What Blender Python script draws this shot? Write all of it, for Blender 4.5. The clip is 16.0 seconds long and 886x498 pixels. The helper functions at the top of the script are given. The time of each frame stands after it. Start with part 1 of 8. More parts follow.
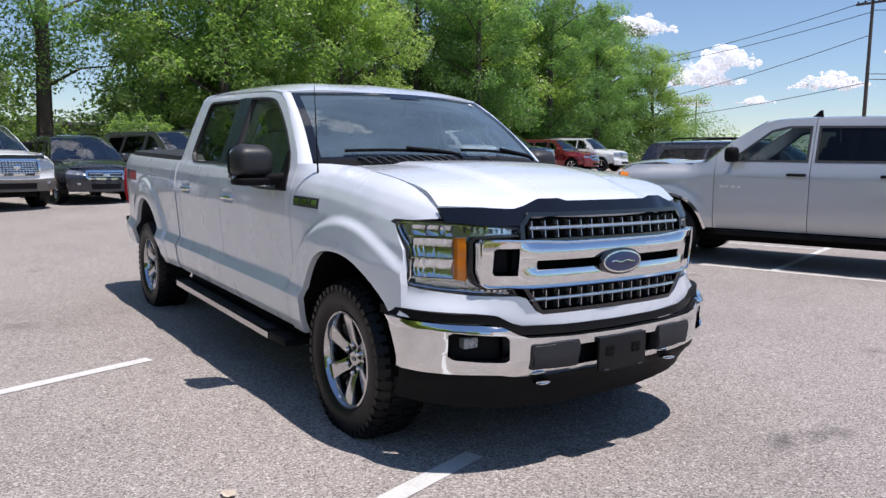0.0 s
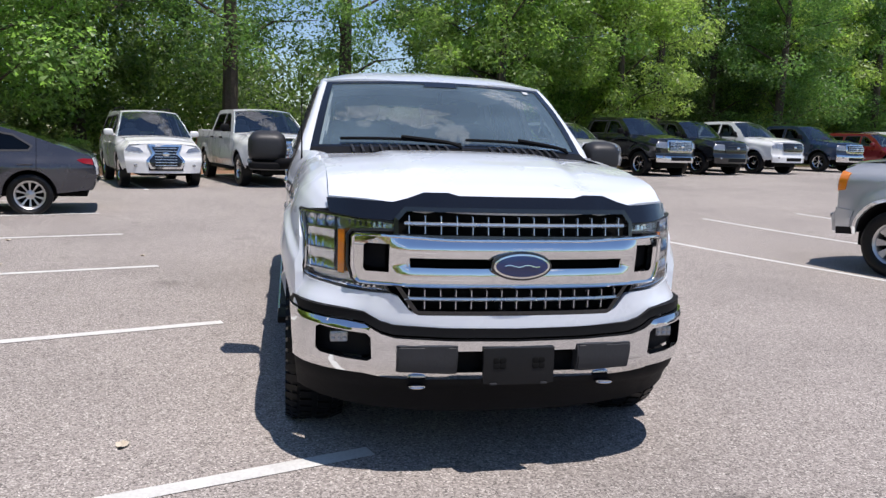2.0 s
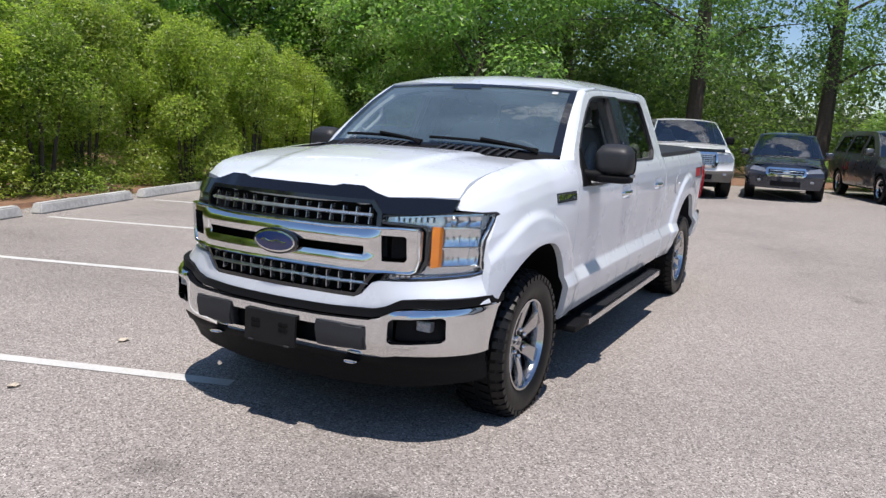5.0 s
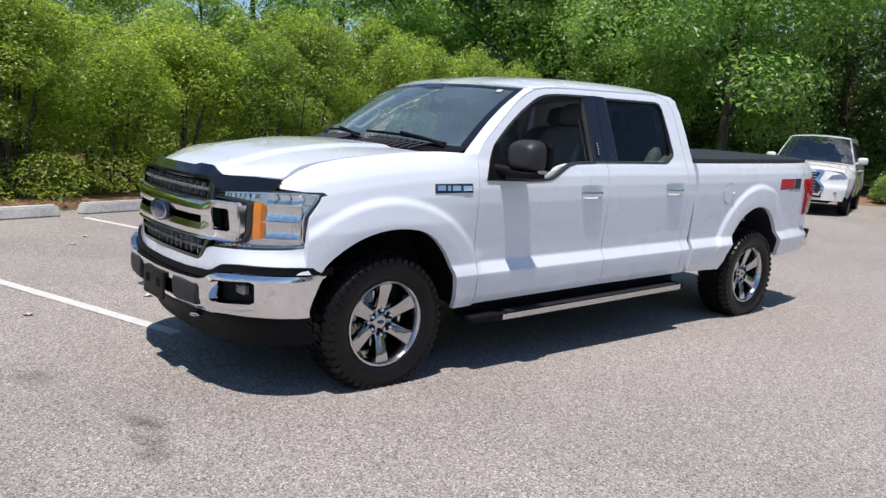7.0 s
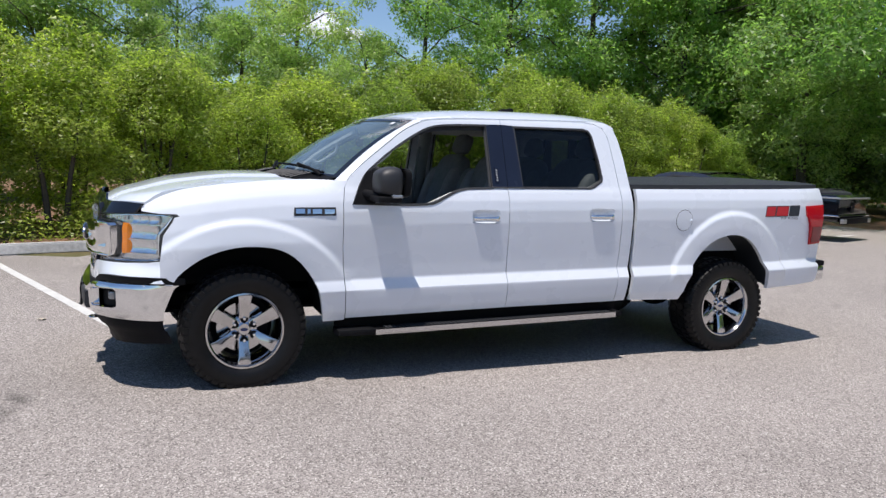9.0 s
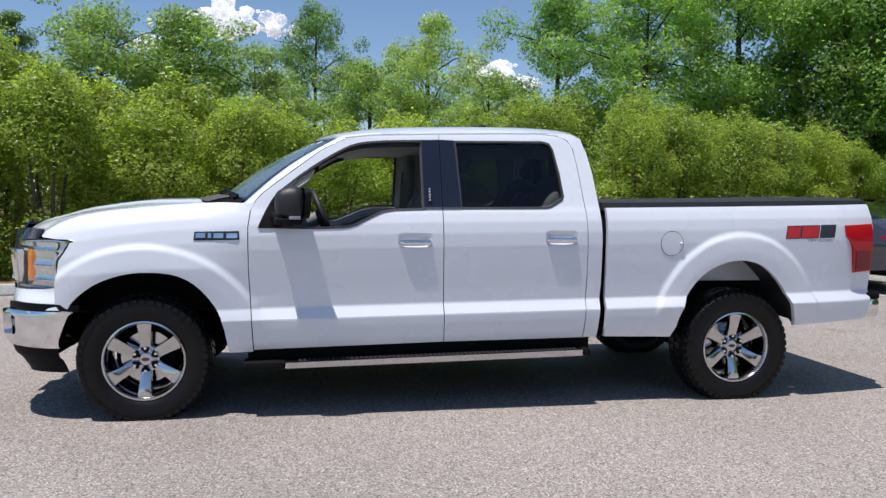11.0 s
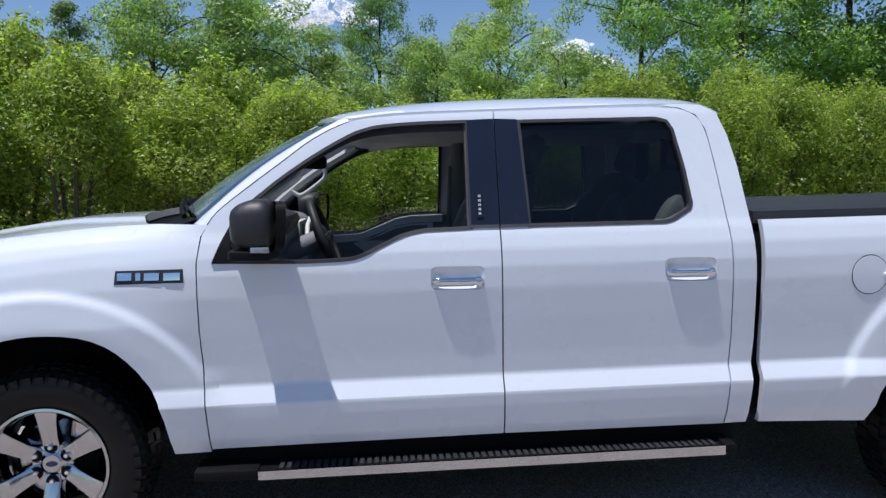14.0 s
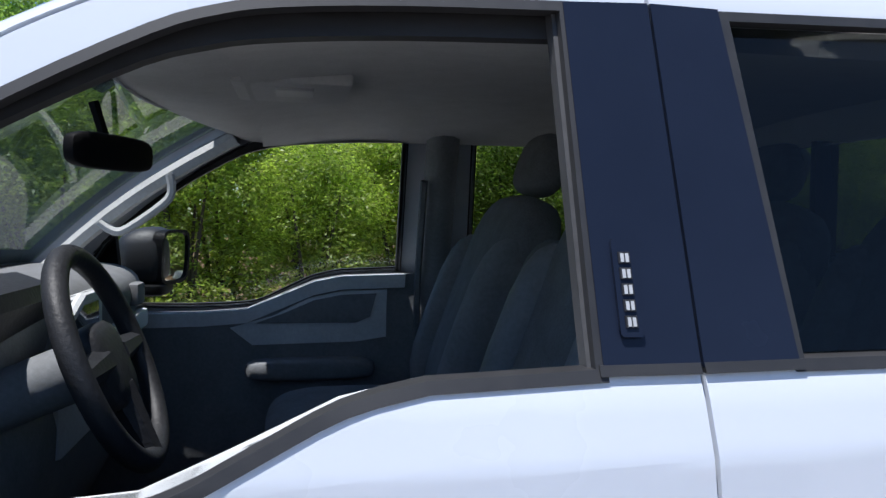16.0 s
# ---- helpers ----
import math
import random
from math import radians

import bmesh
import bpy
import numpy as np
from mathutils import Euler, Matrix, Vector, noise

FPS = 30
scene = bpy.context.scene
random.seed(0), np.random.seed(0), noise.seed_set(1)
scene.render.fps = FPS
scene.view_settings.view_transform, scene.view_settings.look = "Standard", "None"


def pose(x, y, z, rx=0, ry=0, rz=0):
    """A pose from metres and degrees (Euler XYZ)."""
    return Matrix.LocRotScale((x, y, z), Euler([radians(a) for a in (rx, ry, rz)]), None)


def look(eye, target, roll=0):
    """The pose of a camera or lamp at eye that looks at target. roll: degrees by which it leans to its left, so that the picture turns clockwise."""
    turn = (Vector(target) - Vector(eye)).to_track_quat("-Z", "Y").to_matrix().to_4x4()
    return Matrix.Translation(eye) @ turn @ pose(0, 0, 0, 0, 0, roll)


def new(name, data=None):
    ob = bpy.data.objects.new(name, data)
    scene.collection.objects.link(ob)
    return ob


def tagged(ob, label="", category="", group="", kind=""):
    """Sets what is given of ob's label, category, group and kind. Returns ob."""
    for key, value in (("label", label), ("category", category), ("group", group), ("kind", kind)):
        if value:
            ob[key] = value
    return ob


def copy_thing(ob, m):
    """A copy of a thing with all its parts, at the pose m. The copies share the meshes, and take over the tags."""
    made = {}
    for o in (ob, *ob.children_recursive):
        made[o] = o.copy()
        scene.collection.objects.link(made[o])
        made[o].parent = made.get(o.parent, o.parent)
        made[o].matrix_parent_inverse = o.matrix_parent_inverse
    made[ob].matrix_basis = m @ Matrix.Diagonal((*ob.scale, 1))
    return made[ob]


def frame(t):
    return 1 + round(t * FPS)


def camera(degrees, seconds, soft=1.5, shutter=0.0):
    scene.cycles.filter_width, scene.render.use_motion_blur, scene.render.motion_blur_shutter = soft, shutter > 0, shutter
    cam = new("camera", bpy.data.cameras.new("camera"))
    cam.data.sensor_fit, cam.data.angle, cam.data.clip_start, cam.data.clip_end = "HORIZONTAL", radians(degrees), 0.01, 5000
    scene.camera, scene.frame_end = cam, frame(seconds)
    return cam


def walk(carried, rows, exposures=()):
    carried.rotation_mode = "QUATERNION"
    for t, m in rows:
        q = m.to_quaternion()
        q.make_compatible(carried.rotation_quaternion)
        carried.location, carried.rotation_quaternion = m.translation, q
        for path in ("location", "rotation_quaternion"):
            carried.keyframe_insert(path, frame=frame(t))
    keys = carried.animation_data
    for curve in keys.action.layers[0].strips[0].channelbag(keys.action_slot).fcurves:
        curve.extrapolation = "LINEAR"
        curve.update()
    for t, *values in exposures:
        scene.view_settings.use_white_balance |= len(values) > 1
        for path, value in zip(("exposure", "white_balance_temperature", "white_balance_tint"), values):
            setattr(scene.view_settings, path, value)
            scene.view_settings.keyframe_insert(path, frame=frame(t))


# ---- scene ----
cam = camera(59.8, 16.0, 1.4)
METRES, EYE, TILT, LEAN, TURN = 8.0, 1.5, 0.0, 0.0, 0.0
PATH = [
    (0, (3.435, -2.677, 1.404), (1.791, -1.565, 1.164), 0.6),
    (0.5, (3.581, -2.318, 1.413), (1.867, -1.313, 1.185), 1.0),
    (1, (3.684, -1.87, 1.443), (1.88, -1.04, 1.203), 0.7),
    (1.5, (3.888, -1.439, 1.466), (2.005, -0.814, 1.21), 1.3),
    (2, (4.012, -0.951, 1.446), (2.071, -0.561, 1.162), 1.9),
    (2.5, (4.11, -0.441, 1.464), (2.144, -0.257, 1.147), 1.9),
    (3, (4.181, 0.083, 1.494), (2.207, 0.036, 1.175), 2.3),
    (3.5, (4.136, 0.649, 1.501), (2.184, 0.367, 1.168), 2.5),
    (4, (4.116, 1.208, 1.501), (2.206, 0.719, 1.166), 2.7),
    (4.2, (4.092, 1.437, 1.509), (2.206, 0.862, 1.177), 2.9),
    (6.3, (3.026, 3.772, 1.513), (1.581, 2.426, 1.198), 3.6),
    (6.5, (2.908, 3.936, 1.534), (1.508, 2.544, 1.211), 3.8),
    (7, (2.53, 4.411, 1.51), (1.257, 2.901, 1.194), 3.9),
    (7.5, (2.187, 4.908, 1.514), (1.03, 3.302, 1.232), 3.7),
    (8, (1.79, 5.39, 1.508), (0.764, 3.693, 1.247), 3.5),
    (8.5, (1.321, 5.737, 1.502), (0.402, 3.976, 1.264), 3.0),
    (8.7, (1.105, 5.891, 1.539), (0.242, 4.104, 1.295), 2.7),
    (10.8, (-0.86, 5.952, 1.36), (-1.265, 3.997, 1.239), 1.1),
    (11, (-0.984, 5.907, 1.394), (-1.335, 3.943, 1.264), 0.7),
    (11.5, (-1.231, 5.88, 1.428), (-1.488, 3.901, 1.295), 0.2),
    (12, (-1.308, 5.9, 1.453), (-1.563, 3.922, 1.312), 0.6),
    (12.5, (-1.34, 5.829, 1.46), (-1.569, 3.849, 1.295), 0.5),
    (13, (-1.356, 5.394, 1.454), (-1.543, 3.412, 1.262), 0.6),
    (13.5, (-1.356, 4.777, 1.45), (-1.547, 2.794, 1.277), 0.4),
    (14, (-1.383, 4.114, 1.513), (-1.536, 2.128, 1.343), -0.5),
    (14.5, (-1.409, 3.462, 1.534), (-1.574, 1.473, 1.409), -0.4),
    (15, (-1.448, 2.861, 1.535), (-1.656, 0.873, 1.446), 0.2),
    (15.5, (-1.415, 2.262, 1.500), (-1.676, 0.281, 1.428), 0.3),
    (16, (-1.414, 1.734, 1.500), (-1.778, -0.231, 1.422), 0.8),
]
walk(cam, [(t, look(eye, target, roll)) for t, eye, target, roll in PATH],
     [(0, 0.05, 6400, 16), (2, 0.05, 6500, 15), (3, 0.05, 6550, 14), (8.5, 0.03, 6500, 13), (11, -0.03, 6500, 13), (12.5, -0.12, 6400, 14), (13.5, -0.10, 6230, 14), (14.5, -0.31, 6020, 13), (15.4, -0.16, 6040, 13), (16, 0.12, 6050, 12)])

# ---- world and light ----
SUN = Vector((0.23, 0.145, 1.0)).normalized()  # towards the sun
world = bpy.data.worlds.new("sky")
scene.world = world
world.use_nodes = True
wn = world.node_tree.nodes
sky = wn.new("ShaderNodeTexSky")
sky.sky_type = "NISHITA"
sky.sun_disc = False
sky.sun_elevation = math.asin(SUN.z)
sky.sun_rotation = math.atan2(SUN.x, SUN.y)
sky.air_density, sky.dust_density, sky.ozone_density = 1.0, 0.03, 5.0
world.node_tree.links.new(sky.outputs[0], wn["Background"].inputs[0])
wn["Background"].inputs[1].default_value = 0.118
sun_data = bpy.data.lights.new("sun", "SUN")
sun_data.energy, sun_data.angle, sun_data.color = 4.85, radians(0.55), (1.0, 0.96, 0.90)
sun = new("sun", sun_data)
sun.matrix_world = look(SUN * 60, (0, 0, 0))


# ---- materials ----
def material(name, base=(0.5, 0.5, 0.5), rough=0.5, metal=0.0, coat=0.0, spec=0.5):
    m = bpy.data.materials.new(name)
    m.use_nodes = True
    b = m.node_tree.nodes["Principled BSDF"]
    b.inputs["Base Color"].default_value = (*base, 1)
    b.inputs["Roughness"].default_value = rough
    b.inputs["Metallic"].default_value = metal
    b.inputs["Coat Weight"].default_value = coat
    b.inputs["Coat Roughness"].default_value = 0.03
    b.inputs["Specular IOR Level"].default_value = spec
    return m


def nodes_of(m):
    return m.node_tree.nodes, m.node_tree.links, m.node_tree.nodes["Principled BSDF"]


def noise_node(m, scale, detail=4.0, rough=0.55, kind="object"):
    n, l, _ = nodes_of(m)
    tc = n.new("ShaderNodeTexCoord")
    t = n.new("ShaderNodeTexNoise")
    t.inputs["Scale"].default_value = scale
    t.inputs["Detail"].default_value = detail
    t.inputs["Roughness"].default_value = rough
    l.new(tc.outputs["Object"], t.inputs["Vector"])
    return t


def ramp(m, source, stops):
    n, l, _ = nodes_of(m)
    r = n.new("ShaderNodeValToRGB")
    while len(r.color_ramp.elements) < len(stops):
        r.color_ramp.elements.new(0.5)
    for e, (p, c) in zip(r.color_ramp.elements, stops):
        e.position = p
        e.color = (*c, 1) if len(c) == 3 else c
    l.new(source, r.inputs["Fac"])
    return r


def grey(v):
    return (v, v, v)


def mixed(m, a, b, fac, mode="MIX"):
    n, l, _ = nodes_of(m)
    x = n.new("ShaderNodeMix")
    x.data_type, x.blend_type = "RGBA", mode
    for sock, val in ((x.inputs["Factor"], fac), (x.inputs["A"], a), (x.inputs["B"], b)):
        if isinstance(val, (int, float)):
            sock.default_value = val
        elif isinstance(val, tuple):
            sock.default_value = (*val, 1)
        else:
            l.new(val, sock)
    return x.outputs["Result"]


def bumped(m, source, strength, distance=0.01):
    n, l, b = nodes_of(m)
    k = n.new("ShaderNodeBump")
    k.inputs["Strength"].default_value = strength
    k.inputs["Distance"].default_value = distance
    l.new(source, k.inputs["Height"])
    l.new(k.outputs[0], b.inputs["Normal"])


def paint(name, base, metal=0.0, rough=0.28, dust_or_haze=(0.42, 0.38, 0.33), dirt=0.10, coat=1.0, spec=0.5):
    """Car paint with a clear coat, faint orange peel and a thin uneven film of dust."""
    m = material(name, base, rough, metal, coat, spec)
    n, l, b = nodes_of(m)
    big = noise_node(m, 2.2, 5)
    film = ramp(m, big.outputs["Fac"], [(0.42, grey(0.0)), (0.75, grey(dirt))])
    l.new(mixed(m, base, dust_or_haze, film.outputs[0]), b.inputs["Base Color"])
    r = ramp(m, big.outputs["Fac"], [(0.3, grey(rough * 0.85)), (0.8, grey(min(1, rough * 1.25)))])
    l.new(r.outputs[0], b.inputs["Roughness"])
    return m


def varied(name, base, rough=0.6, amount=0.25, scale=30.0, bump=0.0, metal=0.0, spec=0.5, coat=0.0):
    """A plain surface with tone and gloss that vary at two scales."""
    m = material(name, base, rough, metal, coat, spec)
    n, l, b = nodes_of(m)
    fine, wide = noise_node(m, scale, 4), noise_node(m, scale / 9, 3)
    both = mixed(m, fine.outputs["Fac"], wide.outputs["Fac"], 0.5)
    lo, hi = tuple(c * (1 - amount) for c in base), tuple(min(1, c * (1 + amount)) for c in base)
    l.new(ramp(m, both, [(0.32, lo), (0.68, hi)]).outputs[0], b.inputs["Base Color"])
    l.new(ramp(m, both, [(0.3, grey(rough * 0.85)), (0.7, grey(min(1, rough * 1.15)))]).outputs[0], b.inputs["Roughness"])
    if bump:
        bumped(m, fine.outputs["Fac"], bump, 0.004)
    return m


def glass(name, tint, ior=1.45):
    m = bpy.data.materials.new(name)
    m.use_nodes = True
    n, l = m.node_tree.nodes, m.node_tree.links
    n.remove(n["Principled BSDF"])
    a, g, f, x = n.new("ShaderNodeBsdfTransparent"), n.new("ShaderNodeBsdfGlossy"), n.new("ShaderNodeLayerWeight"), n.new("ShaderNodeMixShader")
    a.inputs[0].default_value = (*tint, 1)
    g.inputs["Roughness"].default_value = 0.0
    f.inputs["Blend"].default_value = 0.5
    f0 = ((ior - 1) / (ior + 1)) ** 2
    steep, gloss = n.new("ShaderNodeMath"), n.new("ShaderNodeMath")
    steep.operation, gloss.operation = "POWER", "MULTIPLY_ADD"
    steep.inputs[1].default_value = 5.0
    gloss.inputs[1].default_value, gloss.inputs[2].default_value = 1 - f0, f0
    l.new(f.outputs["Facing"], steep.inputs[0])
    l.new(steep.outputs[0], gloss.inputs[0])
    l.new(gloss.outputs[0], x.inputs[0])
    l.new(a.outputs[0], x.inputs[1])
    l.new(g.outputs[0], x.inputs[2])
    l.new(x.outputs[0], n["Material Output"].inputs[0])
    return m


WHITE = paint("white_paint", (0.755, 0.79, 0.845), dirt=0.05, coat=0.9, spec=0.4)
CHROME = varied("chrome", (0.78, 0.79, 0.80), 0.06, 0.04, 9.0, metal=1.0)
RIM_CHROME = varied("bright_alloy", (0.56, 0.56, 0.57), 0.12, 0.06, 20.0, metal=1.0)
BLACK = varied("black_plastic", (0.008, 0.008, 0.009), 0.6, 0.25, 60.0, bump=0.15, spec=0.10)
MIRROR_SHELL = varied("mirror_shell_plastic", (0.020, 0.020, 0.022), 0.5, 0.2, 70.0, bump=0.2, spec=0.5)
GREY_PLASTIC = varied("grey_plastic", (0.032, 0.033, 0.037), 0.55, 0.18, 80.0, bump=0.15, spec=0.3)
GLOSS_BLACK = material("gloss_black", (0.010, 0.011, 0.014), 0.08, 0, 0.6)
BRACKET = varied("bracket_plastic", (0.012, 0.012, 0.013), 0.5, 0.2, 70.0, spec=0.22)
SMOKE = material("smoked_acrylic", (0.007, 0.008, 0.012), 0.09, 0, 0.45, 0.35)
RUBBER = varied("tyre_rubber", (0.007, 0.007, 0.0075), 0.40, 0.4, 25.0, bump=0.3, spec=0.24)
DARK = varied("underbody", (0.007, 0.007, 0.007), 0.9, 0.3, 12.0, spec=0.15)
PILLAR = varied("pillar_gloss", (0.0145, 0.020, 0.038), 0.26, 0.12, 6.0, coat=0.06, spec=0.25)
SEAL = varied("rubber_seal", (0.032, 0.032, 0.034), 0.55, 0.2, 40.0)
GLASS = glass("clear_glass", (0.93, 0.97, 0.95))
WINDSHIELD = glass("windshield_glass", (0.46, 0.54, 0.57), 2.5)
# bluish diffuse haze in the glass, standing in for reflected sky and glare
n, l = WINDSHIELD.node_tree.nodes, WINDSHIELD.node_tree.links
dust_or_haze, film = n.new("ShaderNodeBsdfDiffuse"), n.new("ShaderNodeMixShader")
dust_or_haze.inputs[0].default_value = (0.46, 0.66, 0.78, 1)
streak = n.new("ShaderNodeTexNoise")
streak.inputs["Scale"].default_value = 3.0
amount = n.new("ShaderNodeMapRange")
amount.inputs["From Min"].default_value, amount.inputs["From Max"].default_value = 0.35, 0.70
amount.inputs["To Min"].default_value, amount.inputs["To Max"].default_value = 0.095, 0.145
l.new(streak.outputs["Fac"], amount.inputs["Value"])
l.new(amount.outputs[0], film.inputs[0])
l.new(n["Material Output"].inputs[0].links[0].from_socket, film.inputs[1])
l.new(dust_or_haze.outputs[0], film.inputs[2])
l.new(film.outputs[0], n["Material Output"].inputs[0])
TINT = glass("tinted_glass", (0.27, 0.30, 0.29), 1.5)
LENS = glass("lamp_lens", (0.93, 0.95, 0.96), 1.45)
AMBER = material("amber_lens", (0.90, 0.26, 0.02), 0.15, 0, 0.8)
UPRIGHT = varied("dull_bright_trim", (0.58, 0.58, 0.60), 0.25, 0.1, 20.0, metal=0.8)
RED = material("red_lens", (0.52, 0.008, 0.017), 0.10, 0, 0.25, 0.3)
DARK_RED = material("dark_red_lens", (0.22, 0.006, 0.012), 0.12, 0, 0.3, 0.3)
RED_DECAL = varied("red_decal", (0.55, 0.02, 0.03), 0.4, 0.1, 20.0)
DARK_DECAL = varied("dark_decal", (0.03, 0.035, 0.045), 0.4, 0.1, 20.0)
REFLECTOR = varied("lamp_reflector", (0.84, 0.85, 0.87), 0.13, 0.10, 45.0, bump=0.5, metal=1.0)
BLUE_BADGE = material("blue_enamel", (0.010, 0.024, 0.11), 0.2, 0, 0.8)
CLOTH = varied("grey_cloth", (0.165, 0.175, 0.185), 0.95, 0.25, 160.0, bump=0.4)
TRIM_DARK = varied("dark_trim", (0.21, 0.222, 0.232), 0.65, 0.2, 90.0, bump=0.15)
DASH = varied("grey_dash_skin", (0.21, 0.215, 0.22), 0.7, 0.2, 110.0, bump=0.2, spec=0.3)
TRIM_GREY = varied("grey_trim", (0.68, 0.70, 0.70), 0.6, 0.12, 90.0, bump=0.1)
HEADLINER = varied("headliner", (0.56, 0.56, 0.55), 0.95, 0.1, 150.0, bump=0.2)
VINYL = varied("black_vinyl", (0.022, 0.023, 0.026), 0.55, 0.2, 120.0, bump=0.3)
MIRROR = material("mirror_glass", (0.85, 0.87, 0.88), 0.02, 1.0)
CHANNEL = varied("window_channel_rubber", (0.07, 0.07, 0.073), 0.6, 0.2, 60.0)
LAMP_GREY = varied("lamp_housing", (0.70, 0.71, 0.73), 0.20, 0.14, 40.0, bump=0.4, metal=0.9)
LAMP_BEZEL = varied("lamp_bezel_plastic", (0.030, 0.031, 0.034), 0.3, 0.15, 40.0)
LAMP_DIM = varied("small_lamp", (0.38, 0.39, 0.41), 0.22, 0.2, 30.0, metal=0.6)
BRIGHT_BAR = varied("bright_bar", (0.72, 0.72, 0.72), 0.28, 0.06, 20.0, metal=0.9)
PILLAR_TRIM = varied("pillar_lining", (0.58, 0.59, 0.58), 0.7, 0.12, 90.0, bump=0.1)
PALE = varied("pale_button", (0.55, 0.56, 0.56), 0.5, 0.1, 30.0)


# ---- mesh helpers ----
def link_mesh(name, bm, mats, parent=None, label="", sharp=38):
    me = bpy.data.meshes.new(name)
    bm.to_mesh(me)
    bm.free()
    for m in mats if isinstance(mats, (list, tuple)) else [mats]:
        me.materials.append(m)
    if sharp:
        me.polygons.foreach_set("use_smooth", [True] * len(me.polygons))
        me.set_sharp_from_angle(angle=radians(sharp))
    ob = new(name, me)
    if parent is not None:
        ob.parent = parent
    if label:
        ob["label"] = label
    return ob


def part(name, bm, mats, parent, label="", sharp=38):
    return link_mesh(name, bm, mats, parent, label, sharp)


def thing(name, label, category, group="", m=None):
    root = new(name)
    root.empty_display_size = 0.2
    tagged(root, label, category, group)
    if m is not None:
        root.matrix_basis = m
    return root


def table(points):
    xs, ys = zip(*sorted(points))
    return lambda v: float(np.interp(v, xs, ys))


def smooth(v, a, b):
    k = min(1.0, max(0.0, (v - a) / (b - a)))
    return k * k * (3 - 2 * k)


def curve(points, n=5, closed=False):
    """A smooth line through points."""
    p = [Vector((*q, 0)[:3]) if len(q) == 2 else Vector(q) for q in points]
    out, c = [], len(p)
    for i in range(c if closed else c - 1):
        a, b, d, e = (p[(i + k) % c] if closed else p[min(max(i + k, 0), c - 1)] for k in (-1, 0, 1, 2))
        for j in range(n):
            t = j / n
            out.append(0.5 * ((2 * b) + (d - a) * t + (2 * a - 5 * b + 4 * d - e) * t * t + (3 * b - a - 3 * d + e) * t ** 3))
    if not closed:
        out.append(p[-1])
    return [tuple(v)[: len(points[0])] for v in out]


def inside(u, v, poly):
    hit = False
    for (a, b), (c, d) in zip(poly, poly[1:] + poly[:1]):
        if (b > v) != (d > v) and u < (c - a) * (v - b) / (d - b) + a:
            hit = not hit
    return hit


def sheet(outline, f, du, dv, holes=(), rim=None, out=None, creases=()):
    """A curved panel: the flat outline with its holes, cut into cells and laid on the surface f(u, v), with its edges turned in by rim."""
    bm = bmesh.new()
    bm.faces.new([bm.verts.new((u, v, 0)) for u, v in outline])

    def cut(co, no):
        bmesh.ops.bisect_plane(bm, geom=bm.verts[:] + bm.edges[:] + bm.faces[:], plane_co=co, plane_no=no, dist=1e-5)

    us, vs = [p[0] for p in outline], [p[1] for p in outline]
    for k in range(math.floor(min(us) / du), math.ceil(max(us) / du) + 1):
        cut((k * du, 0, 0), (1, 0, 0))
    for k in range(math.floor(min(vs) / dv), math.ceil(max(vs) / dv) + 1):
        cut((0, k * dv, 0), (0, 1, 0))
    for v in creases:
        cut((0, v, 0), (0, 1, 0))
    for hole in holes:
        for (a, b), (c, d) in zip(hole, list(hole[1:]) + [hole[0]]):
            lo_u, hi_u = min(p[0] for p in hole) - 0.05, max(p[0] for p in hole) + 0.05
            lo_v, hi_v = min(p[1] for p in hole) - 0.05, max(p[1] for p in hole) + 0.05
            faces = [x for x in bm.faces if lo_u < x.calc_center_median().x < hi_u and lo_v < x.calc_center_median().y < hi_v]
            geom = list({e for x in faces for e in (*x.verts, *x.edges)}) + faces
            bmesh.ops.bisect_plane(bm, geom=geom, plane_co=(a, b, 0), plane_no=(d - b, a - c, 0), dist=1e-5)
        bmesh.ops.delete(bm, geom=[x for x in bm.faces if inside(*x.calc_center_median()[:2], list(hole))], context="FACES")
    bmesh.ops.remove_doubles(bm, verts=bm.verts[:], dist=2e-5)
    for v in bm.verts:
        v.co = f(v.co.x, v.co.y)
    bm.normal_update()
    if out is not None and sum((x.normal.dot(Vector(out)) * x.calc_area() for x in bm.faces)) < 0:
        bmesh.ops.reverse_faces(bm, faces=bm.faces[:])
    if rim is not None:
        edges = [e for e in bm.edges if e.is_boundary]
        made = bmesh.ops.extrude_edge_only(bm, edges=edges)["geom"]
        for v in made:
            if isinstance(v, bmesh.types.BMVert):
                v.co += Vector(rim)
    return bm


def mirrored(bm):
    other = bm.copy()
    for v in other.verts:
        v.co.y = -v.co.y
    bmesh.ops.reverse_faces(other, faces=other.faces[:])
    return other


def both_sides(name, bm, mats, parent, label="", sharp=38):
    other = mirrored(bm)
    return part(name, bm, mats, parent, label, sharp), part(name, other, mats, parent, label, sharp)


def box(bm, x0, x1, y0, y1, z0, z1, bevel=0.0, seg=2, mat=0, m=None):
    made = bmesh.ops.create_cube(bm, size=1.0)["verts"]
    for v in made:
        v.co = Vector(((x0 + x1) / 2 + v.co.x * (x1 - x0), (y0 + y1) / 2 + v.co.y * (y1 - y0), (z0 + z1) / 2 + v.co.z * (z1 - z0)))
    faces = {f for v in made for f in v.link_faces}
    for f in faces:
        f.material_index = mat
    if bevel:
        edges = {e for v in made for e in v.link_edges}
        got = bmesh.ops.bevel(bm, geom=list(made) + list(edges), offset=bevel, segments=seg, profile=0.6, affect="EDGES", material=mat)
        made = list({v for f in got["faces"] for v in f.verts} | {v for v in made if v.is_valid})
    if m is not None:
        for v in made:
            v.co = m @ v.co
    return made


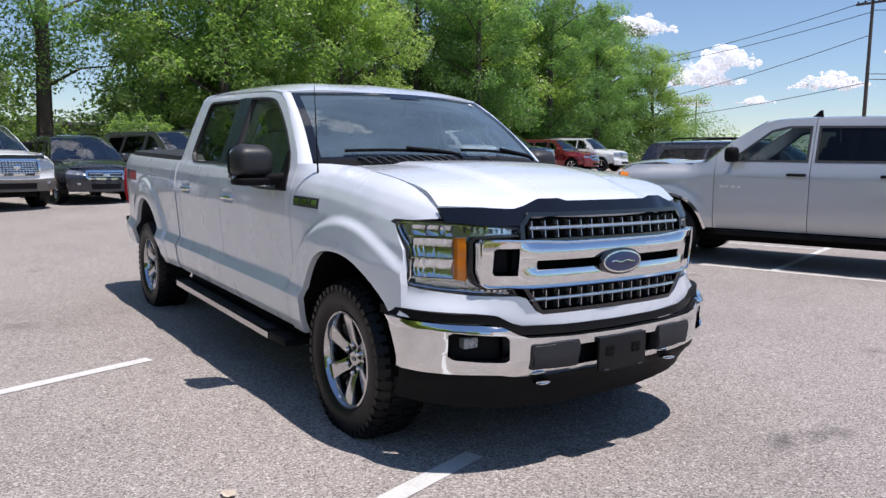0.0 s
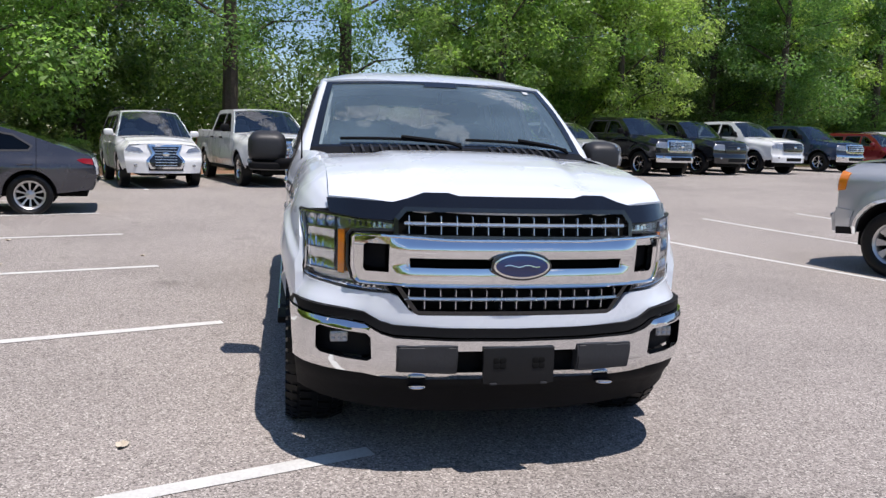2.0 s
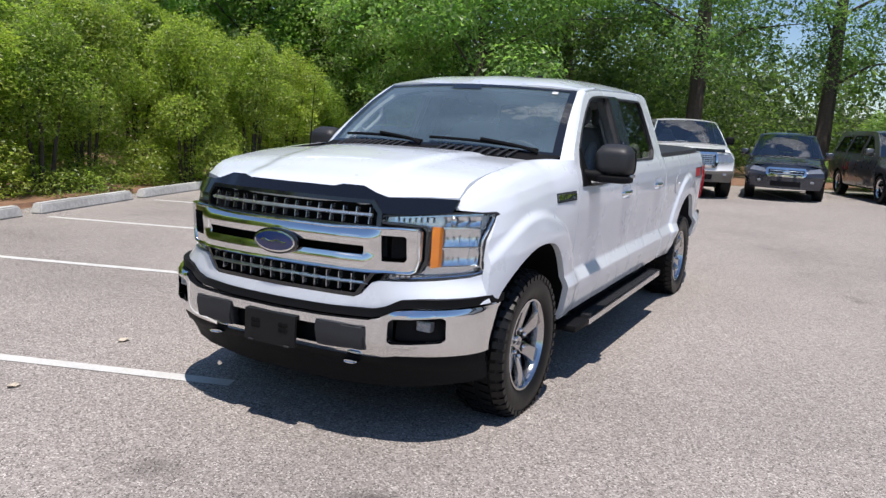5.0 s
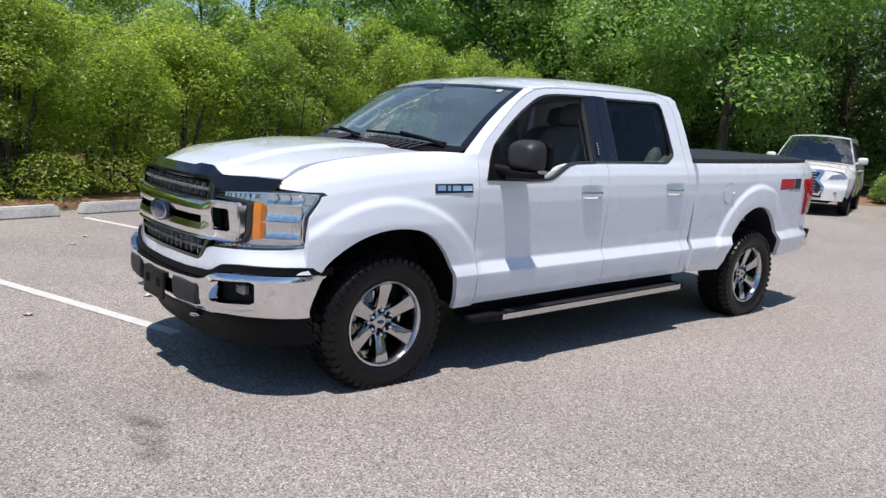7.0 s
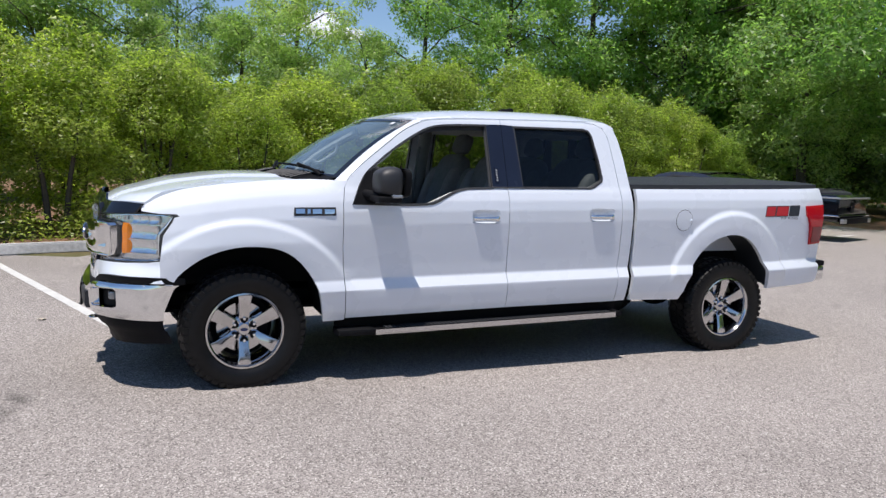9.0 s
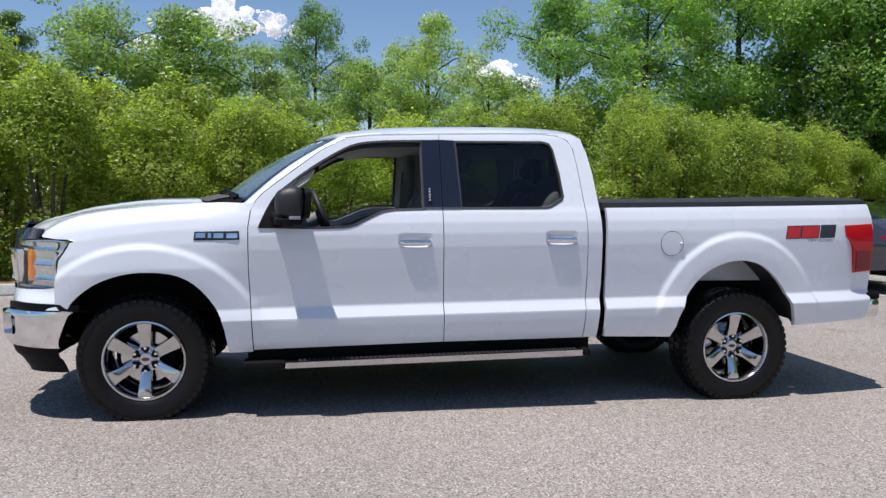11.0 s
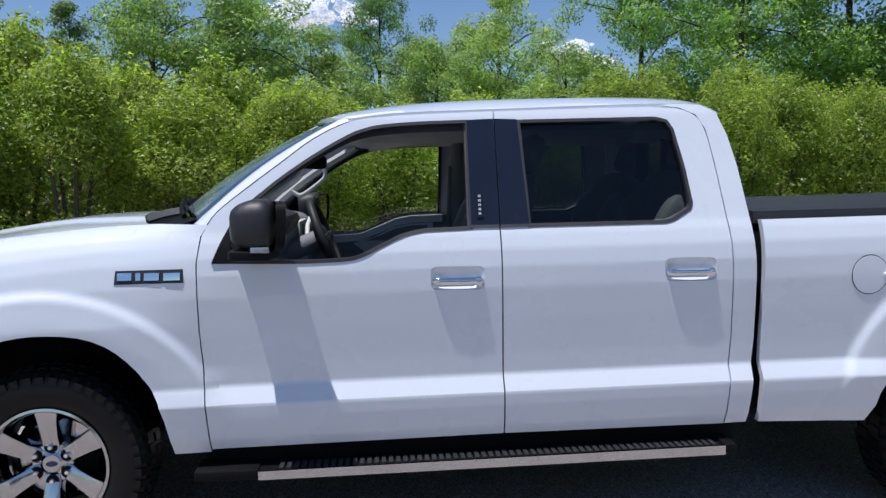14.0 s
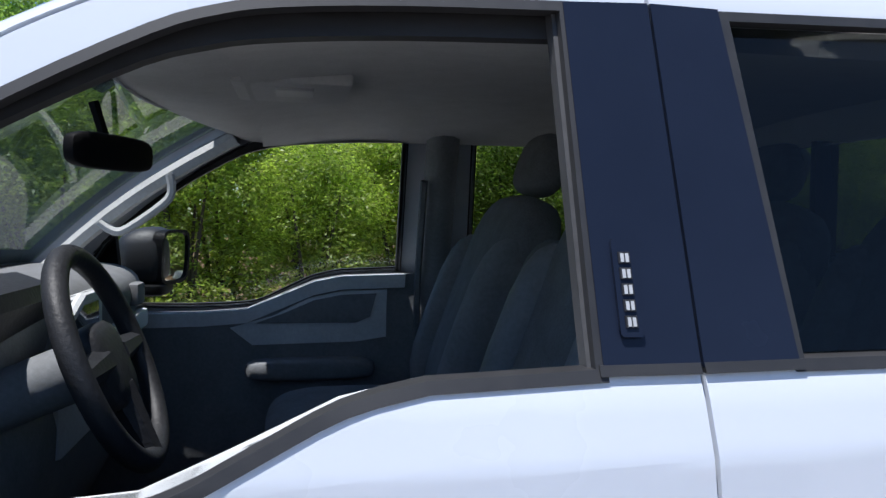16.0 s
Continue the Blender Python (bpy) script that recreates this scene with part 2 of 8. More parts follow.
def prism(bm, pts, place, depth, bevel=0.0, mat=0):
    """A flat outline turned into a slab: place(u, v, w) gives each point, w from 0 to depth."""
    n = len(pts)
    a = [bm.verts.new(place(u, v, 0)) for u, v in pts]
    b = [bm.verts.new(place(u, v, depth)) for u, v in pts]
    faces = [bm.faces.new(a[::-1]), bm.faces.new(b)]
    faces += [bm.faces.new((a[i], a[(i + 1) % n], b[(i + 1) % n], b[i])) for i in range(n)]
    for f in faces:
        f.material_index = mat
    bmesh.ops.recalc_face_normals(bm, faces=faces)
    if bevel:
        edges = [e for e in faces[1].edges]
        bmesh.ops.bevel(bm, geom=edges, offset=bevel, segments=2, profile=0.6, affect="EDGES", material=mat)


def lathe(bm, profile, seg=48, centre=(0, 0, 0), mat=0, closed=True):
    """Turns a profile of (radius, y) round the y axis."""
    rings = []
    for i in range(seg):
        a = 2 * math.pi * i / seg
        rings.append([bm.verts.new((centre[0] + r * math.sin(a), centre[1] + y, centre[2] + r * math.cos(a))) for r, y in profile])
    n = len(profile)
    faces = []
    for i in range(seg):
        p, q = rings[i], rings[(i + 1) % seg]
        for k in range(n if closed else n - 1):
            faces.append(bm.faces.new((p[k], p[(k + 1) % n], q[(k + 1) % n], q[k])))
    for f in faces:
        f.material_index = mat
    bmesh.ops.recalc_face_normals(bm, faces=faces)
    return rings


def tube(bm, path, radius, seg=8, mat=0, cap=True):
    """A round bar along a path; radius may be a list."""
    pts = [Vector(p) for p in path]
    rad = radius if isinstance(radius, (list, tuple)) else [radius] * len(pts)
    rings, side = [], None
    for i, p in enumerate(pts):
        way = (pts[min(i + 1, len(pts) - 1)] - pts[max(i - 1, 0)]).normalized()
        if side is None:
            side = way.orthogonal().normalized()
        side = (side - way * side.dot(way)).normalized()
        up = way.cross(side)
        rings.append([bm.verts.new(p + rad[i] * (math.cos(2 * math.pi * k / seg) * side + math.sin(2 * math.pi * k / seg) * up)) for k in range(seg)])
    faces = [bm.faces.new((a[k], a[(k + 1) % seg], b[(k + 1) % seg], b[k])) for a, b in zip(rings, rings[1:]) for k in range(seg)]
    if cap:
        faces += [bm.faces.new(rings[0][::-1]), bm.faces.new(rings[-1])]
    for f in faces:
        f.material_index = mat
    return rings


def blob(bm, centre, size, power=2.6, seg=14, mat=0, m=None):
    """A rounded block between a ball and a box."""
    def s(v):
        return math.copysign(abs(v) ** (2 / power), v)
    rings = []
    for i in range(1, seg):
        b = -math.pi / 2 + math.pi * i / seg
        rings.append([Vector((s(math.cos(b)) * s(math.cos(a)), s(math.cos(b)) * s(math.sin(a)), s(math.sin(b)))) for a in (2 * math.pi * k / (2 * seg) for k in range(2 * seg))])
    def at(v):
        p = Vector((v.x * size[0] / 2, v.y * size[1] / 2, v.z * size[2] / 2))
        p = (m @ p) if m is not None else p
        return p + Vector(centre)
    vs = [[bm.verts.new(at(v)) for v in r] for r in rings]
    lo, hi = bm.verts.new(at(Vector((0, 0, -1)))), bm.verts.new(at(Vector((0, 0, 1))))
    n = 2 * seg
    faces = [bm.faces.new((a[k], a[(k + 1) % n], b[(k + 1) % n], b[k])) for a, b in zip(vs, vs[1:]) for k in range(n)]
    faces += [bm.faces.new((lo, vs[0][(k + 1) % n], vs[0][k])) for k in range(n)] + [bm.faces.new((hi, vs[-1][k], vs[-1][(k + 1) % n])) for k in range(n)]
    for f in faces:
        f.material_index = mat

# ---- ground, paving, lines ----
E1, E2, ORIGIN = Vector((0.322, -0.947, 0)), Vector((-0.947, -0.322, 0)), Vector((0.62, -0.58, 0))


def rise(x, y):
    """The gentle fall of the car park: level round the pickup, rising towards the far row."""
    return smooth(-x, 5.0, 19.0) * min(0.62, max(0.0, 0.17 + 0.021 * y))


def lot(p, q, z=0.0):
    """A place from the grid of the parking bays: p towards the hedge, q towards the far row."""
    v = ORIGIN + E1 * p + E2 * q
    return Vector((v.x, v.y, rise(v.x, v.y) + z))


HEAD_P, HEAD_Q = math.degrees(math.atan2(E1.y, E1.x)), math.degrees(math.atan2(E2.y, E2.x))


def asphalt_material():
    m = material("worn_asphalt", (0.2, 0.19, 0.18), 0.85, spec=0.35)
    n, l, b = nodes_of(m)
    tc = n.new("ShaderNodeTexCoord")
    grain = n.new("ShaderNodeTexVoronoi")
    grain.inputs["Scale"].default_value = 125.0
    l.new(tc.outputs["Object"], grain.inputs["Vector"])
    tone = ramp(m, grain.outputs["Color"], [(0.08, (0.098, 0.087, 0.079)), (0.38, (0.274, 0.243, 0.222)), (0.74, (0.392, 0.350, 0.320)), (0.97, (0.67, 0.62, 0.57))])
    fine = noise_node(m, 160.0, 2)
    tone2 = mixed(m, tone.outputs[0], ramp(m, fine.outputs["Fac"], [(0.35, grey(0.62)), (0.65, grey(1.25))]).outputs[0], 0.55, "MULTIPLY")
    wide = noise_node(m, 0.35, 6, 0.6)
    patches = ramp(m, wide.outputs["Fac"], [(0.3, grey(0.80)), (0.5, grey(1.0)), (0.72, grey(1.12))])
    tone3 = mixed(m, tone2, patches.outputs[0], 1.0, "MULTIPLY")
    spots = noise_node(m, 1.7, 3, 0.5)
    stain = ramp(m, spots.outputs["Fac"], [(0.67, grey(1.0)), (0.76, grey(0.66))])
    tone4 = mixed(m, tone3, stain.outputs[0], 1.0, "MULTIPLY")
    # old oil spots
    warp = noise_node(m, 9.0, 3)
    for x, y, size, depth in ((1.60, -0.09, 0.13, 0.45), (1.32, 0.76, 0.11, 0.5), (1.36, 1.02, 0.10, 0.4), (1.28, 0.88, 0.09, 0.45), (1.38, 1.17, 0.12, 0.55), (-3.55, -2.1, 0.16, 0.4), (1.75, 2.9, 0.20, 0.5), (0.6, 3.1, 0.12, 0.35), (2.2, -0.4, 0.10, 0.35)):
        gap = n.new("ShaderNodeVectorMath")
        gap.operation = "DISTANCE"
        gap.inputs[1].default_value = (x, y, 0)
        l.new(tc.outputs["Object"], gap.inputs[0])
        rough_edge = n.new("ShaderNodeMath")
        rough_edge.operation = "MULTIPLY_ADD"
        rough_edge.inputs[1].default_value = size * 1.6
        l.new(warp.outputs["Fac"], rough_edge.inputs[0])
        l.new(gap.outputs["Value"], rough_edge.inputs[2])
        spot = n.new("ShaderNodeMapRange")
        spot.inputs["From Min"].default_value, spot.inputs["From Max"].default_value = size * 0.6, size * 2.0
        spot.inputs["To Min"].default_value, spot.inputs["To Max"].default_value = 1.0 - depth, 1.0
        l.new(rough_edge.outputs[0], spot.inputs["Value"])
        tone4 = mixed(m, tone4, spot.outputs[0], 1.0, "MULTIPLY")
    l.new(tone4, b.inputs["Base Color"])
    bumped(m, grain.outputs["Distance"], 0.5, 0.004)
    return m


def soil_material():
    m = material("leaf_litter", (0.2, 0.12, 0.07), 0.95, spec=0.2)
    n, l, b = nodes_of(m)
    fine, mid, wide = noise_node(m, 35.0, 5, 0.7), noise_node(m, 4.0, 4), noise_node(m, 0.12, 3)
    litter = ramp(m, fine.outputs["Fac"], [(0.3, (0.075, 0.045, 0.03)), (0.5, (0.22, 0.13, 0.08)), (0.7, (0.36, 0.24, 0.15))])
    grass = ramp(m, mid.outputs["Fac"], [(0.35, (0.05, 0.08, 0.02)), (0.7, (0.13, 0.15, 0.05))])
    where = ramp(m, wide.outputs["Fac"], [(0.50, grey(0.0)), (0.62, grey(0.85))])
    l.new(mixed(m, litter.outputs[0], grass.outputs[0], where.outputs[0]), b.inputs["Base Color"])
    bumped(m, fine.outputs["Fac"], 0.8, 0.03)
    return m


ASPHALT, SOIL = asphalt_material(), soil_material()
LINE = varied("worn_line_paint", (0.60, 0.59, 0.56), 0.75, 0.16, 60.0, bump=0.2)
CONCRETE = varied("rough_concrete", (0.47, 0.46, 0.44), 0.9, 0.30, 22.0, bump=0.5)

bm = bmesh.new()
ticks_p = [-140, -100, -70, -50] + [-40 + 1.5 * k for k in range(31)] + [5.9]
ticks_q = [-160, -110, -75, -50, -35, -25, -18] + [-13 + 1.25 * k for k in range(28)] + [21.6]
grid = [[bm.verts.new(lot(p, q)) for q in ticks_q] for p in ticks_p]
for a, b in zip(grid, grid[1:]):
    for k in range(len(ticks_q) - 1):
        bm.faces.new((a[k], b[k], b[k + 1], a[k + 1]))
bmesh.ops.recalc_face_normals(bm, faces=bm.faces[:])
if sum(f.normal.z for f in bm.faces) < 0:
    bmesh.ops.reverse_faces(bm, faces=bm.faces[:])
road = link_mesh("pavement_car_park", bm, ASPHALT)
tagged(road, "worn grey asphalt car park with coarse aggregate", "pavement", kind="structure")

bm = bmesh.new()
rings = []
for r in [0.5, 12, 18, 24, 30, 36, 45, 60, 90, 150, 300, 700, 1500]:
    ring = []
    for k in range(48):
        x, y = -6 + r * math.cos(math.tau * k / 48), r * math.sin(math.tau * k / 48)
        v = Vector((x, y, 0)) - ORIGIN
        p, q = v.dot(E1), v.dot(E2)
        out = smooth(max(p - 5.2, q - 20.8), 0.0, 2.0)
        ring.append(bm.verts.new((x, y, rise(x, y) - 0.12 + 0.16 * out)))
    rings.append(ring)
for a, b in zip(rings, rings[1:]):
    for k in range(48):
        bm.faces.new((a[k], b[k], b[(k + 1) % 48], a[(k + 1) % 48]))
bm.faces.new(rings[0])
bmesh.ops.recalc_face_normals(bm, faces=bm.faces[:])
if sum(f.normal.z * f.calc_area() for f in bm.faces) < 0:
    bmesh.ops.reverse_faces(bm, faces=bm.faces[:])
ground = link_mesh("ground", bm, SOIL)
tagged(ground, "brown leaf litter and rough grass beyond the paving", "ground", kind="structure")

# planting beds of mulch, raised a little over the ground
MULCH = varied("pine_straw_mulch", (0.23, 0.125, 0.075), 0.95, 0.45, 45.0, bump=0.9)


def bed(p0, p1, q0, q1):
    b = bmesh.new()
    nu, nv = 30, 14
    vs = []
    for i in range(nu + 1):
        row = []
        for k in range(nv + 1):
            p, q = p0 + (p1 - p0) * i / nu, q0 + (q1 - q0) * k / nv
            edge = min(i, nu - i, k, nv - k)
            row.append(b.verts.new(lot(p, q, (-0.13 if edge == 0 else 0.05) + 0.05 * noise.noise((p * 1.5, q * 1.5, 0)))))
        vs.append(row)
    for a, c in zip(vs, vs[1:]):
        for k in range(nv):
            b.faces.new((a[k], a[k + 1], c[k + 1], c[k]))
    bmesh.ops.recalc_face_normals(b, faces=b.faces[:])
    if sum(f.normal.z for f in b.faces) < 0:
        bmesh.ops.reverse_faces(b, faces=b.faces[:])
    return tagged(link_mesh("ground_bed", b, MULCH), "bed of reddish pine-straw mulch at the edge of the asphalt", "mulch bed", kind="structure")


bed(5.95, 9.5, -22, 12)
bed(-12, 14, 21.7, 27.5)


def bay_line(p0, q0, p1, q1, width=0.10):
    a, b = Vector((p0, q0)), Vector((p1, q1))
    way = (b - a).normalized()
    side = Vector((-way.y, way.x)) * width / 2
    bm = bmesh.new()
    steps = max(2, int((b - a).length / 0.25))
    rows = []
    for k in range(steps + 1):
        c = a + (b - a) * k / steps
        wob = 1 + 0.10 * noise.noise((c.x * 3, c.y * 3, 5.0))
        rows.append([bm.verts.new(lot(*(c + side * s * wob), 0.004)) for s in (-1, 1)])
    for r, s in zip(rows, rows[1:]):
        bm.faces.new((r[0], r[1], s[1], s[0]))
    bmesh.ops.recalc_face_normals(bm, faces=bm.faces[:])
    if sum(f.normal.z for f in bm.faces) < 0:
        bmesh.ops.reverse_faces(bm, faces=bm.faces[:])
    return tagged(link_mesh("pavement_line", bm, LINE), "worn white painted bay line on the asphalt", "bay line", kind="structure")


for k in range(-1, 6):
    bay_line(0.0 if k != 5 else 0.3, 2.71 * k, 5.1, 2.71 * k)
bay_line(-7.3, -1.0, -7.3, 6.9)
bay_line(-10.3, 0.5, -10.3, 7.2)
bay_line(-13.1, 0.5, -13.1, 7.2)
bay_line(-7.35, 0.5, -16.0, 0.5)
for k in range(12):
    bay_line(-30 + 2.85 * k, 15.4, -30 + 2.85 * k, 20.6)


def wheel_stop():
    bm = bmesh.new()
    box(bm, -1.2, 1.2, -0.10, 0.10, 0.0, 0.15, 0.0)
    for v in bm.verts:
        if v.co.z > 0.1:
            v.co.y *= 0.62
            v.co.x *= 0.97
    bmesh.ops.subdivide_edges(bm, edges=bm.edges[:], cuts=3, use_grid_fill=True)
    bmesh.ops.bevel(bm, geom=[e for e in bm.edges if e.calc_face_angle(0) > 0.5], offset=0.02, segments=2, affect="EDGES")
    for v in bm.verts:
        v.co += 0.007 * noise.noise_vector(v.co * 5)
        v.co.z = max(0.0, v.co.z)
    root = link_mesh("wheel_stop", bm, CONCRETE)
    return tagged(root, "weathered grey concrete wheel stop with chipped edges", "wheel stop", "wheel stops along the bays")


stop = wheel_stop()
for k in range(-3, 5):
    m = Matrix.Translation(lot(5.45, 2.71 * (k + 0.5))) @ pose(0, 0, 0, 0, 0, HEAD_Q + (k * 37 % 5 - 2) * 0.6)
    if k == -3:
        stop.matrix_basis = m
    else:
        copy_thing(stop, m)

# ---- the white pickup ----
SIDE_Y = table([(0.34, 0.900), (0.42, 0.930), (0.50, 0.962), (0.58, 0.976), (0.632, 0.981), (0.642, 0.980), (0.705, 0.945), (0.716, 0.943), (0.80, 0.949), (0.95, 0.963), (1.08, 0.973),
                (1.17, 0.971), (1.24, 0.960), (1.30, 0.938), (1.34, 0.918), (1.80, 0.755), (1.84, 0.735), (1.90, 0.70)])
FENDER_TOP = table([(-0.66, 1.355), (-0.45, 1.355), (-0.2, 1.342), (0.0, 1.322), (0.2, 1.298), (0.4, 1.267), (0.5, 1.243), (0.6, 1.212), (0.7, 1.186), (0.9, 1.125)])
SHOULDER = table([(-0.1, 0.76), (0.0, 0.79), (0.02, 0.835), (0.05, 0.875), (0.10, 0.910), (0.16, 0.935), (0.25, 0.955), (0.40, 0.965), (1.0, 0.975)])
FACE_X = table([(0.0, 0.905), (0.2, 0.900), (0.35, 0.888), (0.5, 0.862), (0.62, 0.815), (0.70, 0.755), (0.76, 0.690), (0.82, 0.620), (0.86, 0.562), (0.885, 0.508), (0.90, 0.460), (0.91, 0.420), (0.93, 0.33), (0.99, 0.15)])
BUMPER_X = table([(0.0, 0.958), (0.25, 0.950), (0.45, 0.932), (0.6, 0.905), (0.72, 0.858), (0.80, 0.798), (0.86, 0.728), (0.905, 0.652), (0.935, 0.56), (0.952, 0.44)])


def side_y(x, z):
    y = SIDE_Y(z + 0.018 * (x + 1.9))
    k = smooth(x, -0.68, -0.25)
    if k and z > 0.9:
        y = min(y, y + k * (SHOULDER(FENDER_TOP(x) - z) - y))
    a = math.hypot(x * 0.95, z - 0.36)
    b = math.hypot((x + 3.988) / 0.86, z - 0.43)
    y += (0.024 * smooth(z, 0.56, 0.70) * (1 - smooth(a, 0.695, 0.742)) + 0.010 * (1 - smooth(a, 0.58, 0.72))) * smooth(z, 0.35, 0.60)
    y += (0.024 * smooth(z, 0.56, 0.70) * (1 - smooth(b, 0.717, 0.764)) + 0.010 * (1 - smooth(b, 0.60, 0.74))) * smooth(z, 0.35, 0.62)
    if x > 0.2:
        y -= 0.55 * (x - 0.2) ** 2
    if x < -4.6:
        y -= 0.28 * (-4.6 - x) ** 2
    return y


def on_side(x, z, lift=0.0):
    return Vector((x, side_y(x, z) + lift, z))


def side_sheet(line, du, dv, holes=(), rim=None):
    """A panel of the side, its mesh laid along the sloping creases of the body."""
    def lean(pts):
        return [(x, z + 0.018 * (x + 1.9)) for x, z in pts]
    return sheet(lean(line), lambda x, v: on_side(x, v - 0.018 * (x + 1.9)), du, dv, [lean(h) for h in holes], rim, (0, 1, 0), (0.632, 0.642, 0.705, 0.716))


def face(y, z, lift=0.0):
    return Vector((FACE_X(abs(y)) - 0.22 * max(0.0, z - 0.98) ** 1.3 + lift, y, z))


def bumper_at(y, z, lift=0.0):
    roll = 0.05 * max(0.0, 1 - (z - 0.42) / 0.10) ** 2
    return Vector((BUMPER_X(abs(y)) - roll + lift, y, z))


def offset(poly, d):
    """The outline moved inwards by d (outwards if negative)."""
    area = sum(a[0] * b[1] - b[0] * a[1] for a, b in zip(poly, poly[1:] + poly[:1]))
    s = 1 if area > 0 else -1
    out = []
    for i, p in enumerate(poly):
        a, c = Vector(poly[i - 1]), Vector(poly[(i + 1) % len(poly)])
        p = Vector(p)
        n1 = Vector((-(p - a).y, (p - a).x)).normalized() * s
        n2 = Vector((-(c - p).y, (c - p).x)).normalized() * s
        n = (n1 + n2).normalized()
        out.append(tuple(p + n * d / max(0.5, n.dot(n1))))
    return out


truck = thing("pickup_truck", "white crew-cab pickup with chrome grille and dark hood deflector", "pickup truck")
RIM_IN = (0, -0.035, 0)

F_ARCH = curve([(0.455, 0.640), (0.415, 0.735), (0.281, 0.845), (0.116, 0.908), (-0.049, 0.923), (-0.215, 0.898), (-0.348, 0.809), (-0.463, 0.639), (-0.511, 0.407)], 3)
R_ARCH = curve([(-3.520, 0.530), (-3.545, 0.640), (-3.617, 0.793), (-3.750, 0.925), (-3.947, 0.989), (-4.150, 0.950), (-4.321, 0.788), (-4.415, 0.593), (-4.426, 0.535)], 3)

fender_line = [(-0.668, 1.352), (-0.45, 1.355), (-0.2, 1.342), (0.0, 1.322), (0.2, 1.298), (0.4, 1.267), (0.5, 1.245), (0.60, 1.209), (0.625, 1.192), (0.615, 1.128), (0.425, 1.110),
               (0.440, 1.07), (0.495, 0.985), (0.515, 0.83), (0.515, 0.700), (0.47, 0.675)] + F_ARCH + [(-0.658, 0.412), (-0.646, 0.64), (-0.6285, 0.92), (-0.6255, 1.2), (-0.6395, 1.305)]
fenders = both_sides("front_fender", side_sheet(fender_line, 0.0125, 0.0125, rim=RIM_IN), WHITE, truck, sharp=34)

WIN_F = [(-0.700, 1.205), (-0.735, 1.29), (-0.80, 1.402), (-0.891, 1.482), (-0.963, 1.540), (-1.099, 1.634), (-1.241, 1.716), (-1.314, 1.744), (-1.389, 1.759), (-1.541, 1.771), (-1.748, 1.778), (-1.746, 1.328), (-1.55, 1.320), (-1.46, 1.300), (-1.37, 1.258), (-1.29, 1.220), (-1.22, 1.206), (-1.05, 1.200)]
WIN_R = [(-1.975, 1.778), (-2.58, 1.790), (-2.630, 1.778), (-2.653, 1.740), (-2.684, 1.571), (-2.700, 1.420), (-2.690, 1.397), (-2.615, 1.352), (-2.58, 1.343), (-1.995, 1.335)]
WIN_F = curve(WIN_F[:11], 3) + WIN_F[11:12] + curve(WIN_F[12:], 3)
door_f = [(-0.664, 0.425), (-0.652, 0.64), (-0.634, 0.92), (-0.631, 1.2), (-0.646, 1.31), (-0.700, 1.398), (-0.828, 1.503), (-0.96, 1.604), (-1.095, 1.705), (-1.24, 1.776), (-1.39, 1.800), (-1.54, 1.810), (-1.864, 1.823),
          (-1.866, 1.30), (-1.872, 0.90), (-1.879, 0.452)]
door_r = [(-1.885, 0.452), (-1.878, 0.90), (-1.872, 1.30), (-1.870, 1.823), (-2.36, 1.838), (-2.60, 1.840), (-2.70, 1.832), (-2.765, 1.802), (-2.800, 1.740), (-2.822, 1.60), (-2.842, 1.40), (-2.850, 1.30), (-2.857, 1.15), (-2.862, 0.836), (-2.842, 0.462)]
door_f = door_f[:4] + curve(door_f[4:13], 4) + door_f[13:]
door_r = door_r[:3] + curve(door_r[3:12], 3) + door_r[12:]
CUP_W, CUP_H = 0.112, 0.050
HANDLES = ((-1.685, 1.117), (-2.675, 1.137))


def cup_line(x, z, grow=0.0):
    pts = []
    for k in range(24):
        a = math.tau * k / 24
        c, s = math.cos(a), math.sin(a)
        pts.append((x + math.copysign(abs(c) ** 0.35, c) * (CUP_W + grow), z + 0.006 + math.copysign(abs(s) ** 0.35, s) * (CUP_H + grow)))
    return pts


doors = []
for line, hole, nick in ((door_f, WIN_F, "front"), (door_r, WIN_R, "rear")):
    pair = both_sides("door", side_sheet(line, 0.05, 0.0125, [hole, cup_line(*HANDLES[len(doors)])], (0, -0.030, 0)), WHITE, truck, sharp=20)
    doors.append(pair)
    seal = sheet(offset(hole, -0.008), lambda x, z: on_side(x, z, 0.004), 0.06, 0.05, holes=[offset(hole, 0.006)], rim=(0, -0.03, 0), out=(0, 1, 0))
    other = mirrored(seal)
    part("window_seal", seal, SEAL, pair[0]), part("window_seal", other, SEAL, pair[1])

# glazing of the doors; the driver's pane is wound down
passenger_pane = mirrored(sheet(offset(WIN_F, 0.01), lambda x, z: on_side(x, z, -0.016), 0.1, 0.06, out=(0, 1, 0)))
panes = [part("pane", passenger_pane, GLASS, doors[0][1], "lightly tinted side window")]
rear_pane = sheet(offset(WIN_R, 0.01), lambda x, z: on_side(x, z, -0.016), 0.1, 0.06, out=(0, 1, 0))
other = mirrored(rear_pane)
panes += [part("pane", rear_pane, TINT, doors[1][0], "dark tinted rear side window"), part("pane", other, TINT, doors[1][1], "dark tinted rear side window")]

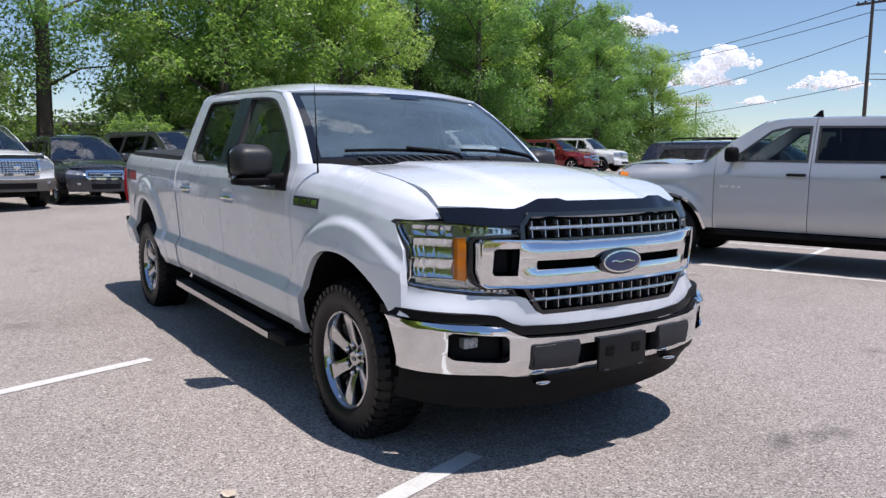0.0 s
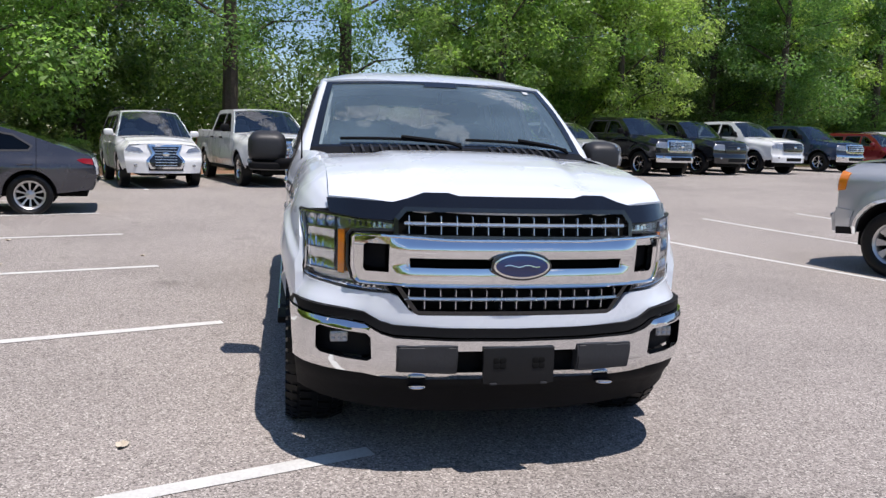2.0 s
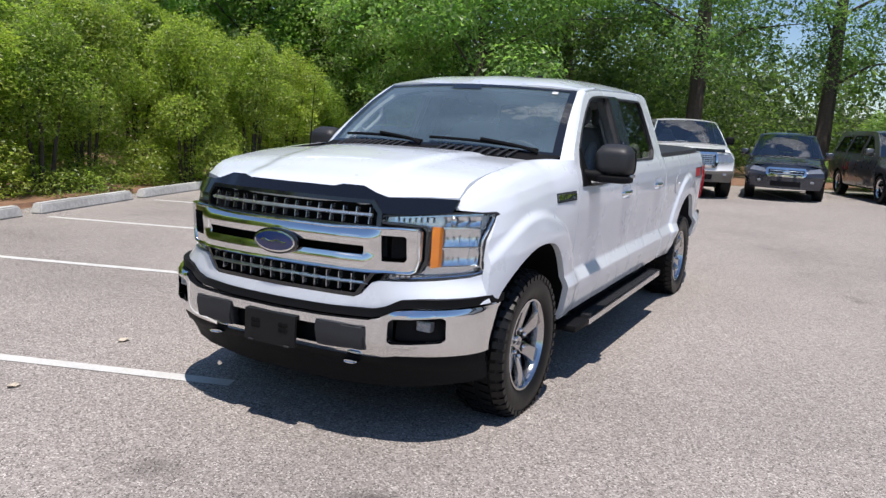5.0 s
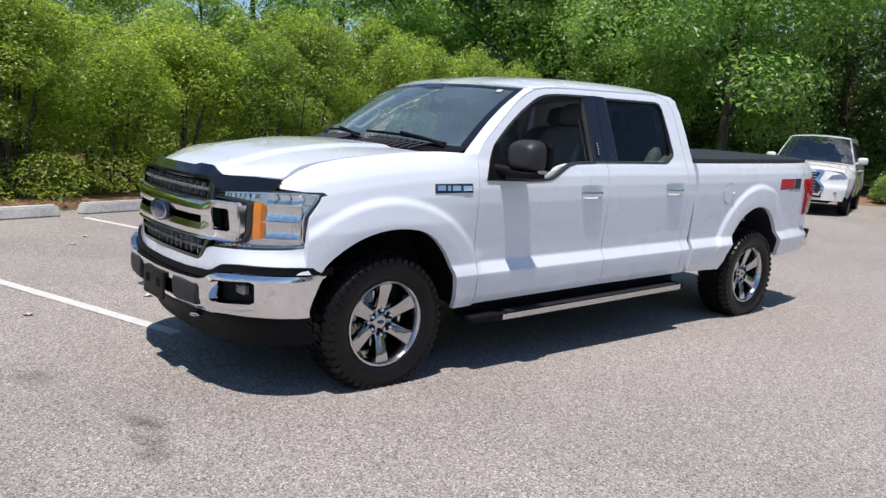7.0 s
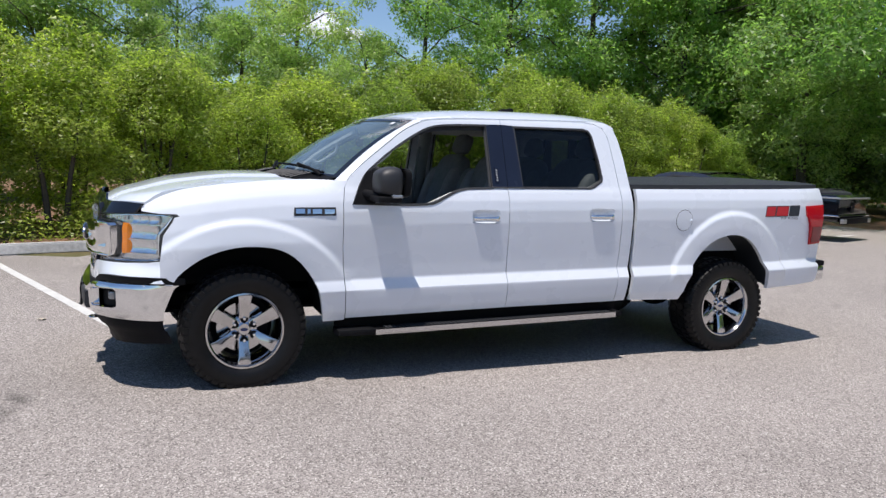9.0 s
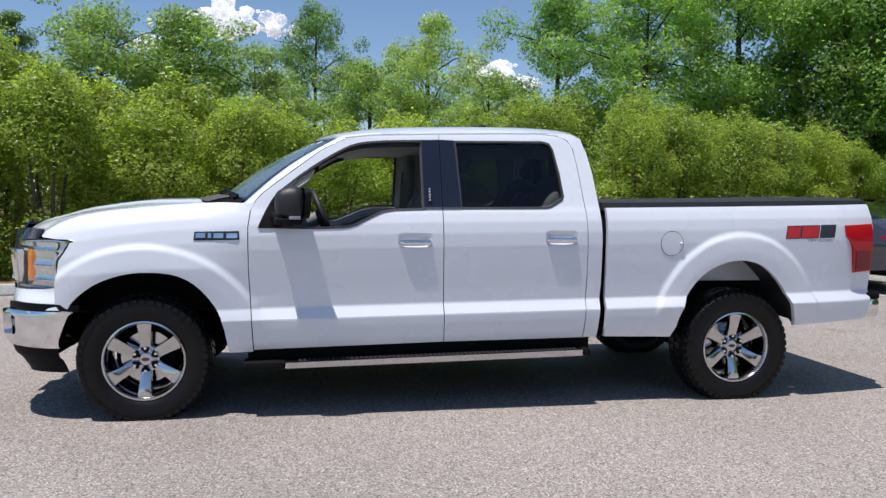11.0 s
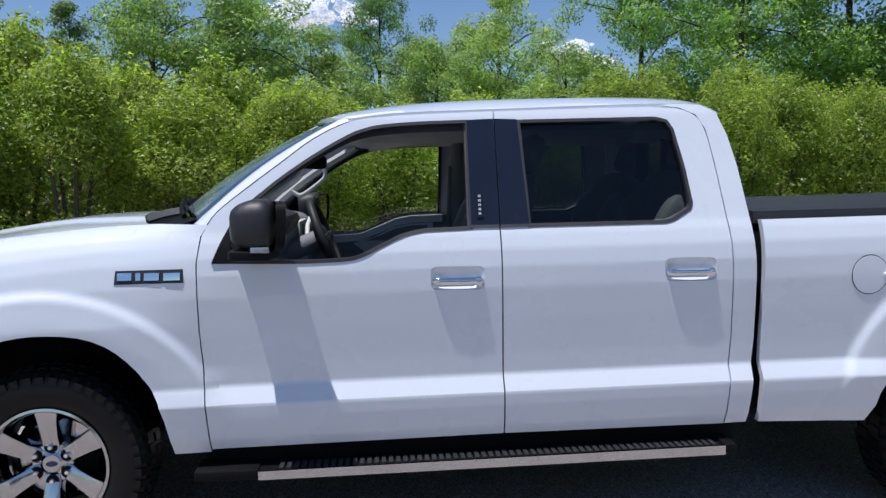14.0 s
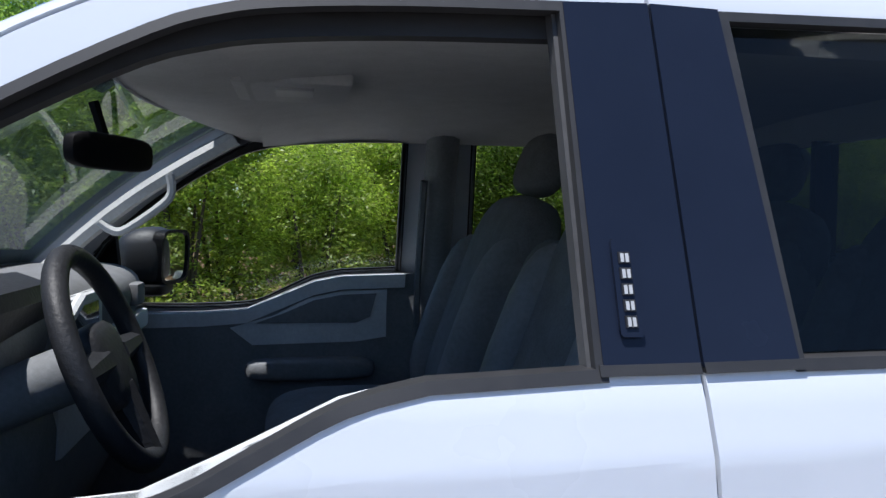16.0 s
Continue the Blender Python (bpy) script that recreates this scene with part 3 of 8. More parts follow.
# gloss pillar covers on both door frames
cover_f = [(-1.749, 1.332), (-1.747, 1.785), (-1.8648, 1.790), (-1.8668, 1.334)]
cover_r = [(-1.8708, 1.334), (-1.8692, 1.790), (-1.966, 1.788), (-1.993, 1.338)]
for k, line in enumerate((cover_f, cover_r)):
    bm = sheet(line, lambda x, z: on_side(x, z, 0.006), 0.05, 0.05, rim=(0, -0.012, 0), out=(0, 1, 0))
    other = mirrored(bm)
    part("pillar_cover", bm, PILLAR, doors[k][0], "blue-black gloss pillar cover"), part("pillar_cover", other, PILLAR, doors[k][1], "blue-black gloss pillar cover")
bm = sheet(offset([(-1.771, 1.372), (-1.771, 1.475), (-1.774, 1.480), (-1.796, 1.480), (-1.799, 1.475), (-1.801, 1.372), (-1.798, 1.368), (-1.774, 1.368)], 0.001), lambda x, z: on_side(x, z, 0.012), 0.02, 0.02, rim=(0, -0.01, 0), out=(0, 1, 0))
pad = part("keypad", bm, PILLAR, doors[0][0], "narrow black entry keypad with five pale keys")
for k in range(5):
    z = 1.462 - 0.0180 * k - 0.004
    bm = sheet([(-1.7785, z - 0.0065), (-1.7785, z + 0.0065), (-1.7925, z + 0.0065), (-1.7925, z - 0.0065)], lambda x, z: on_side(x, z, 0.0145), 0.02, 0.02, rim=(0, -0.004, 0), out=(0, 1, 0))
    key = part("key", bm, GREY_PLASTIC, pad)
    bm = bmesh.new()
    for x in (-1.7805, -1.7865):
        quad = [bm.verts.new(on_side(u, w, 0.0152)) for u, w in ((x, z - 0.005), (x, z + 0.005), (x - 0.0042, z + 0.005), (x - 0.0042, z - 0.005))]
        bm.faces.new(quad)
    part("key_mark", bm, PALE, pad)

# belt mouldings below the pillar covers
for k, line in enumerate(([(-1.744, 1.3265), (-1.744, 1.3385), (-1.8662, 1.3395), (-1.8664, 1.3275)], [(-1.8712, 1.3275), (-1.8710, 1.3395), (-1.998, 1.3415), (-1.998, 1.3300)])):
    bm = sheet(line, lambda x, z: on_side(x, z, 0.0072), 0.05, 0.02, rim=(0, -0.012, 0), out=(0, 1, 0))
    other = mirrored(bm)
    part("belt_seal", bm, SEAL, doors[k][0]), part("belt_seal", other, SEAL, doors[k][1])

# black sail at the foot of each mirror
bm = sheet([(-0.690, 1.200), (-0.735, 1.30), (-0.800, 1.415), (-0.838, 1.43), (-0.842, 1.205)], lambda x, z: on_side(x, z, 0.010), 0.04, 0.04, rim=(0, -0.04, 0), out=(0, 1, 0))
other = mirrored(bm)
part("mirror_sail", bm, BLACK, doors[0][0]), part("mirror_sail", other, BLACK, doors[0][1])


def door_mirror(door, side):
    """A tall rounded shell over a flat skirt, with the glass toed in towards the driver."""
    bm = bmesh.new()
    blob(bm, (-0.885, side * 1.09, 1.360), (0.172, 0.235, 0.200), 4.0, 16)
    for v in bm.verts:
        t = (v.co.x + 0.885) / 0.0925
        v.co.z = 1.345 + (v.co.z - 1.345) * (1 - 0.22 * smooth(t, -0.2, 1.0))
        v.co.y = side * 1.09 + (v.co.y - side * 1.09) * (1 - 0.10 * smooth(t, 0.0, 1.0)) * (1 - 0.14 * smooth(v.co.z, 1.38, 1.47))
        v.co.z = max(v.co.z, 1.268)
    shell = part("mirror", bm, MIRROR_SHELL, door, "black grained plastic door mirror")
    bm = bmesh.new()
    blob(bm, (-0.880, side * 1.085, 1.246), (0.176, 0.240, 0.046), 5.0, 10)
    part("skirt", bm, BLACK, shell)
    bm = bmesh.new()
    tube(bm, curve([(-0.785, side * 0.93, 1.268), (-0.815, side * 0.985, 1.262), (-0.86, side * 1.05, 1.258)], 4), [0.034] * 4 + [0.036] * 5, 10)
    part("arm", bm, BLACK, shell)
    turn = Matrix.Translation((-0.974, side * 1.09, 1.356)) @ pose(0, 0, 0, 0, -3, side * 16)
    bm = bmesh.new()
    pts = [(math.copysign(abs(math.cos(a)) ** 0.45, math.cos(a)) * 0.098, math.copysign(abs(math.sin(a)) ** 0.45, math.sin(a)) * 0.084) for a in (math.tau * k / 28 for k in range(28))]
    prism(bm, pts, lambda u, w, d: turn @ Vector((-d, u, w)), 0.006)
    part("mirror_glass", bm, MIRROR, shell, "silvered mirror glass")
    bm = sheet([(u * 1.13, w * 1.13) for u, w in pts], lambda u, w: turn @ Vector((-0.013, u, w)), 0.3, 0.3, holes=[pts], rim=(0.035, 0, 0), out=(-1, 0, 0))
    part("glass_frame", bm, BLACK, shell)
    bm = bmesh.new()
    box(bm, -0.955, -0.885, side * 1.198 - 0.012, side * 1.198 + 0.010, 1.258, 1.280, 0.005)
    part("marker_lamp", bm, LAMP_DIM, shell, "small pale marker lamp")


door_mirror(doors[0][0], 1), door_mirror(doors[0][1], -1)


def door_handle(door, x, z, side):
    y = side_y(x, z)
    ring = cup_line(x, z)
    def cup_at(a, b):
        u, w = (a - x) / CUP_W, (b - z - 0.006) / CUP_H
        k = (1 - smooth(abs(u), 0.55, 1.0)) * (1 - smooth(abs(w), 0.35, 1.0))
        return on_side(a, b, -0.003 - 0.034 * k)
    bm = sheet(ring, cup_at, 0.012, 0.010, out=(0, 1, 0))
    cup = part("handle_cup", bm if side > 0 else mirrored(bm), WHITE, door)
    bm = sheet(cup_line(x, z, 0.0015), lambda a, b: on_side(a, b, -0.0035), 0.05, 0.02, holes=[cup_line(x, z, -0.0015)], rim=(0, -0.01, 0), out=(0, 1, 0))
    part("cup_gap", bm if side > 0 else mirrored(bm), SEAL, cup)
    bm = bmesh.new()
    z -= 0.006
    path = [(x + 0.098, side * (y - 0.022), z), (x + 0.096, side * (y - 0.002), z), (x + 0.085, side * (y + 0.008), z), (x + 0.05, side * (y + 0.011), z), (x, side * (y + 0.012), z), (x - 0.05, side * (y + 0.011), z), (x - 0.085, side * (y + 0.009), z), (x - 0.098, side * (y - 0.002), z), (x - 0.100, side * (y - 0.022), z)]
    tube(bm, curve(path, 4), 0.0115, 12)
    for v in bm.verts:
        v.co.z = z + (v.co.z - z) * 1.35
    bar = part("handle", bm, CHROME, door, "chrome pull handle")
    bm = bmesh.new()
    blob(bm, (x - 0.085, side * (y + 0.006), z), (0.030, 0.030, 0.040), 4, 8)
    part("lock_cover", bm, CHROME, bar)


for d, (x, z) in zip(doors, HANDLES):
    door_handle(d[0], x, z, 1), door_handle(d[1], x, z, -1)

# dark inner frame of each front window, with the pane's channel at the rear
top = [p for p in WIN_F if p[1] > 1.40 and p[0] > -1.747] + [(-1.747, 1.778)]
lower_edge = []
for k, (x, z) in enumerate(top):
    d = Vector(top[min(k + 1, len(top) - 1)]) - Vector(top[max(k - 1, 0)])
    d.normalize()
    lower_edge.append((x + 0.036 * d.y, z - 0.036 * abs(d.x)))
lower_edge[-1] = (-1.747, 1.742)
bm = sheet(top + lower_edge[::-1], lambda x, z: on_side(x, z, -0.038), 0.05, 0.03, rim=(0, -0.03, 0), out=(0, 1, 0))
other = mirrored(bm)
part("inner_frame", bm, SEAL, doors[0][0]), part("inner_frame", other, SEAL, doors[0][1])
bm = sheet([(-1.746, 1.318), (-1.748, 1.774), (-1.736, 1.774), (-1.735, 1.318)], lambda x, z: on_side(x, z, -0.012), 0.05, 0.06, rim=(0, -0.025, 0), out=(0, 1, 0))
other = mirrored(bm)
part("window_channel", bm, CHANNEL, doors[0][0]), part("window_channel", other, CHANNEL, doors[0][1])

# cab corner behind the rear doors, roof rail, A-pillar
corner = [(-2.849, 0.463), (-2.868, 0.836), (-2.863, 1.15), (-2.856, 1.30), (-2.848, 1.40), (-2.828, 1.60), (-2.806, 1.742), (-2.770, 1.807), (-2.702, 1.838), (-2.62, 1.847), (-2.66, 1.856), (-2.79, 1.853), (-2.862, 1.815), (-2.898, 1.72), (-2.926, 1.58), (-2.950, 1.36), (-2.962, 1.15), (-2.966, 0.836), (-2.945, 0.466)]
both_sides("cab_corner", side_sheet(corner, 0.03, 0.0125, rim=RIM_IN), WHITE, truck, sharp=20)


def pillar_strip():
    outer = curve([(-0.648, 1.330), (-0.702, 1.406), (-0.828, 1.510), (-0.96, 1.611), (-1.095, 1.712), (-1.24, 1.783), (-1.36, 1.802), (-1.50, 1.812)], 4)
    n = len(outer)
    bm = bmesh.new()
    rows = []
    for i, (x, z) in enumerate(outer):
        t = i / 20
        a = on_side(x, z, 0.0)
        b = windshield_at(1.0, t) if t <= 1 else roof_at(x + 0.05, windshield_at(1.0, 1.0).y - 0.02 * (t - 1)) + Vector((0, 0, 0.004))
        row = [a + Vector((0, -0.03, -0.01)), a]
        for k in range(1, 5):
            s = k / 5
            row.append(a.lerp(b, s) + Vector((0.35, 0.6, 0.7)).normalized() * 0.008 * math.sin(math.pi * min(1, s * 1.05)))
        row += [b, b + Vector((-0.02, -0.01, -0.03))]
        rows.append([bm.verts.new(v) for v in row])
    for p, q in zip(rows, rows[1:]):
        for k in range(len(p) - 1):
            bm.faces.new((p[k], q[k], q[k + 1], p[k + 1]))
    bmesh.ops.recalc_face_normals(bm, faces=bm.faces[:])
    return bm


def windshield_at(s, t, lift=0.0):
    """s from -1 to 1 across, t from 0 at the cowl to 1 at the roof."""
    half = 0.842 - 0.126 * t
    bx, tx = -0.350 - 0.240 * s * s, -1.045 - 0.145 * s * s
    bz, tz = 1.366 - 0.020 * s * s, 1.806 - 0.018 * s * s
    bow = math.sin(math.pi * t) * 0.026
    return Vector((bx + (tx - bx) * t + bow * 0.6 + lift * 0.5, s * half, bz + (tz - bz) * t + bow + lift))


bm = bmesh.new()
rows = [[bm.verts.new(windshield_at(-1 + i / 12, 0.0 + k / 10, -0.004)) for i in range(25)] for k in range(11)]
for a, b in zip(rows, rows[1:]):
    for k in range(24):
        bm.faces.new((a[k], b[k], b[k + 1], a[k + 1]))
bmesh.ops.recalc_face_normals(bm, faces=bm.faces[:])
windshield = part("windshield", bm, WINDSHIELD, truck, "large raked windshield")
panes.append(windshield)
# dark band round the edge of the glass
bm = bmesh.new()
def band(s0, t0, s1, t1, s2, t2, s3, t3, n=24):
    last = None
    for i in range(n + 1):
        u = i / n
        p = windshield_at(s0 + (s1 - s0) * u, t0 + (t1 - t0) * u, 0.0015)
        q = windshield_at(s3 + (s2 - s3) * u, t3 + (t2 - t3) * u, 0.0015)
        now = bm.verts.new(p), bm.verts.new(q)
        if last:
            bm.faces.new((last[0], now[0], now[1], last[1]))
        last = now
band(-1, 0, 1, 0, 1, 0.075, -1, 0.075), band(-1, 0.955, 1, 0.955, 1, 1, -1, 1)
band(-1, 0, -1, 1, -0.945, 1, -0.945, 0), band(1, 0, 1, 1, 0.945, 1, 0.945, 0)
band(-0.16, 0.90, 0.16, 0.90, 0.13, 0.96, -0.13, 0.96, 6)
part("edge_band", bm, GLOSS_BLACK, windshield)
bm = bmesh.new()
last = None
for i in range(4):
    now = [bm.verts.new(windshield_at(0.80 + 0.05 * i / 3, t, 0.004)) for t in (0.885, 0.93)]
    if last:
        bm.faces.new((last[0], now[0], now[1], last[1]))
    last = now
part("sticker", bm, PALE, windshield, "small white sticker")

# roof
ROOF_MID = table(curve([(-2.95, 1.83), (-2.90, 1.875), (-2.82, 1.905), (-2.6, 1.924), (-2.2, 1.925), (-1.7, 1.908), (-1.4, 1.882), (-1.2, 1.846), (-1.045, 1.806)], 4))
ROOF_EDGE = table(curve([(-2.95, 1.76), (-2.87, 1.815), (-2.79, 1.852), (-2.62, 1.856), (-2.36, 1.850), (-1.87, 1.834), (-1.54, 1.822), (-1.39, 1.812), (-1.24, 1.792), (-1.18, 1.784), (-1.0, 1.70)], 4))


def roof_at(x, y):
    e = ROOF_EDGE(x)
    w = side_y(x, e) + 0.004
    k = min(1.0, abs(y) / w)
    return Vector((x, y, e + (ROOF_MID(x) - e) * (1 - k ** 3.6) + 0.004 * math.cos(y * 12) * (1 - k)))


front_edge = [tuple(windshield_at(s / 8, 1.0))[:2] for s in range(-8, 9)]
left = [(x, side_y(x, ROOF_EDGE(x)) + (0.003 if x > -2.3 else 0.0)) for x in (-1.24, -1.4, -1.6, -1.87, -2.2, -2.4, -2.6, -2.7, -2.80, -2.87)]
roof_line = front_edge + left + [(-2.90, 0.5), (-2.915, 0.0), (-2.90, -0.5)] + [(x, -y) for x, y in reversed(left)]
both_sides("a_pillar", pillar_strip(), WHITE, truck)
part("roof", sheet(roof_line, roof_at, 0.06, 0.06, rim=(0, 0, -0.042), out=(0, 0, 1)), WHITE, truck)
bm = bmesh.new()
blob(bm, (-2.30, 0.0, 1.938), (0.15, 0.04, 0.045), 2.5, 8)
for v in bm.verts:
    v.co.z += 0.02 * smooth(-v.co.x, 2.28, 2.38)
part("roof_aerial", bm, BLACK, truck, "short black roof aerial fin")

# back of the cab with its window
back = [(-0.86, 1.0), (0.86, 1.0), (0.845, 1.40), (0.74, 1.78), (0.5, 1.83), (-0.5, 1.83), (-0.74, 1.78), (-0.845, 1.40)]
hole = [(-0.62, 1.42), (0.62, 1.42), (0.57, 1.72), (-0.57, 1.72)]
def back_at(y, z):
    return Vector((-2.952 + 0.23 * max(0.0, z - 1.36), y, z))
part("cab_back", sheet(back, back_at, 0.1, 0.1, holes=[hole], rim=(0.03, 0, 0), out=(-1, 0, 0)), WHITE, truck)
bm = sheet(hole, lambda y, z: back_at(y, z) + Vector((0.012, 0, 0)), 0.2, 0.1, out=(-1, 0, 0))
panes.append(part("back_window", bm, TINT, truck))
for y in (-0.2, 0.2):
    bm = bmesh.new()
    box(bm, -2.94 + 0.05, -2.94 + 0.12, y - 0.012, y + 0.012, 1.41, 1.73)
    part("back_window_bar", bm, BLACK, truck)

# hood
def hood_at(x, y):
    k = min(1.0, abs(y) / 0.79)
    e = FENDER_TOP(x) + 0.004
    dome = 0.014 * smooth(0.50 - 0.10 * smooth(x, -0.4, 0.8) - abs(y), 0.0, 0.07)
    nose = 0.035 * smooth(x, 0.66, 0.92) ** 1.5
    edge = 0.865 - 0.27 * k ** 2.3
    nose += 0.034 * k * k * (1 - smooth(edge - x, 0.0, 0.13)) ** 2
    return Vector((x, y, e + 0.036 * (1 - k ** 2.2) + dome - nose - 0.020 * (1 - smooth(x, -0.30, 0.10))))


hood_line = [(0.865 - 0.27 * (abs(y) / 0.79) ** 2.3, y) for y in [-0.785 + 1.57 * i / 24 for i in range(25)]]
hood_line += [(x, 0.785) for x in (0.4, 0.2, 0.0, -0.2, -0.40)] + [(-0.215 - 0.20 * (y / 0.78) ** 2, y) for y in (0.76, 0.6, 0.4, 0.2, 0.0, -0.2, -0.4, -0.6, -0.76)] + [(x, -0.785) for x in (-0.40, -0.2, 0.0, 0.2, 0.4)]
part("hood", sheet(hood_line, hood_at, 0.045, 0.035, rim=(0, 0, -0.03), out=(0, 0, 1)), WHITE, truck)

# cowl below the windshield, wipers
bm = bmesh.new()
last = None
for i in range(33):
    s = -1 + i / 16
    a = windshield_at(s, 0.045, 0.004)
    y = a.y * 1.0
    f = Vector((-0.205 - 0.20 * (y / 0.78) ** 2, y, FENDER_TOP(-0.3) - 0.006 + 0.026 * (1 - abs(s) ** 2)))
    row = [bm.verts.new(v) for v in (f + Vector((0.02, 0, -0.04)), f + Vector((-0.008, 0, -0.012)), f.lerp(a, 0.5) + Vector((0, 0, -0.012)), a)]
    if last:
        for k in range(3):
            bm.faces.new((last[k], row[k], row[k + 1], last[k + 1]))
    last = row
cowl = part("cowl", bm, BLACK, truck, "black vented cowl panel")
for k in range(24):
    y = -0.6 + 1.2 * k / 23
    if abs(y - 0.05) < 0.10:
        continue
    bm = bmesh.new()
    a = windshield_at(y / 0.83, 0.045, 0.012)
    f = Vector((-0.225 - 0.20 * (y / 0.78) ** 2, y, FENDER_TOP(-0.3) - 0.004 + 0.026 * (1 - (y / 0.83) ** 2)))
    tube(bm, [f, f.lerp(a, 0.5) + Vector((0, 0, 0.004)), a], 0.008, 5)
    part("vent_rib", bm, GREY_PLASTIC, cowl)
for s0, s1, t1 in ((-0.80, 0.02, 0.075), (0.06, 0.86, 0.075)):
    bm = bmesh.new()
    pts = [windshield_at(s0 + (s1 - s0) * i / 10, 0.105 - 0.050 * (i / 10) + 0.018 * math.sin(math.pi * i / 10), 0.02) for i in range(11)]
    tube(bm, pts, 0.009, 6)
    pts = [windshield_at(s1, 0.02, 0.02), windshield_at(s1 - 0.10, 0.045, 0.035), windshield_at((s0 + s1) / 2, 0.100, 0.034)]
    tube(bm, curve(pts, 4), 0.011, 6)
    part("wiper", bm, BLACK, truck, "black windshield wiper")
bm = bmesh.new()
tube(bm, [(-0.425, -0.885, 1.265), (-0.432, -0.888, 1.33), (-0.468, -0.888, 1.775)], [0.011, 0.005, 0.0018], 6)
part("whip_aerial", bm, BLACK, truck, "thin black whip aerial")

# hood deflector
def deflect(y, z):
    p = face(y, 1.14)
    return Vector((p.x + 0.014 - 0.58 * (z - 1.12) + 0.012 * smooth(0.42 - abs(y), 0, 0.1), y, z))


top = [(-0.795, 1.176), (-0.70, 1.181), (-0.53, 1.177), (-0.47, 1.193), (-0.40, 1.219), (-0.30, 1.221), (-0.255, 1.209), (-0.10, 1.209)]
low = [(-0.10, 1.150), (-0.44, 1.146), (-0.49, 1.130), (-0.535, 1.104), (-0.66, 1.105), (-0.785, 1.118)]
line = top + [(-y, z) for y, z in reversed(top)] + [(-y, z) for y, z in reversed(low)] + low
part("hood_deflector", sheet(line, deflect, 0.03, 0.03, rim=(-0.012, 0, -0.004), out=(1, 0, 0)), SMOKE, truck, "dark smoked hood deflector")

# front: fascia, grille, lamps
fascia = [(-0.908, 0.830), (-0.86, 0.812), (-0.75, 0.80), (-0.535, 0.795), (-0.505, 0.785), (-0.46, 0.728), (-0.42, 0.708), (0.42, 0.708), (0.46, 0.728), (0.505, 0.785), (0.535, 0.795), (0.75, 0.80), (0.86, 0.812), (0.908, 0.830),
          (0.935, 0.689), (0.65, 0.681), (0.585, 0.645), (0.5, 0.626), (-0.5, 0.626), (-0.585, 0.645), (-0.65, 0.681), (-0.935, 0.689)]
def fascia_at(y, z):
    p = face(y, z)
    low = smooth(0.815 - z, 0.0, 0.13)
    return Vector((p.x + 0.022 + low * max(0.0, BUMPER_X(abs(y)) - 0.045 - p.x - 0.022), y, z))
part("front_fascia", sheet(fascia, fascia_at, 0.03, 0.025, rim=(-0.03, 0, 0), out=(1, 0, 0)), WHITE, truck)

bm = sheet([(-0.66, 0.66), (0.66, 0.66), (0.66, 1.08), (0.53, 1.16), (-0.53, 1.16), (-0.66, 1.08)], lambda y, z: face(y, z, -0.085), 0.06, 0.08, out=(1, 0, 0))
part("grille_backing", bm, DARK, truck)

NOSTRIL = [(0.547, 0.888), (0.640, 0.888), (0.650, 0.90), (0.650, 0.998), (0.640, 1.008), (0.547, 1.008)]
SLOT = [(0.04, 0.912), (0.462, 0.912), (0.466, 0.953), (0.04, 0.953)]
surround = [(-0.685, 0.845), (-0.665, 0.832), (0.665, 0.832), (0.685, 0.845), (0.70, 0.90), (0.70, 1.03), (0.685, 1.046), (0.60, 1.050), (0.3, 1.036), (-0.3, 1.036), (-0.60, 1.050), (-0.685, 1.046), (-0.70, 1.03), (-0.70, 0.90)]
def chrome_at(y, z):
    c = 0.030 * math.cos(max(-1.0, min(1.0, (z - (0.988 if z > 0.933 else 0.872)) / 0.062)) * (1.5 if z > 0.988 else 1.1))
    side = smooth(abs(y), 0.47, 0.56)
    return face(y, z, 0.012 + c * (1 - side) + (0.022 + 0.11 * (z - 0.94)) * side)
bm = sheet(surround, chrome_at, 0.03, 0.0125, holes=[NOSTRIL, [(-y, z) for y, z in NOSTRIL][::-1], SLOT, [(-y, z) for y, z in SLOT][::-1]], rim=(-0.05, 0, 0), out=(1, 0, 0))
grille = part("grille", bm, CHROME, truck, "chrome two-bar grille")
for outline, bars, mid in (([(-0.480, 1.148), (0.480, 1.148), (0.515, 1.105), (0.515, 1.042), (-0.515, 1.042), (-0.515, 1.105)], (1.146, 1.040), 1.092), ([(-0.51, 0.838), (0.51, 0.838), (0.425, 0.722), (-0.425, 0.722)], (0.836, 0.724), 0.778)):
    z1, z0 = bars
    inner = offset(outline, 0.005)
    bm = sheet(offset(outline, -0.014), lambda y, z: face(y, z, 0.020), 0.06, 0.03, holes=[inner], rim=(-0.06, 0, 0), out=(1, 0, 0))
    frame_part = part("mesh_frame", bm, GLOSS_BLACK, grille)
    half = max(abs(p[0]) for p in outline)
    bm = bmesh.new()
    tube(bm, [face(y, mid, 0.012) for y in np.linspace(-half + 0.03, half - 0.03, 17)], 0.0085, 6)
    part("chrome_bar", bm, BRIGHT_BAR, grille)
    for k in range(15):
        y = -half + 0.05 + (2 * half - 0.10) * k / 14
        bm = bmesh.new()
        rings = [[bm.verts.new(face(y + dy, z, lift)) for dy, lift in ((-0.0022, 0.007), (0.0022, 0.007), (0.0022, -0.022), (-0.0022, -0.022))] for z in (z0 + 0.010, z1 - 0.022)]
        for c in range(4):
            bm.faces.new((rings[0][c], rings[0][(c + 1) % 4], rings[1][(c + 1) % 4], rings[1][c]))
        part("mesh_upright", bm, UPRIGHT, grille)
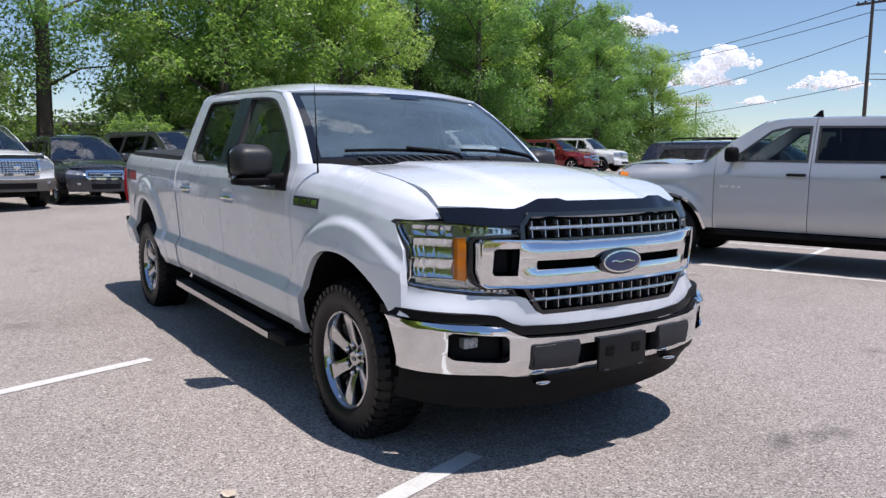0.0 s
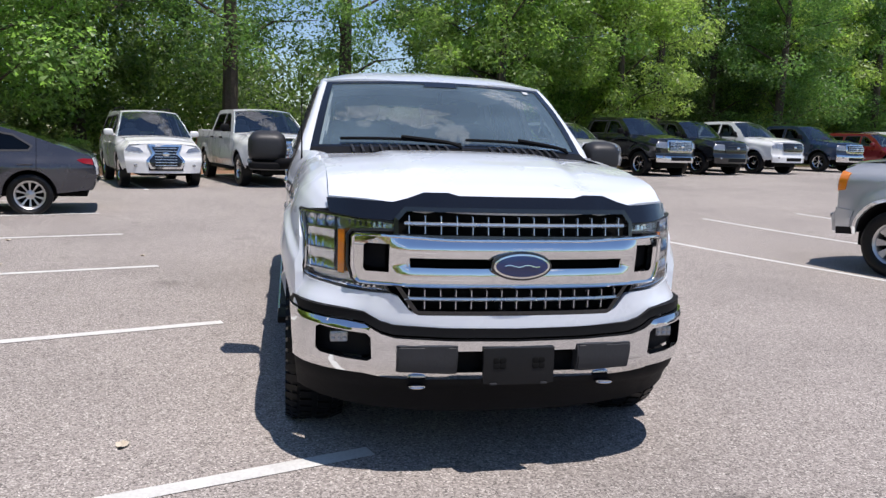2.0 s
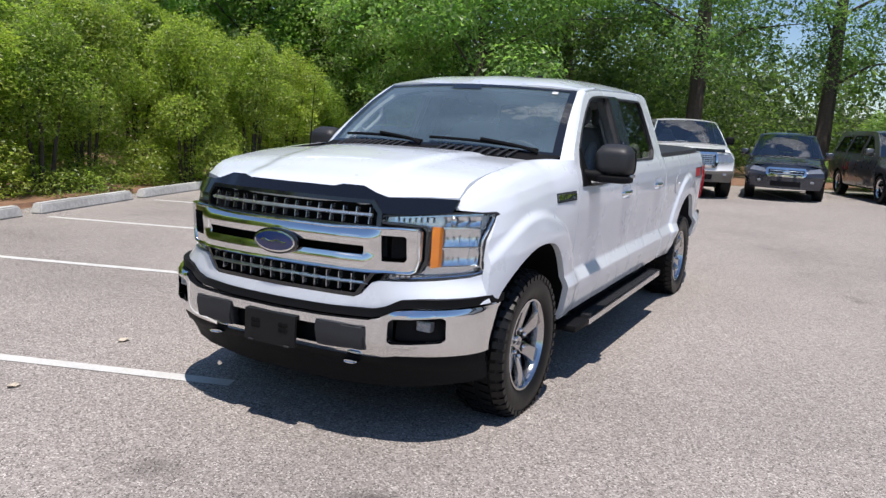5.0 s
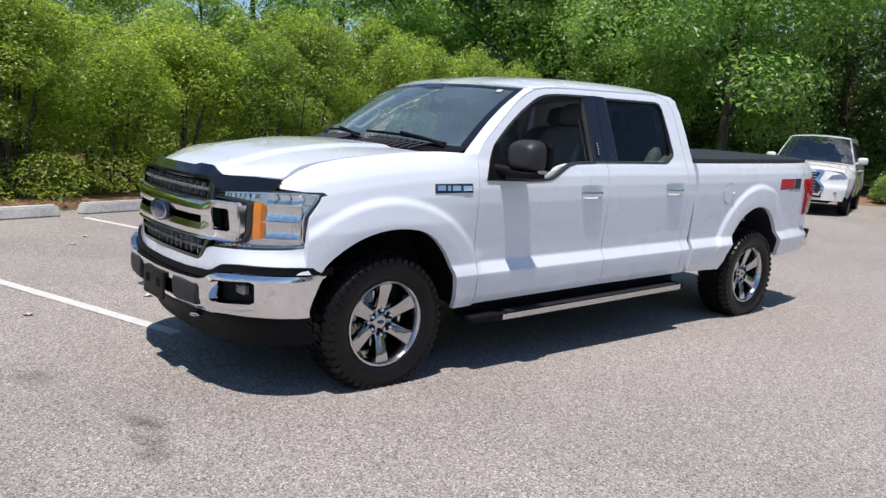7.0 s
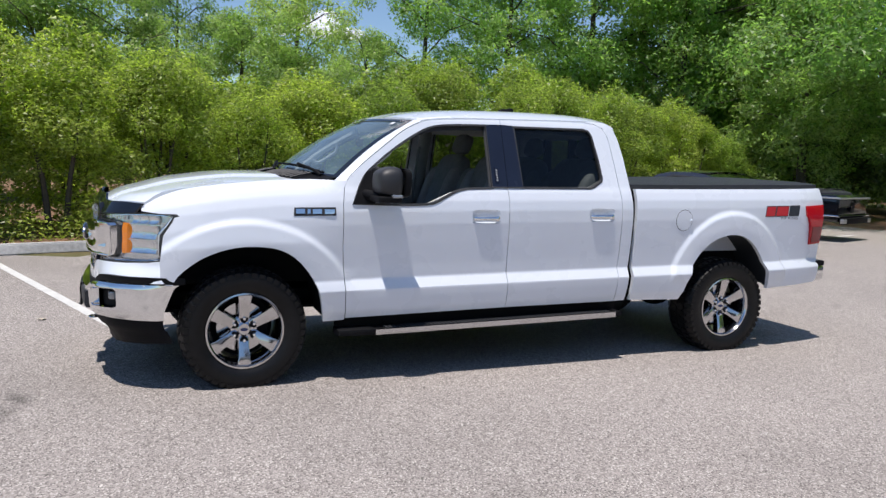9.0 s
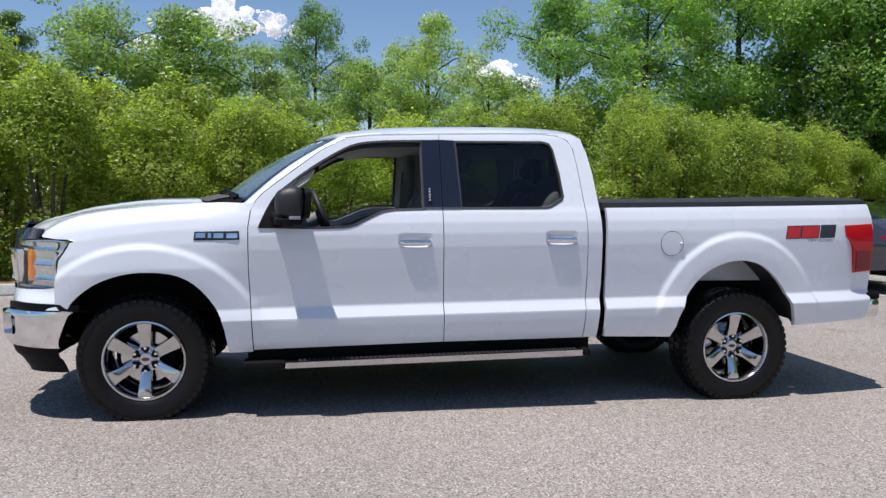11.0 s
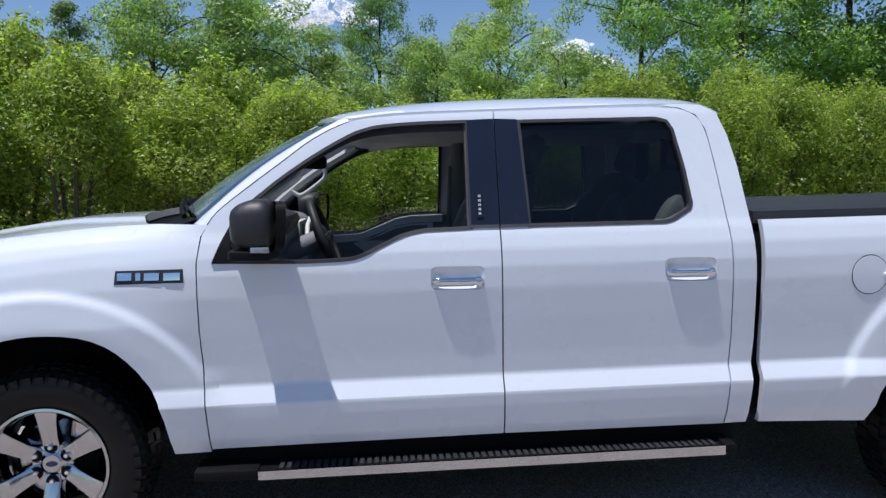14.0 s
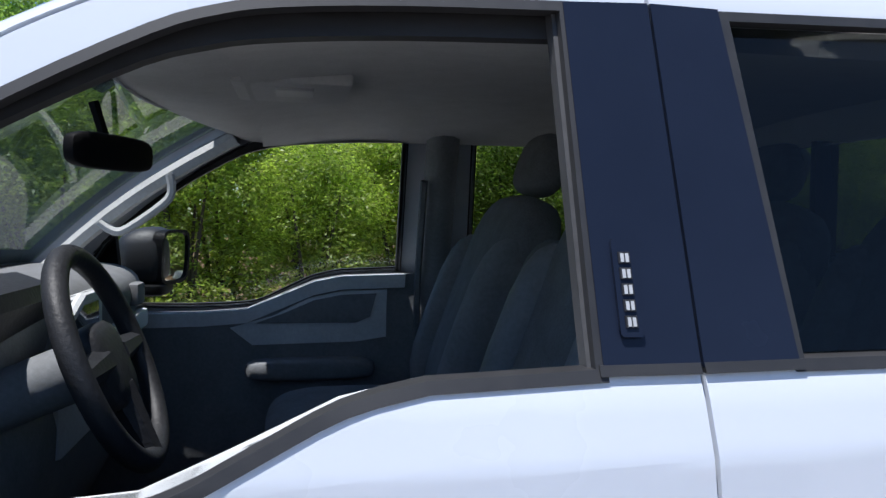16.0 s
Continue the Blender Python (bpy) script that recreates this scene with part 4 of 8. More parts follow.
# raised bright edge round the two bars
bm = bmesh.new()
loop = offset(surround, 0.006)
edge = []
for p, q in zip(loop, loop[1:] + loop[:1]):
    steps = max(1, int(math.dist(p, q) / 0.06))
    edge += [chrome_at(p[0] + (q[0] - p[0]) * i / steps, p[1] + (q[1] - p[1]) * i / steps) + Vector((0.004, 0, 0)) for i in range(steps)]
tube(bm, edge + edge[:1], 0.0065, 6)
part("bright_edge", bm, CHROME, grille)
for s in (-1, 1):
    bm = bmesh.new()
    pts = [(s * u, w) for u, w in ((0.556, 0.896), (0.60, 0.896), (0.645, 0.905), (0.645, 0.992), (0.60, 1.0), (0.556, 1.0))]
    prism(bm, pts if s > 0 else pts[::-1], lambda u, w, d: face(u, w, -0.045 + d), 0.01)
    part("grille_pocket", bm, BLACK, grille)
    bm = bmesh.new()
    pts = [(s * u, w) for u, w in ((0.47, 0.90), (0.545, 0.89), (0.545, 1.005), (0.47, 0.965))]
    prism(bm, pts if s > 0 else pts[::-1], lambda u, w, d: face(u, w, 0.030 - 0.05 * smooth(abs(u), 0.47, 0.56) + d), 0.006)
    part("grille_wing", bm, CHROME, grille)

# oval badge
def oval(a, b, lift, n=36):
    return [(a * math.cos(math.tau * k / n), b * math.sin(math.tau * k / n)) for k in range(n)], lift
badge = None
for a, b, lift, d, mt, nick in ((0.132, 0.062, 0.040, 0.016, GLOSS_BLACK, "badge"), (0.122, 0.053, 0.054, 0.008, CHROME, "badge_rim"), (0.113, 0.045, 0.060, 0.005, BLUE_BADGE, "badge_field")):
    pts, lift = oval(a, b, lift)
    bm = bmesh.new()
    prism(bm, pts, lambda u, w, dd: Vector((0.905 + lift + dd, u, 0.928 + w)), d, 0.003)
    ob = part(nick, bm, mt, badge or grille, "blue oval badge with a chrome rim" if nick == "badge" else "")
    badge = badge or ob
bm = bmesh.new()
tube(bm, [(0.972, -0.075 + 0.15 * k / 24, 0.930 + 0.004 * math.sin(k * 0.5)) for k in range(25)], 0.0035, 5)
part("badge_emblem", bm, CHROME, grille)

# headlamps: housing, reflectors, amber marker, clear lens
LAMP = [(0.515, 1.090), (0.60, 1.098), (0.78, 1.112), (0.900, 1.114), (0.908, 1.105), (0.903, 1.06), (0.889, 0.985), (0.888, 0.86), (0.880, 0.825), (0.862, 0.815), (0.70, 0.803), (0.54, 0.798), (0.56, 0.828),
        (0.672, 0.830), (0.695, 0.848), (0.712, 0.90), (0.712, 1.03), (0.695, 1.052), (0.60, 1.060), (0.53, 1.062)]
for s in (1, -1):
    bm = sheet(LAMP, lambda y, z: face(y, z, -0.044), 0.02, 0.02, rim=(0.045, 0, 0), out=(1, 0, 0))
    lamp = part("headlamp", bm if s > 0 else mirrored(bm), LAMP_GREY, truck, "clear headlamp with chrome reflectors and an amber marker")
    bm = sheet(LAMP, lambda y, z: face(y, z, 0.010), 0.03, 0.03, out=(1, 0, 0))
    panes.append(part("lens", bm if s > 0 else mirrored(bm), LENS, lamp))
    bm = sheet(offset(LAMP, -0.005), lambda y, z: face(y, z, 0.009), 0.03, 0.03, holes=[offset(LAMP, 0.003)], rim=(-0.03, 0, 0), out=(1, 0, 0))
    part("lamp_bezel", bm if s > 0 else mirrored(bm), LAMP_BEZEL, lamp, "thin black lamp surround")
    bm = bmesh.new()
    tube(bm, [face(y, z, 0.002) for y, z in curve([(0.60, 1.090), (0.78, 1.104), (0.890, 1.106), (0.896, 1.06), (0.881, 0.985), (0.880, 0.87), (0.870, 0.828), (0.70, 0.812), (0.57, 0.808)], 4)], 0.0045, 5)
    part("lamp_rim", bm if s > 0 else mirrored(bm), CHROME, lamp, "bright inner rim of the lamp")
    bm = sheet([(0.722, 0.858), (0.748, 0.862), (0.748, 1.046), (0.722, 1.050)], lambda y, z: face(y, z, -0.004 + 0.002 * math.sin(z * 260)), 0.02, 0.02, rim=(-0.03, 0, 0), out=(1, 0, 0))
    part("amber_marker", bm if s > 0 else mirrored(bm), AMBER, lamp, "amber side marker")
    for z0, z1, cols in ((1.052, 1.098, 3), (0.958, 1.040, 1), (0.868, 0.948, 1)):
        for c in range(cols):
            y0 = 0.762 + 0.112 * c / cols
            y1 = y0 + 0.112 / cols - 0.005
            def dish(y, z):
                u, w = (y - y0) / (y1 - y0) * 2 - 1, (z - z0) / (z1 - z0) * 2 - 1
                return face(y, z, -0.040 + 0.022 * u * u + 0.014 * w * w + 0.0030 * math.sin(y * 420) + 0.0012 * math.sin(z * 300))
            bm = sheet([(y0, z0), (y1, z0), (y1, z1), (y0, z1)], dish, 0.006, 0.010, rim=(-0.012, 0, 0), out=(1, 0, 0))
            part("reflector", bm if s > 0 else mirrored(bm), REFLECTOR, lamp)
        bm = sheet([(0.758, z0 - 0.010), (0.880, z0 - 0.010), (0.880, z0 - 0.003), (0.758, z0 - 0.003)], lambda y, z: face(y, z, -0.002), 0.02, 0.02, rim=(-0.03, 0, 0), out=(1, 0, 0))
        part("lamp_shelf", bm if s > 0 else mirrored(bm), REFLECTOR, lamp)
    for k in range(7):
        y = 0.575 + 0.022 * k
        bm = sheet([(y, 1.070), (y + 0.012, 1.070), (y + 0.012, 1.092), (y, 1.092)], lambda yy, z: face(yy, z, -0.006), 0.02, 0.02, rim=(-0.02, 0, 0), out=(1, 0, 0))
        part("lamp_fin", bm if s > 0 else mirrored(bm), REFLECTOR, lamp)
        bm = sheet([(y + 0.02, 0.808), (y + 0.032, 0.808), (y + 0.032, 0.822), (y + 0.02, 0.822)], lambda yy, z: face(yy, z, -0.006), 0.02, 0.02, rim=(-0.02, 0, 0), out=(1, 0, 0))
        part("lamp_fin", bm if s > 0 else mirrored(bm), REFLECTOR, lamp)

# bumper
b_top = [(-0.950, 0.680), (-0.90, 0.683), (-0.72, 0.682), (-0.645, 0.673), (-0.580, 0.638), (-0.525, 0.622), (-0.3, 0.612), (0.0, 0.609)]
b_low = [(0.0, 0.418), (-0.30, 0.422), (-0.48, 0.433), (-0.56, 0.440), (-0.64, 0.458), (-0.72, 0.464), (-0.85, 0.462), (-0.936, 0.457)]
bumper_line = b_top + [(-y, z) for y, z in reversed(b_top[:-1])] + [(-y, z) for y, z in reversed(b_low)][:-1] + b_low
FOG = [(0.635, 0.519), (0.825, 0.531), (0.842, 0.544), (0.842, 0.638), (0.825, 0.650), (0.64, 0.638), (0.622, 0.622), (0.617, 0.530)]
MOUTH = [(-0.275, 0.470), (0.275, 0.470), (0.275, 0.568), (-0.275, 0.568)]
def bumper_f(y, z):
    t = min(1, max(0, (z - 0.42) / 0.26))
    return bumper_at(y, z, 0.020 * (1 - (1 - min(1.0, t / 0.86)) ** 2) - 0.020 * smooth(t, 0.93, 1.0))
bm = sheet(bumper_line, bumper_f, 0.03, 0.014, holes=[FOG, [(-y, z) for y, z in FOG][::-1], MOUTH], rim=(-0.05, 0, 0), out=(1, 0, 0))
bumper = part("front_bumper", bm, CHROME, truck, "chrome front bumper")
top_strip = [(y, z + 0.004) for y, z in b_top] + [(-y, z + 0.004) for y, z in reversed(b_top[:-1])]
top_strip = [p for p in top_strip if abs(p[0]) < 0.955]
strip = top_strip + [(y, z + 0.040) for y, z in reversed(top_strip)]
part("bumper_top_strip", sheet(strip, lambda y, z: bumper_at(y, z, -0.026), 0.05, 0.02, rim=(-0.06, 0, 0), out=(1, 0, 0)), BLACK, bumper)
for s in (-1, 1):
    pts = [(s * 0.262, 0.470), (s * 0.515, 0.478), (s * 0.517, 0.590), (s * 0.262, 0.592)]
    bm = sheet(pts if s > 0 else pts[::-1], lambda y, z: bumper_at(y, z, 0.030), 0.05, 0.03, rim=(-0.06, 0, 0), out=(1, 0, 0))
    bmesh.ops.bevel(bm, geom=[e for e in bm.edges if not e.is_boundary and e.calc_face_angle(0) > 0.9], offset=0.008, segments=2, affect="EDGES")
    part("bumper_pad", bm, GREY_PLASTIC, bumper, "dark grey rubber pad")
    bm = sheet([(s * y, z) for y, z in (FOG if s > 0 else FOG[::-1])], lambda y, z: bumper_at(y, z, -0.06), 0.04, 0.03, out=(1, 0, 0))
    pocket = part("fog_pocket", bm, BLACK, bumper)
    bm = bmesh.new()
    c = bumper_at(s * 0.745, 0.600, -0.045)
    box(bm, c.x - 0.03, c.x + 0.012, c.y - 0.038, c.y + 0.038, c.z - 0.024, c.z + 0.024, 0.008)
    fog = part("fog_lamp", bm, LAMP_DIM, bumper, "small clear fog lamp")
    for row in range(2):
        for col in range(3):
            bm = bmesh.new()
            blob(bm, (c.x + 0.012, c.y - 0.024 + 0.024 * col, c.z - 0.011 + 0.022 * row), (0.010, 0.020, 0.018), 3, 6)
            part("fog_lens", bm, LAMP_DIM, fog)
    bm = bmesh.new()
    blob(bm, (0.900, s * 0.42, 0.402), (0.07, 0.085, 0.018), 2.4, 8)
    part("tow_hook", bm, CHROME, truck, "bright tow hook")
bm = bmesh.new()
box(bm, 0.86, 0.90, -0.30, 0.30, 0.46, 0.58)
part("bumper_inner", bm, DARK, bumper)
bm = bmesh.new()
prism(bm, [(-0.155, 0.432), (-0.10, 0.425), (0.10, 0.425), (0.155, 0.432), (0.155, 0.585), (-0.155, 0.585)], lambda u, w, d: Vector((0.975 + d + 0.05 * (0.5 - w) * 0.3, u, w)), 0.016, 0.004)
bracket = part("plate_bracket", bm, BRACKET, bumper, "empty black number-plate bracket")
for cy in (-0.085, 0.085):
    for k in range(4):
        a = math.pi / 4 + k * math.pi / 2
        bm = bmesh.new()
        blob(bm, (0.9935, cy + 0.019 * math.cos(a), 0.520 + 0.017 * math.sin(a)), (0.004, 0.030, 0.026), 2.6, 8)
        part("bracket_hole", bm, DARK, bracket)
for cy in (-0.11, 0.11):
    bm = bmesh.new()
    box(bm, 0.986, 1.000, cy - 0.015, cy + 0.015, 0.428, 0.436, 0.002)
    part("bracket_clip", bm, GREY_PLASTIC, bracket)

# black valance under the bumper
v_top = [(-0.930, 0.472), (-0.72, 0.476), (-0.56, 0.452), (-0.3, 0.428), (0.3, 0.428), (0.56, 0.452), (0.72, 0.476), (0.930, 0.472)]
v_low = [(0.915, 0.305), (0.8, 0.295), (0.6, 0.272), (0.3, 0.250), (-0.3, 0.250), (-0.6, 0.272), (-0.8, 0.295), (-0.915, 0.305)]
def valance_at(y, z):
    p = bumper_at(y, max(z, 0.52))
    return Vector((p.x - 0.045 - 0.10 * smooth(0.46 - z, 0.0, 0.2) + (0.012 if z > 0.39 else 0), y, z))
part("valance", sheet(v_top + v_low, valance_at, 0.04, 0.02, rim=(-0.05, 0, 0), out=(1, 0, 0)), BLACK, truck, "black plastic air dam")

# bed
bed_line = [(-3.000, 1.346), (-3.6, 1.357), (-4.4, 1.374), (-5.045, 1.392), (-5.070, 1.24), (-5.080, 0.90), (-5.060, 0.58), (-5.02, 0.556), (-4.430, 0.520)] + R_ARCH[::-1] + [(-3.49, 0.452), (-3.002, 0.465)]
beds = both_sides("bed_side", side_sheet(bed_line, 0.0125, 0.0125, rim=RIM_IN), WHITE, truck, sharp=34)
for k, bedside in enumerate(beds):
    s = 1 - 2 * k
    tail = [(-4.800, 1.238), (-5.052, 1.250), (-5.066, 0.905), (-4.905, 0.895), (-4.872, 1.08), (-4.845, 1.13), (-4.812, 1.16)]
    bm = sheet(tail, lambda x, z: on_side(x, z, 0.012 + 0.01 * math.sin(math.pi * (z - 0.895) / 0.35)), 0.04, 0.03, rim=(0, -0.05, 0), out=(0, 1, 0))
    tail_lamp = part("tail_lamp", bm if s > 0 else mirrored(bm), RED, truck, "tall red tail lamp with a darker lower lens")
    bm = sheet([(-4.900, 1.055), (-5.046, 1.055), (-5.052, 0.918), (-4.918, 0.910)], lambda x, z: on_side(x, z, 0.016 + 0.01 * math.sin(math.pi * (z - 0.895) / 0.35)), 0.04, 0.03, rim=(0, -0.012, 0), out=(0, 1, 0))
    part("lower_lens", bm if s > 0 else mirrored(bm), DARK_RED, tail_lamp)
    ring = [(-3.468 + 0.080 * math.cos(math.tau * i / 28), 1.106 + 0.083 * math.sin(math.tau * i / 28)) for i in range(28)]
    if s > 0:
        bm = sheet(ring, lambda x, z: on_side(x, z, 0.003), 0.04, 0.04, rim=(0, -0.006, 0), out=(0, 1, 0))
        fuel = part("fuel_flap", bm, WHITE, truck, "round white fuel flap")
        bm = sheet(offset(ring, -0.004), lambda x, z: on_side(x, z, 0.0008), 0.04, 0.04, holes=[offset(ring, 0.001)], out=(0, 1, 0))
        part("flap_gap", bm, SEAL, fuel)
        bm = bmesh.new()
        blob(bm, on_side(-3.535, 1.106, 0.006), (0.022, 0.016, 0.022), 2.5, 7)
        part("flap_button", bm, WHITE, fuel)
    # the off-road decal: two red blocks, one dark, a line of bars below
    def slab(pts, lift=0.0022):
        q = sheet(pts, lambda x, z: on_side(x, z, lift), 0.05, 0.04, out=(0, 1, 0))
        return q if s > 0 else mirrored(q)
    decal = part("side_decal", slab([(-4.33, 1.140), (-4.33, 1.225), (-4.72, 1.236), (-4.72, 1.152)], 0.0012), WHITE, truck, "red and dark off-road decal")
    for x0, x1, mt in ((-4.335, -4.435, RED_DECAL), (-4.450, -4.580, RED_DECAL), (-4.600, -4.710, DARK_DECAL)):
        z = 1.146 + 0.03 * (-4.335 - x0)
        part("decal_outline", slab([(x0 + 0.008, z - 0.007), (x0 - 0.005, z + 0.087), (x1 - 0.019, z + 0.090), (x1 - 0.006, z - 0.004)], 0.0018), DARK_DECAL, decal)
        part("decal_block", slab([(x0, z), (x0 - 0.012, z + 0.080), (x1 - 0.012, z + 0.083), (x1, z + 0.003)]), mt, decal)
    words = bpy.data.curves.new("decal_words", "FONT")
    words.body, words.size, words.align_x = "OFF ROAD", 0.026, "LEFT"
    flat = new("decal_words", words)
    me = bpy.data.meshes.new_from_object(flat)
    bpy.data.objects.remove(flat)
    wide = max(v.co.x for v in me.vertices)
    for v in me.vertices:
        u = v.co.x / wide * 0.205
        x, z = (-4.500 - u if s > 0 else -4.705 + u), 1.122 + v.co.y
        v.co = Vector((x, s * (side_y(x, z) + 0.0026), z))
    me.materials.append(DARK_DECAL)
    new("decal_words", me).parent = decal
    # fender badge: dark plate with bright bars
    plate = [(-0.300, 1.118), (-0.305, 1.172), (-0.575, 1.178), (-0.578, 1.124)]
    q = sheet(plate, lambda x, z: on_side(x, z, 0.004), 0.05, 0.03, rim=(0, -0.01, 0), out=(0, 1, 0))
    fb = part("fender_badge", q if s > 0 else mirrored(q), GREY_PLASTIC, truck, "dark fender badge with chrome bars")
    for a0, a1, c0, c1 in ((-0.314, -0.372, 0.014, 0.044), (-0.388, -0.408, 0.014, 0.044), (-0.422, -0.482, 0.014, 0.044), (-0.500, -0.566, 0.014, 0.044)):
        q = sheet([(a0, 1.120 + c0), (a1, 1.121 + c0), (a1, 1.121 + c1), (a0, 1.120 + c1)], lambda x, z: on_side(x, z, 0.009), 0.05, 0.05, rim=(0, -0.005, 0), out=(0, 1, 0))
        part("badge_bar", q if s > 0 else mirrored(q), CHROME, fb)

bm = bmesh.new()
box(bm, -5.12, -5.075, -0.80, 0.80, 0.70, 1.38, 0.015)
part("tailgate", bm, WHITE, truck)
# dark boxes added behind the cab gap to give it its shade
for side in (-1, 1):
    bm = bmesh.new()
    box(bm, -3.06, -2.93, side * 0.80 - 0.06, side * 0.80 + 0.06, 0.50, 1.335, 0.01)
    part("cab_gap_seal", bm, DARK, truck)
bm = bmesh.new()
box(bm, -5.165, -5.045, -0.905, 0.905, 0.56, 0.70, 0.03)
rear_bumper = part("rear_bumper", bm, CHROME, truck, "chrome rear bumper with black end caps")
for s in (-1, 1):
    bm = bmesh.new()
    box(bm, -5.160, -5.04, s * 0.86 - 0.048, s * 0.86 + 0.048, 0.695, 0.745, 0.015)
    part("end_cap", bm, BLACK, rear_bumper)

# soft bed cover
bm = bmesh.new()
rows = []
for i in range(29):
    x = -2.985 - 2.08 * i / 28
    z = 1.348 + 0.0215 * (-x - 2.975)
    row = []
    for k in range(21):
        s = -1 + k / 10
        y = s * (side_y(x, z) - 0.045)
        row.append(bm.verts.new((x, y, z + 0.030 + 0.022 * (1 - s * s) ** 0.5 + 0.004 * noise.noise((x * 2, y * 2, 3)))))
    row = [bm.verts.new((x, row[0].co.y - 0.004, z - 0.02))] + row + [bm.verts.new((x, row[-1].co.y + 0.004, z - 0.02))]
    rows.append(row)
for a, b in zip(rows, rows[1:]):
    for k in range(len(a) - 1):
        bm.faces.new((a[k], a[k + 1], b[k + 1], b[k]))
bm.faces.new(rows[0]), bm.faces.new(rows[-1][::-1])
bmesh.ops.recalc_face_normals(bm, faces=bm.faces[:])
part("bed_cover", bm, VINYL, truck, "black soft vinyl bed cover")

# wheel wells, floor, chassis
for arch, mt in ((F_ARCH, DARK), (R_ARCH, GREY_PLASTIC)):
    bm = bmesh.new()
    cx = sum(p[0] for p in arch) / len(arch)
    last = None
    for x, z in arch:
        gx = cx + (x - cx) * 1.04
        row = [bm.verts.new((x, side_y(x, z) - 0.03, z)), bm.verts.new((gx, side_y(x, z) - 0.10, z + 0.02)), bm.verts.new((gx, 0.52, z + 0.03))]
        if last:
            for k in range(2):
                bm.faces.new((last[k], row[k], row[k + 1], last[k + 1]))
        last = row
    both_sides("wheel_well", bm, mt, truck)
bm = bmesh.new()
box(bm, -4.40, -3.58, 0.66, 0.672, 0.815, 0.99, 0.004)
both_sides("inner_fender", bm, WHITE, truck)
def under(name, build):
    bm = bmesh.new()
    build(bm)
    part(name, bm, DARK, truck)


under("engine_block", lambda bm: box(bm, -0.60, 0.60, -0.60, 0.60, 0.62, 1.10, 0.05))
# hidden slabs added to stop sun leaking through the nose onto the ground
under("splash_shield", lambda bm: box(bm, -0.58, 0.86, -0.63, 0.63, 0.45, 0.47, 0.006))
for s in (-1, 1):
    under("corner_shield", lambda bm: box(bm, 0.36, 0.645, s * 0.70 - 0.08, s * 0.70 + 0.08, 0.650, 0.668, 0.006))
under("cab_floor", lambda bm: box(bm, -2.93, -0.55, -0.86, 0.86, 0.42, 0.50, 0.02))
under("bed_floor", lambda bm: box(bm, -5.0, -2.95, -0.62, 0.62, 0.66, 1.30, 0.02))
under("bed_front", lambda bm: box(bm, -3.45, -2.98, -0.88, 0.88, 0.55, 1.30, 0.02))
under("bed_rear", lambda bm: box(bm, -5.04, -4.50, -0.84, 0.84, 0.64, 1.33, 0.02))
for s in (-1, 1):
    under("chassis_rail", lambda bm: box(bm, -4.35, 0.80, s * 0.45 - 0.05, s * 0.45 + 0.05, 0.42, 0.56, 0.01))
    under("rocker_panel", lambda bm: box(bm, -2.92, -0.62, s * 0.84 - 0.035, s * 0.84 + 0.035, 0.335, 0.47, 0.015))
under("front_axle", lambda bm: tube(bm, [(0, -0.75, 0.37), (0, 0.75, 0.37)], 0.05, 10))
under("rear_axle", lambda bm: tube(bm, [(-3.988, -0.75, 0.37), (-3.988, 0.75, 0.37)], 0.055, 10))
under("differential", lambda bm: blob(bm, (-3.988, 0, 0.37), (0.3, 0.32, 0.3), 2.4, 10))
under("exhaust_pipe", lambda bm: tube(bm, [(-1.2, 0.25, 0.38), (-4.4, 0.30, 0.42)], 0.05, 8))

# side steps
for s in (-1, 1):
    bm = bmesh.new()
    prism(bm, [(-0.86, 0.316), (-2.82, 0.352), (-2.82, 0.392), (-0.86, 0.352)], lambda u, w, d: Vector((u, s * (1.012 + d), w)), 0.012)
    step = part("side_step", bm, RIM_CHROME, truck, "running board with a bright edge and ribbed black top")
    bm = bmesh.new()
    prism(bm, [(-0.72, 0.345), (-2.86, 0.384), (-2.86, 0.362), (-0.72, 0.322)], lambda u, w, d: Vector((u, s * (0.84 + d), w)), 0.172)
    part("tread_board", bm, BLACK, step)
    for k in range(62):
        x = -0.95 - 0.030 * k
        bm = bmesh.new()
        zz = 0.349 + 0.0182 * (-x - 0.72)
        box(bm, x - 0.009, x + 0.009, min(s * 0.93, s * 1.005), max(s * 0.93, s * 1.005), zz - 0.008, zz + 0.006, 0.0)
        part("tread_rib", bm, GREY_PLASTIC, step)
    for x0, x1 in ((-0.60, -0.86), (-2.82, -2.875)):
        bm = bmesh.new()
        zz = 0.335 + 0.0182 * (-(x0 + x1) / 2 - 0.72)
        box(bm, x1, x0, min(s * 0.86, s * 1.022), max(s * 0.86, s * 1.022), zz - 0.02, zz + 0.022, 0.012)
        part("step_end", bm, BLACK, step)
    for x in (-0.95, -1.8, -2.6):
        bm = bmesh.new()
        tube(bm, [(x, s * 0.5, 0.46), (x, s * 0.9, 0.35)], 0.02, 6)
        part("step_bracket", bm, DARK, step)


# wheels
HUB_Z = 0.370


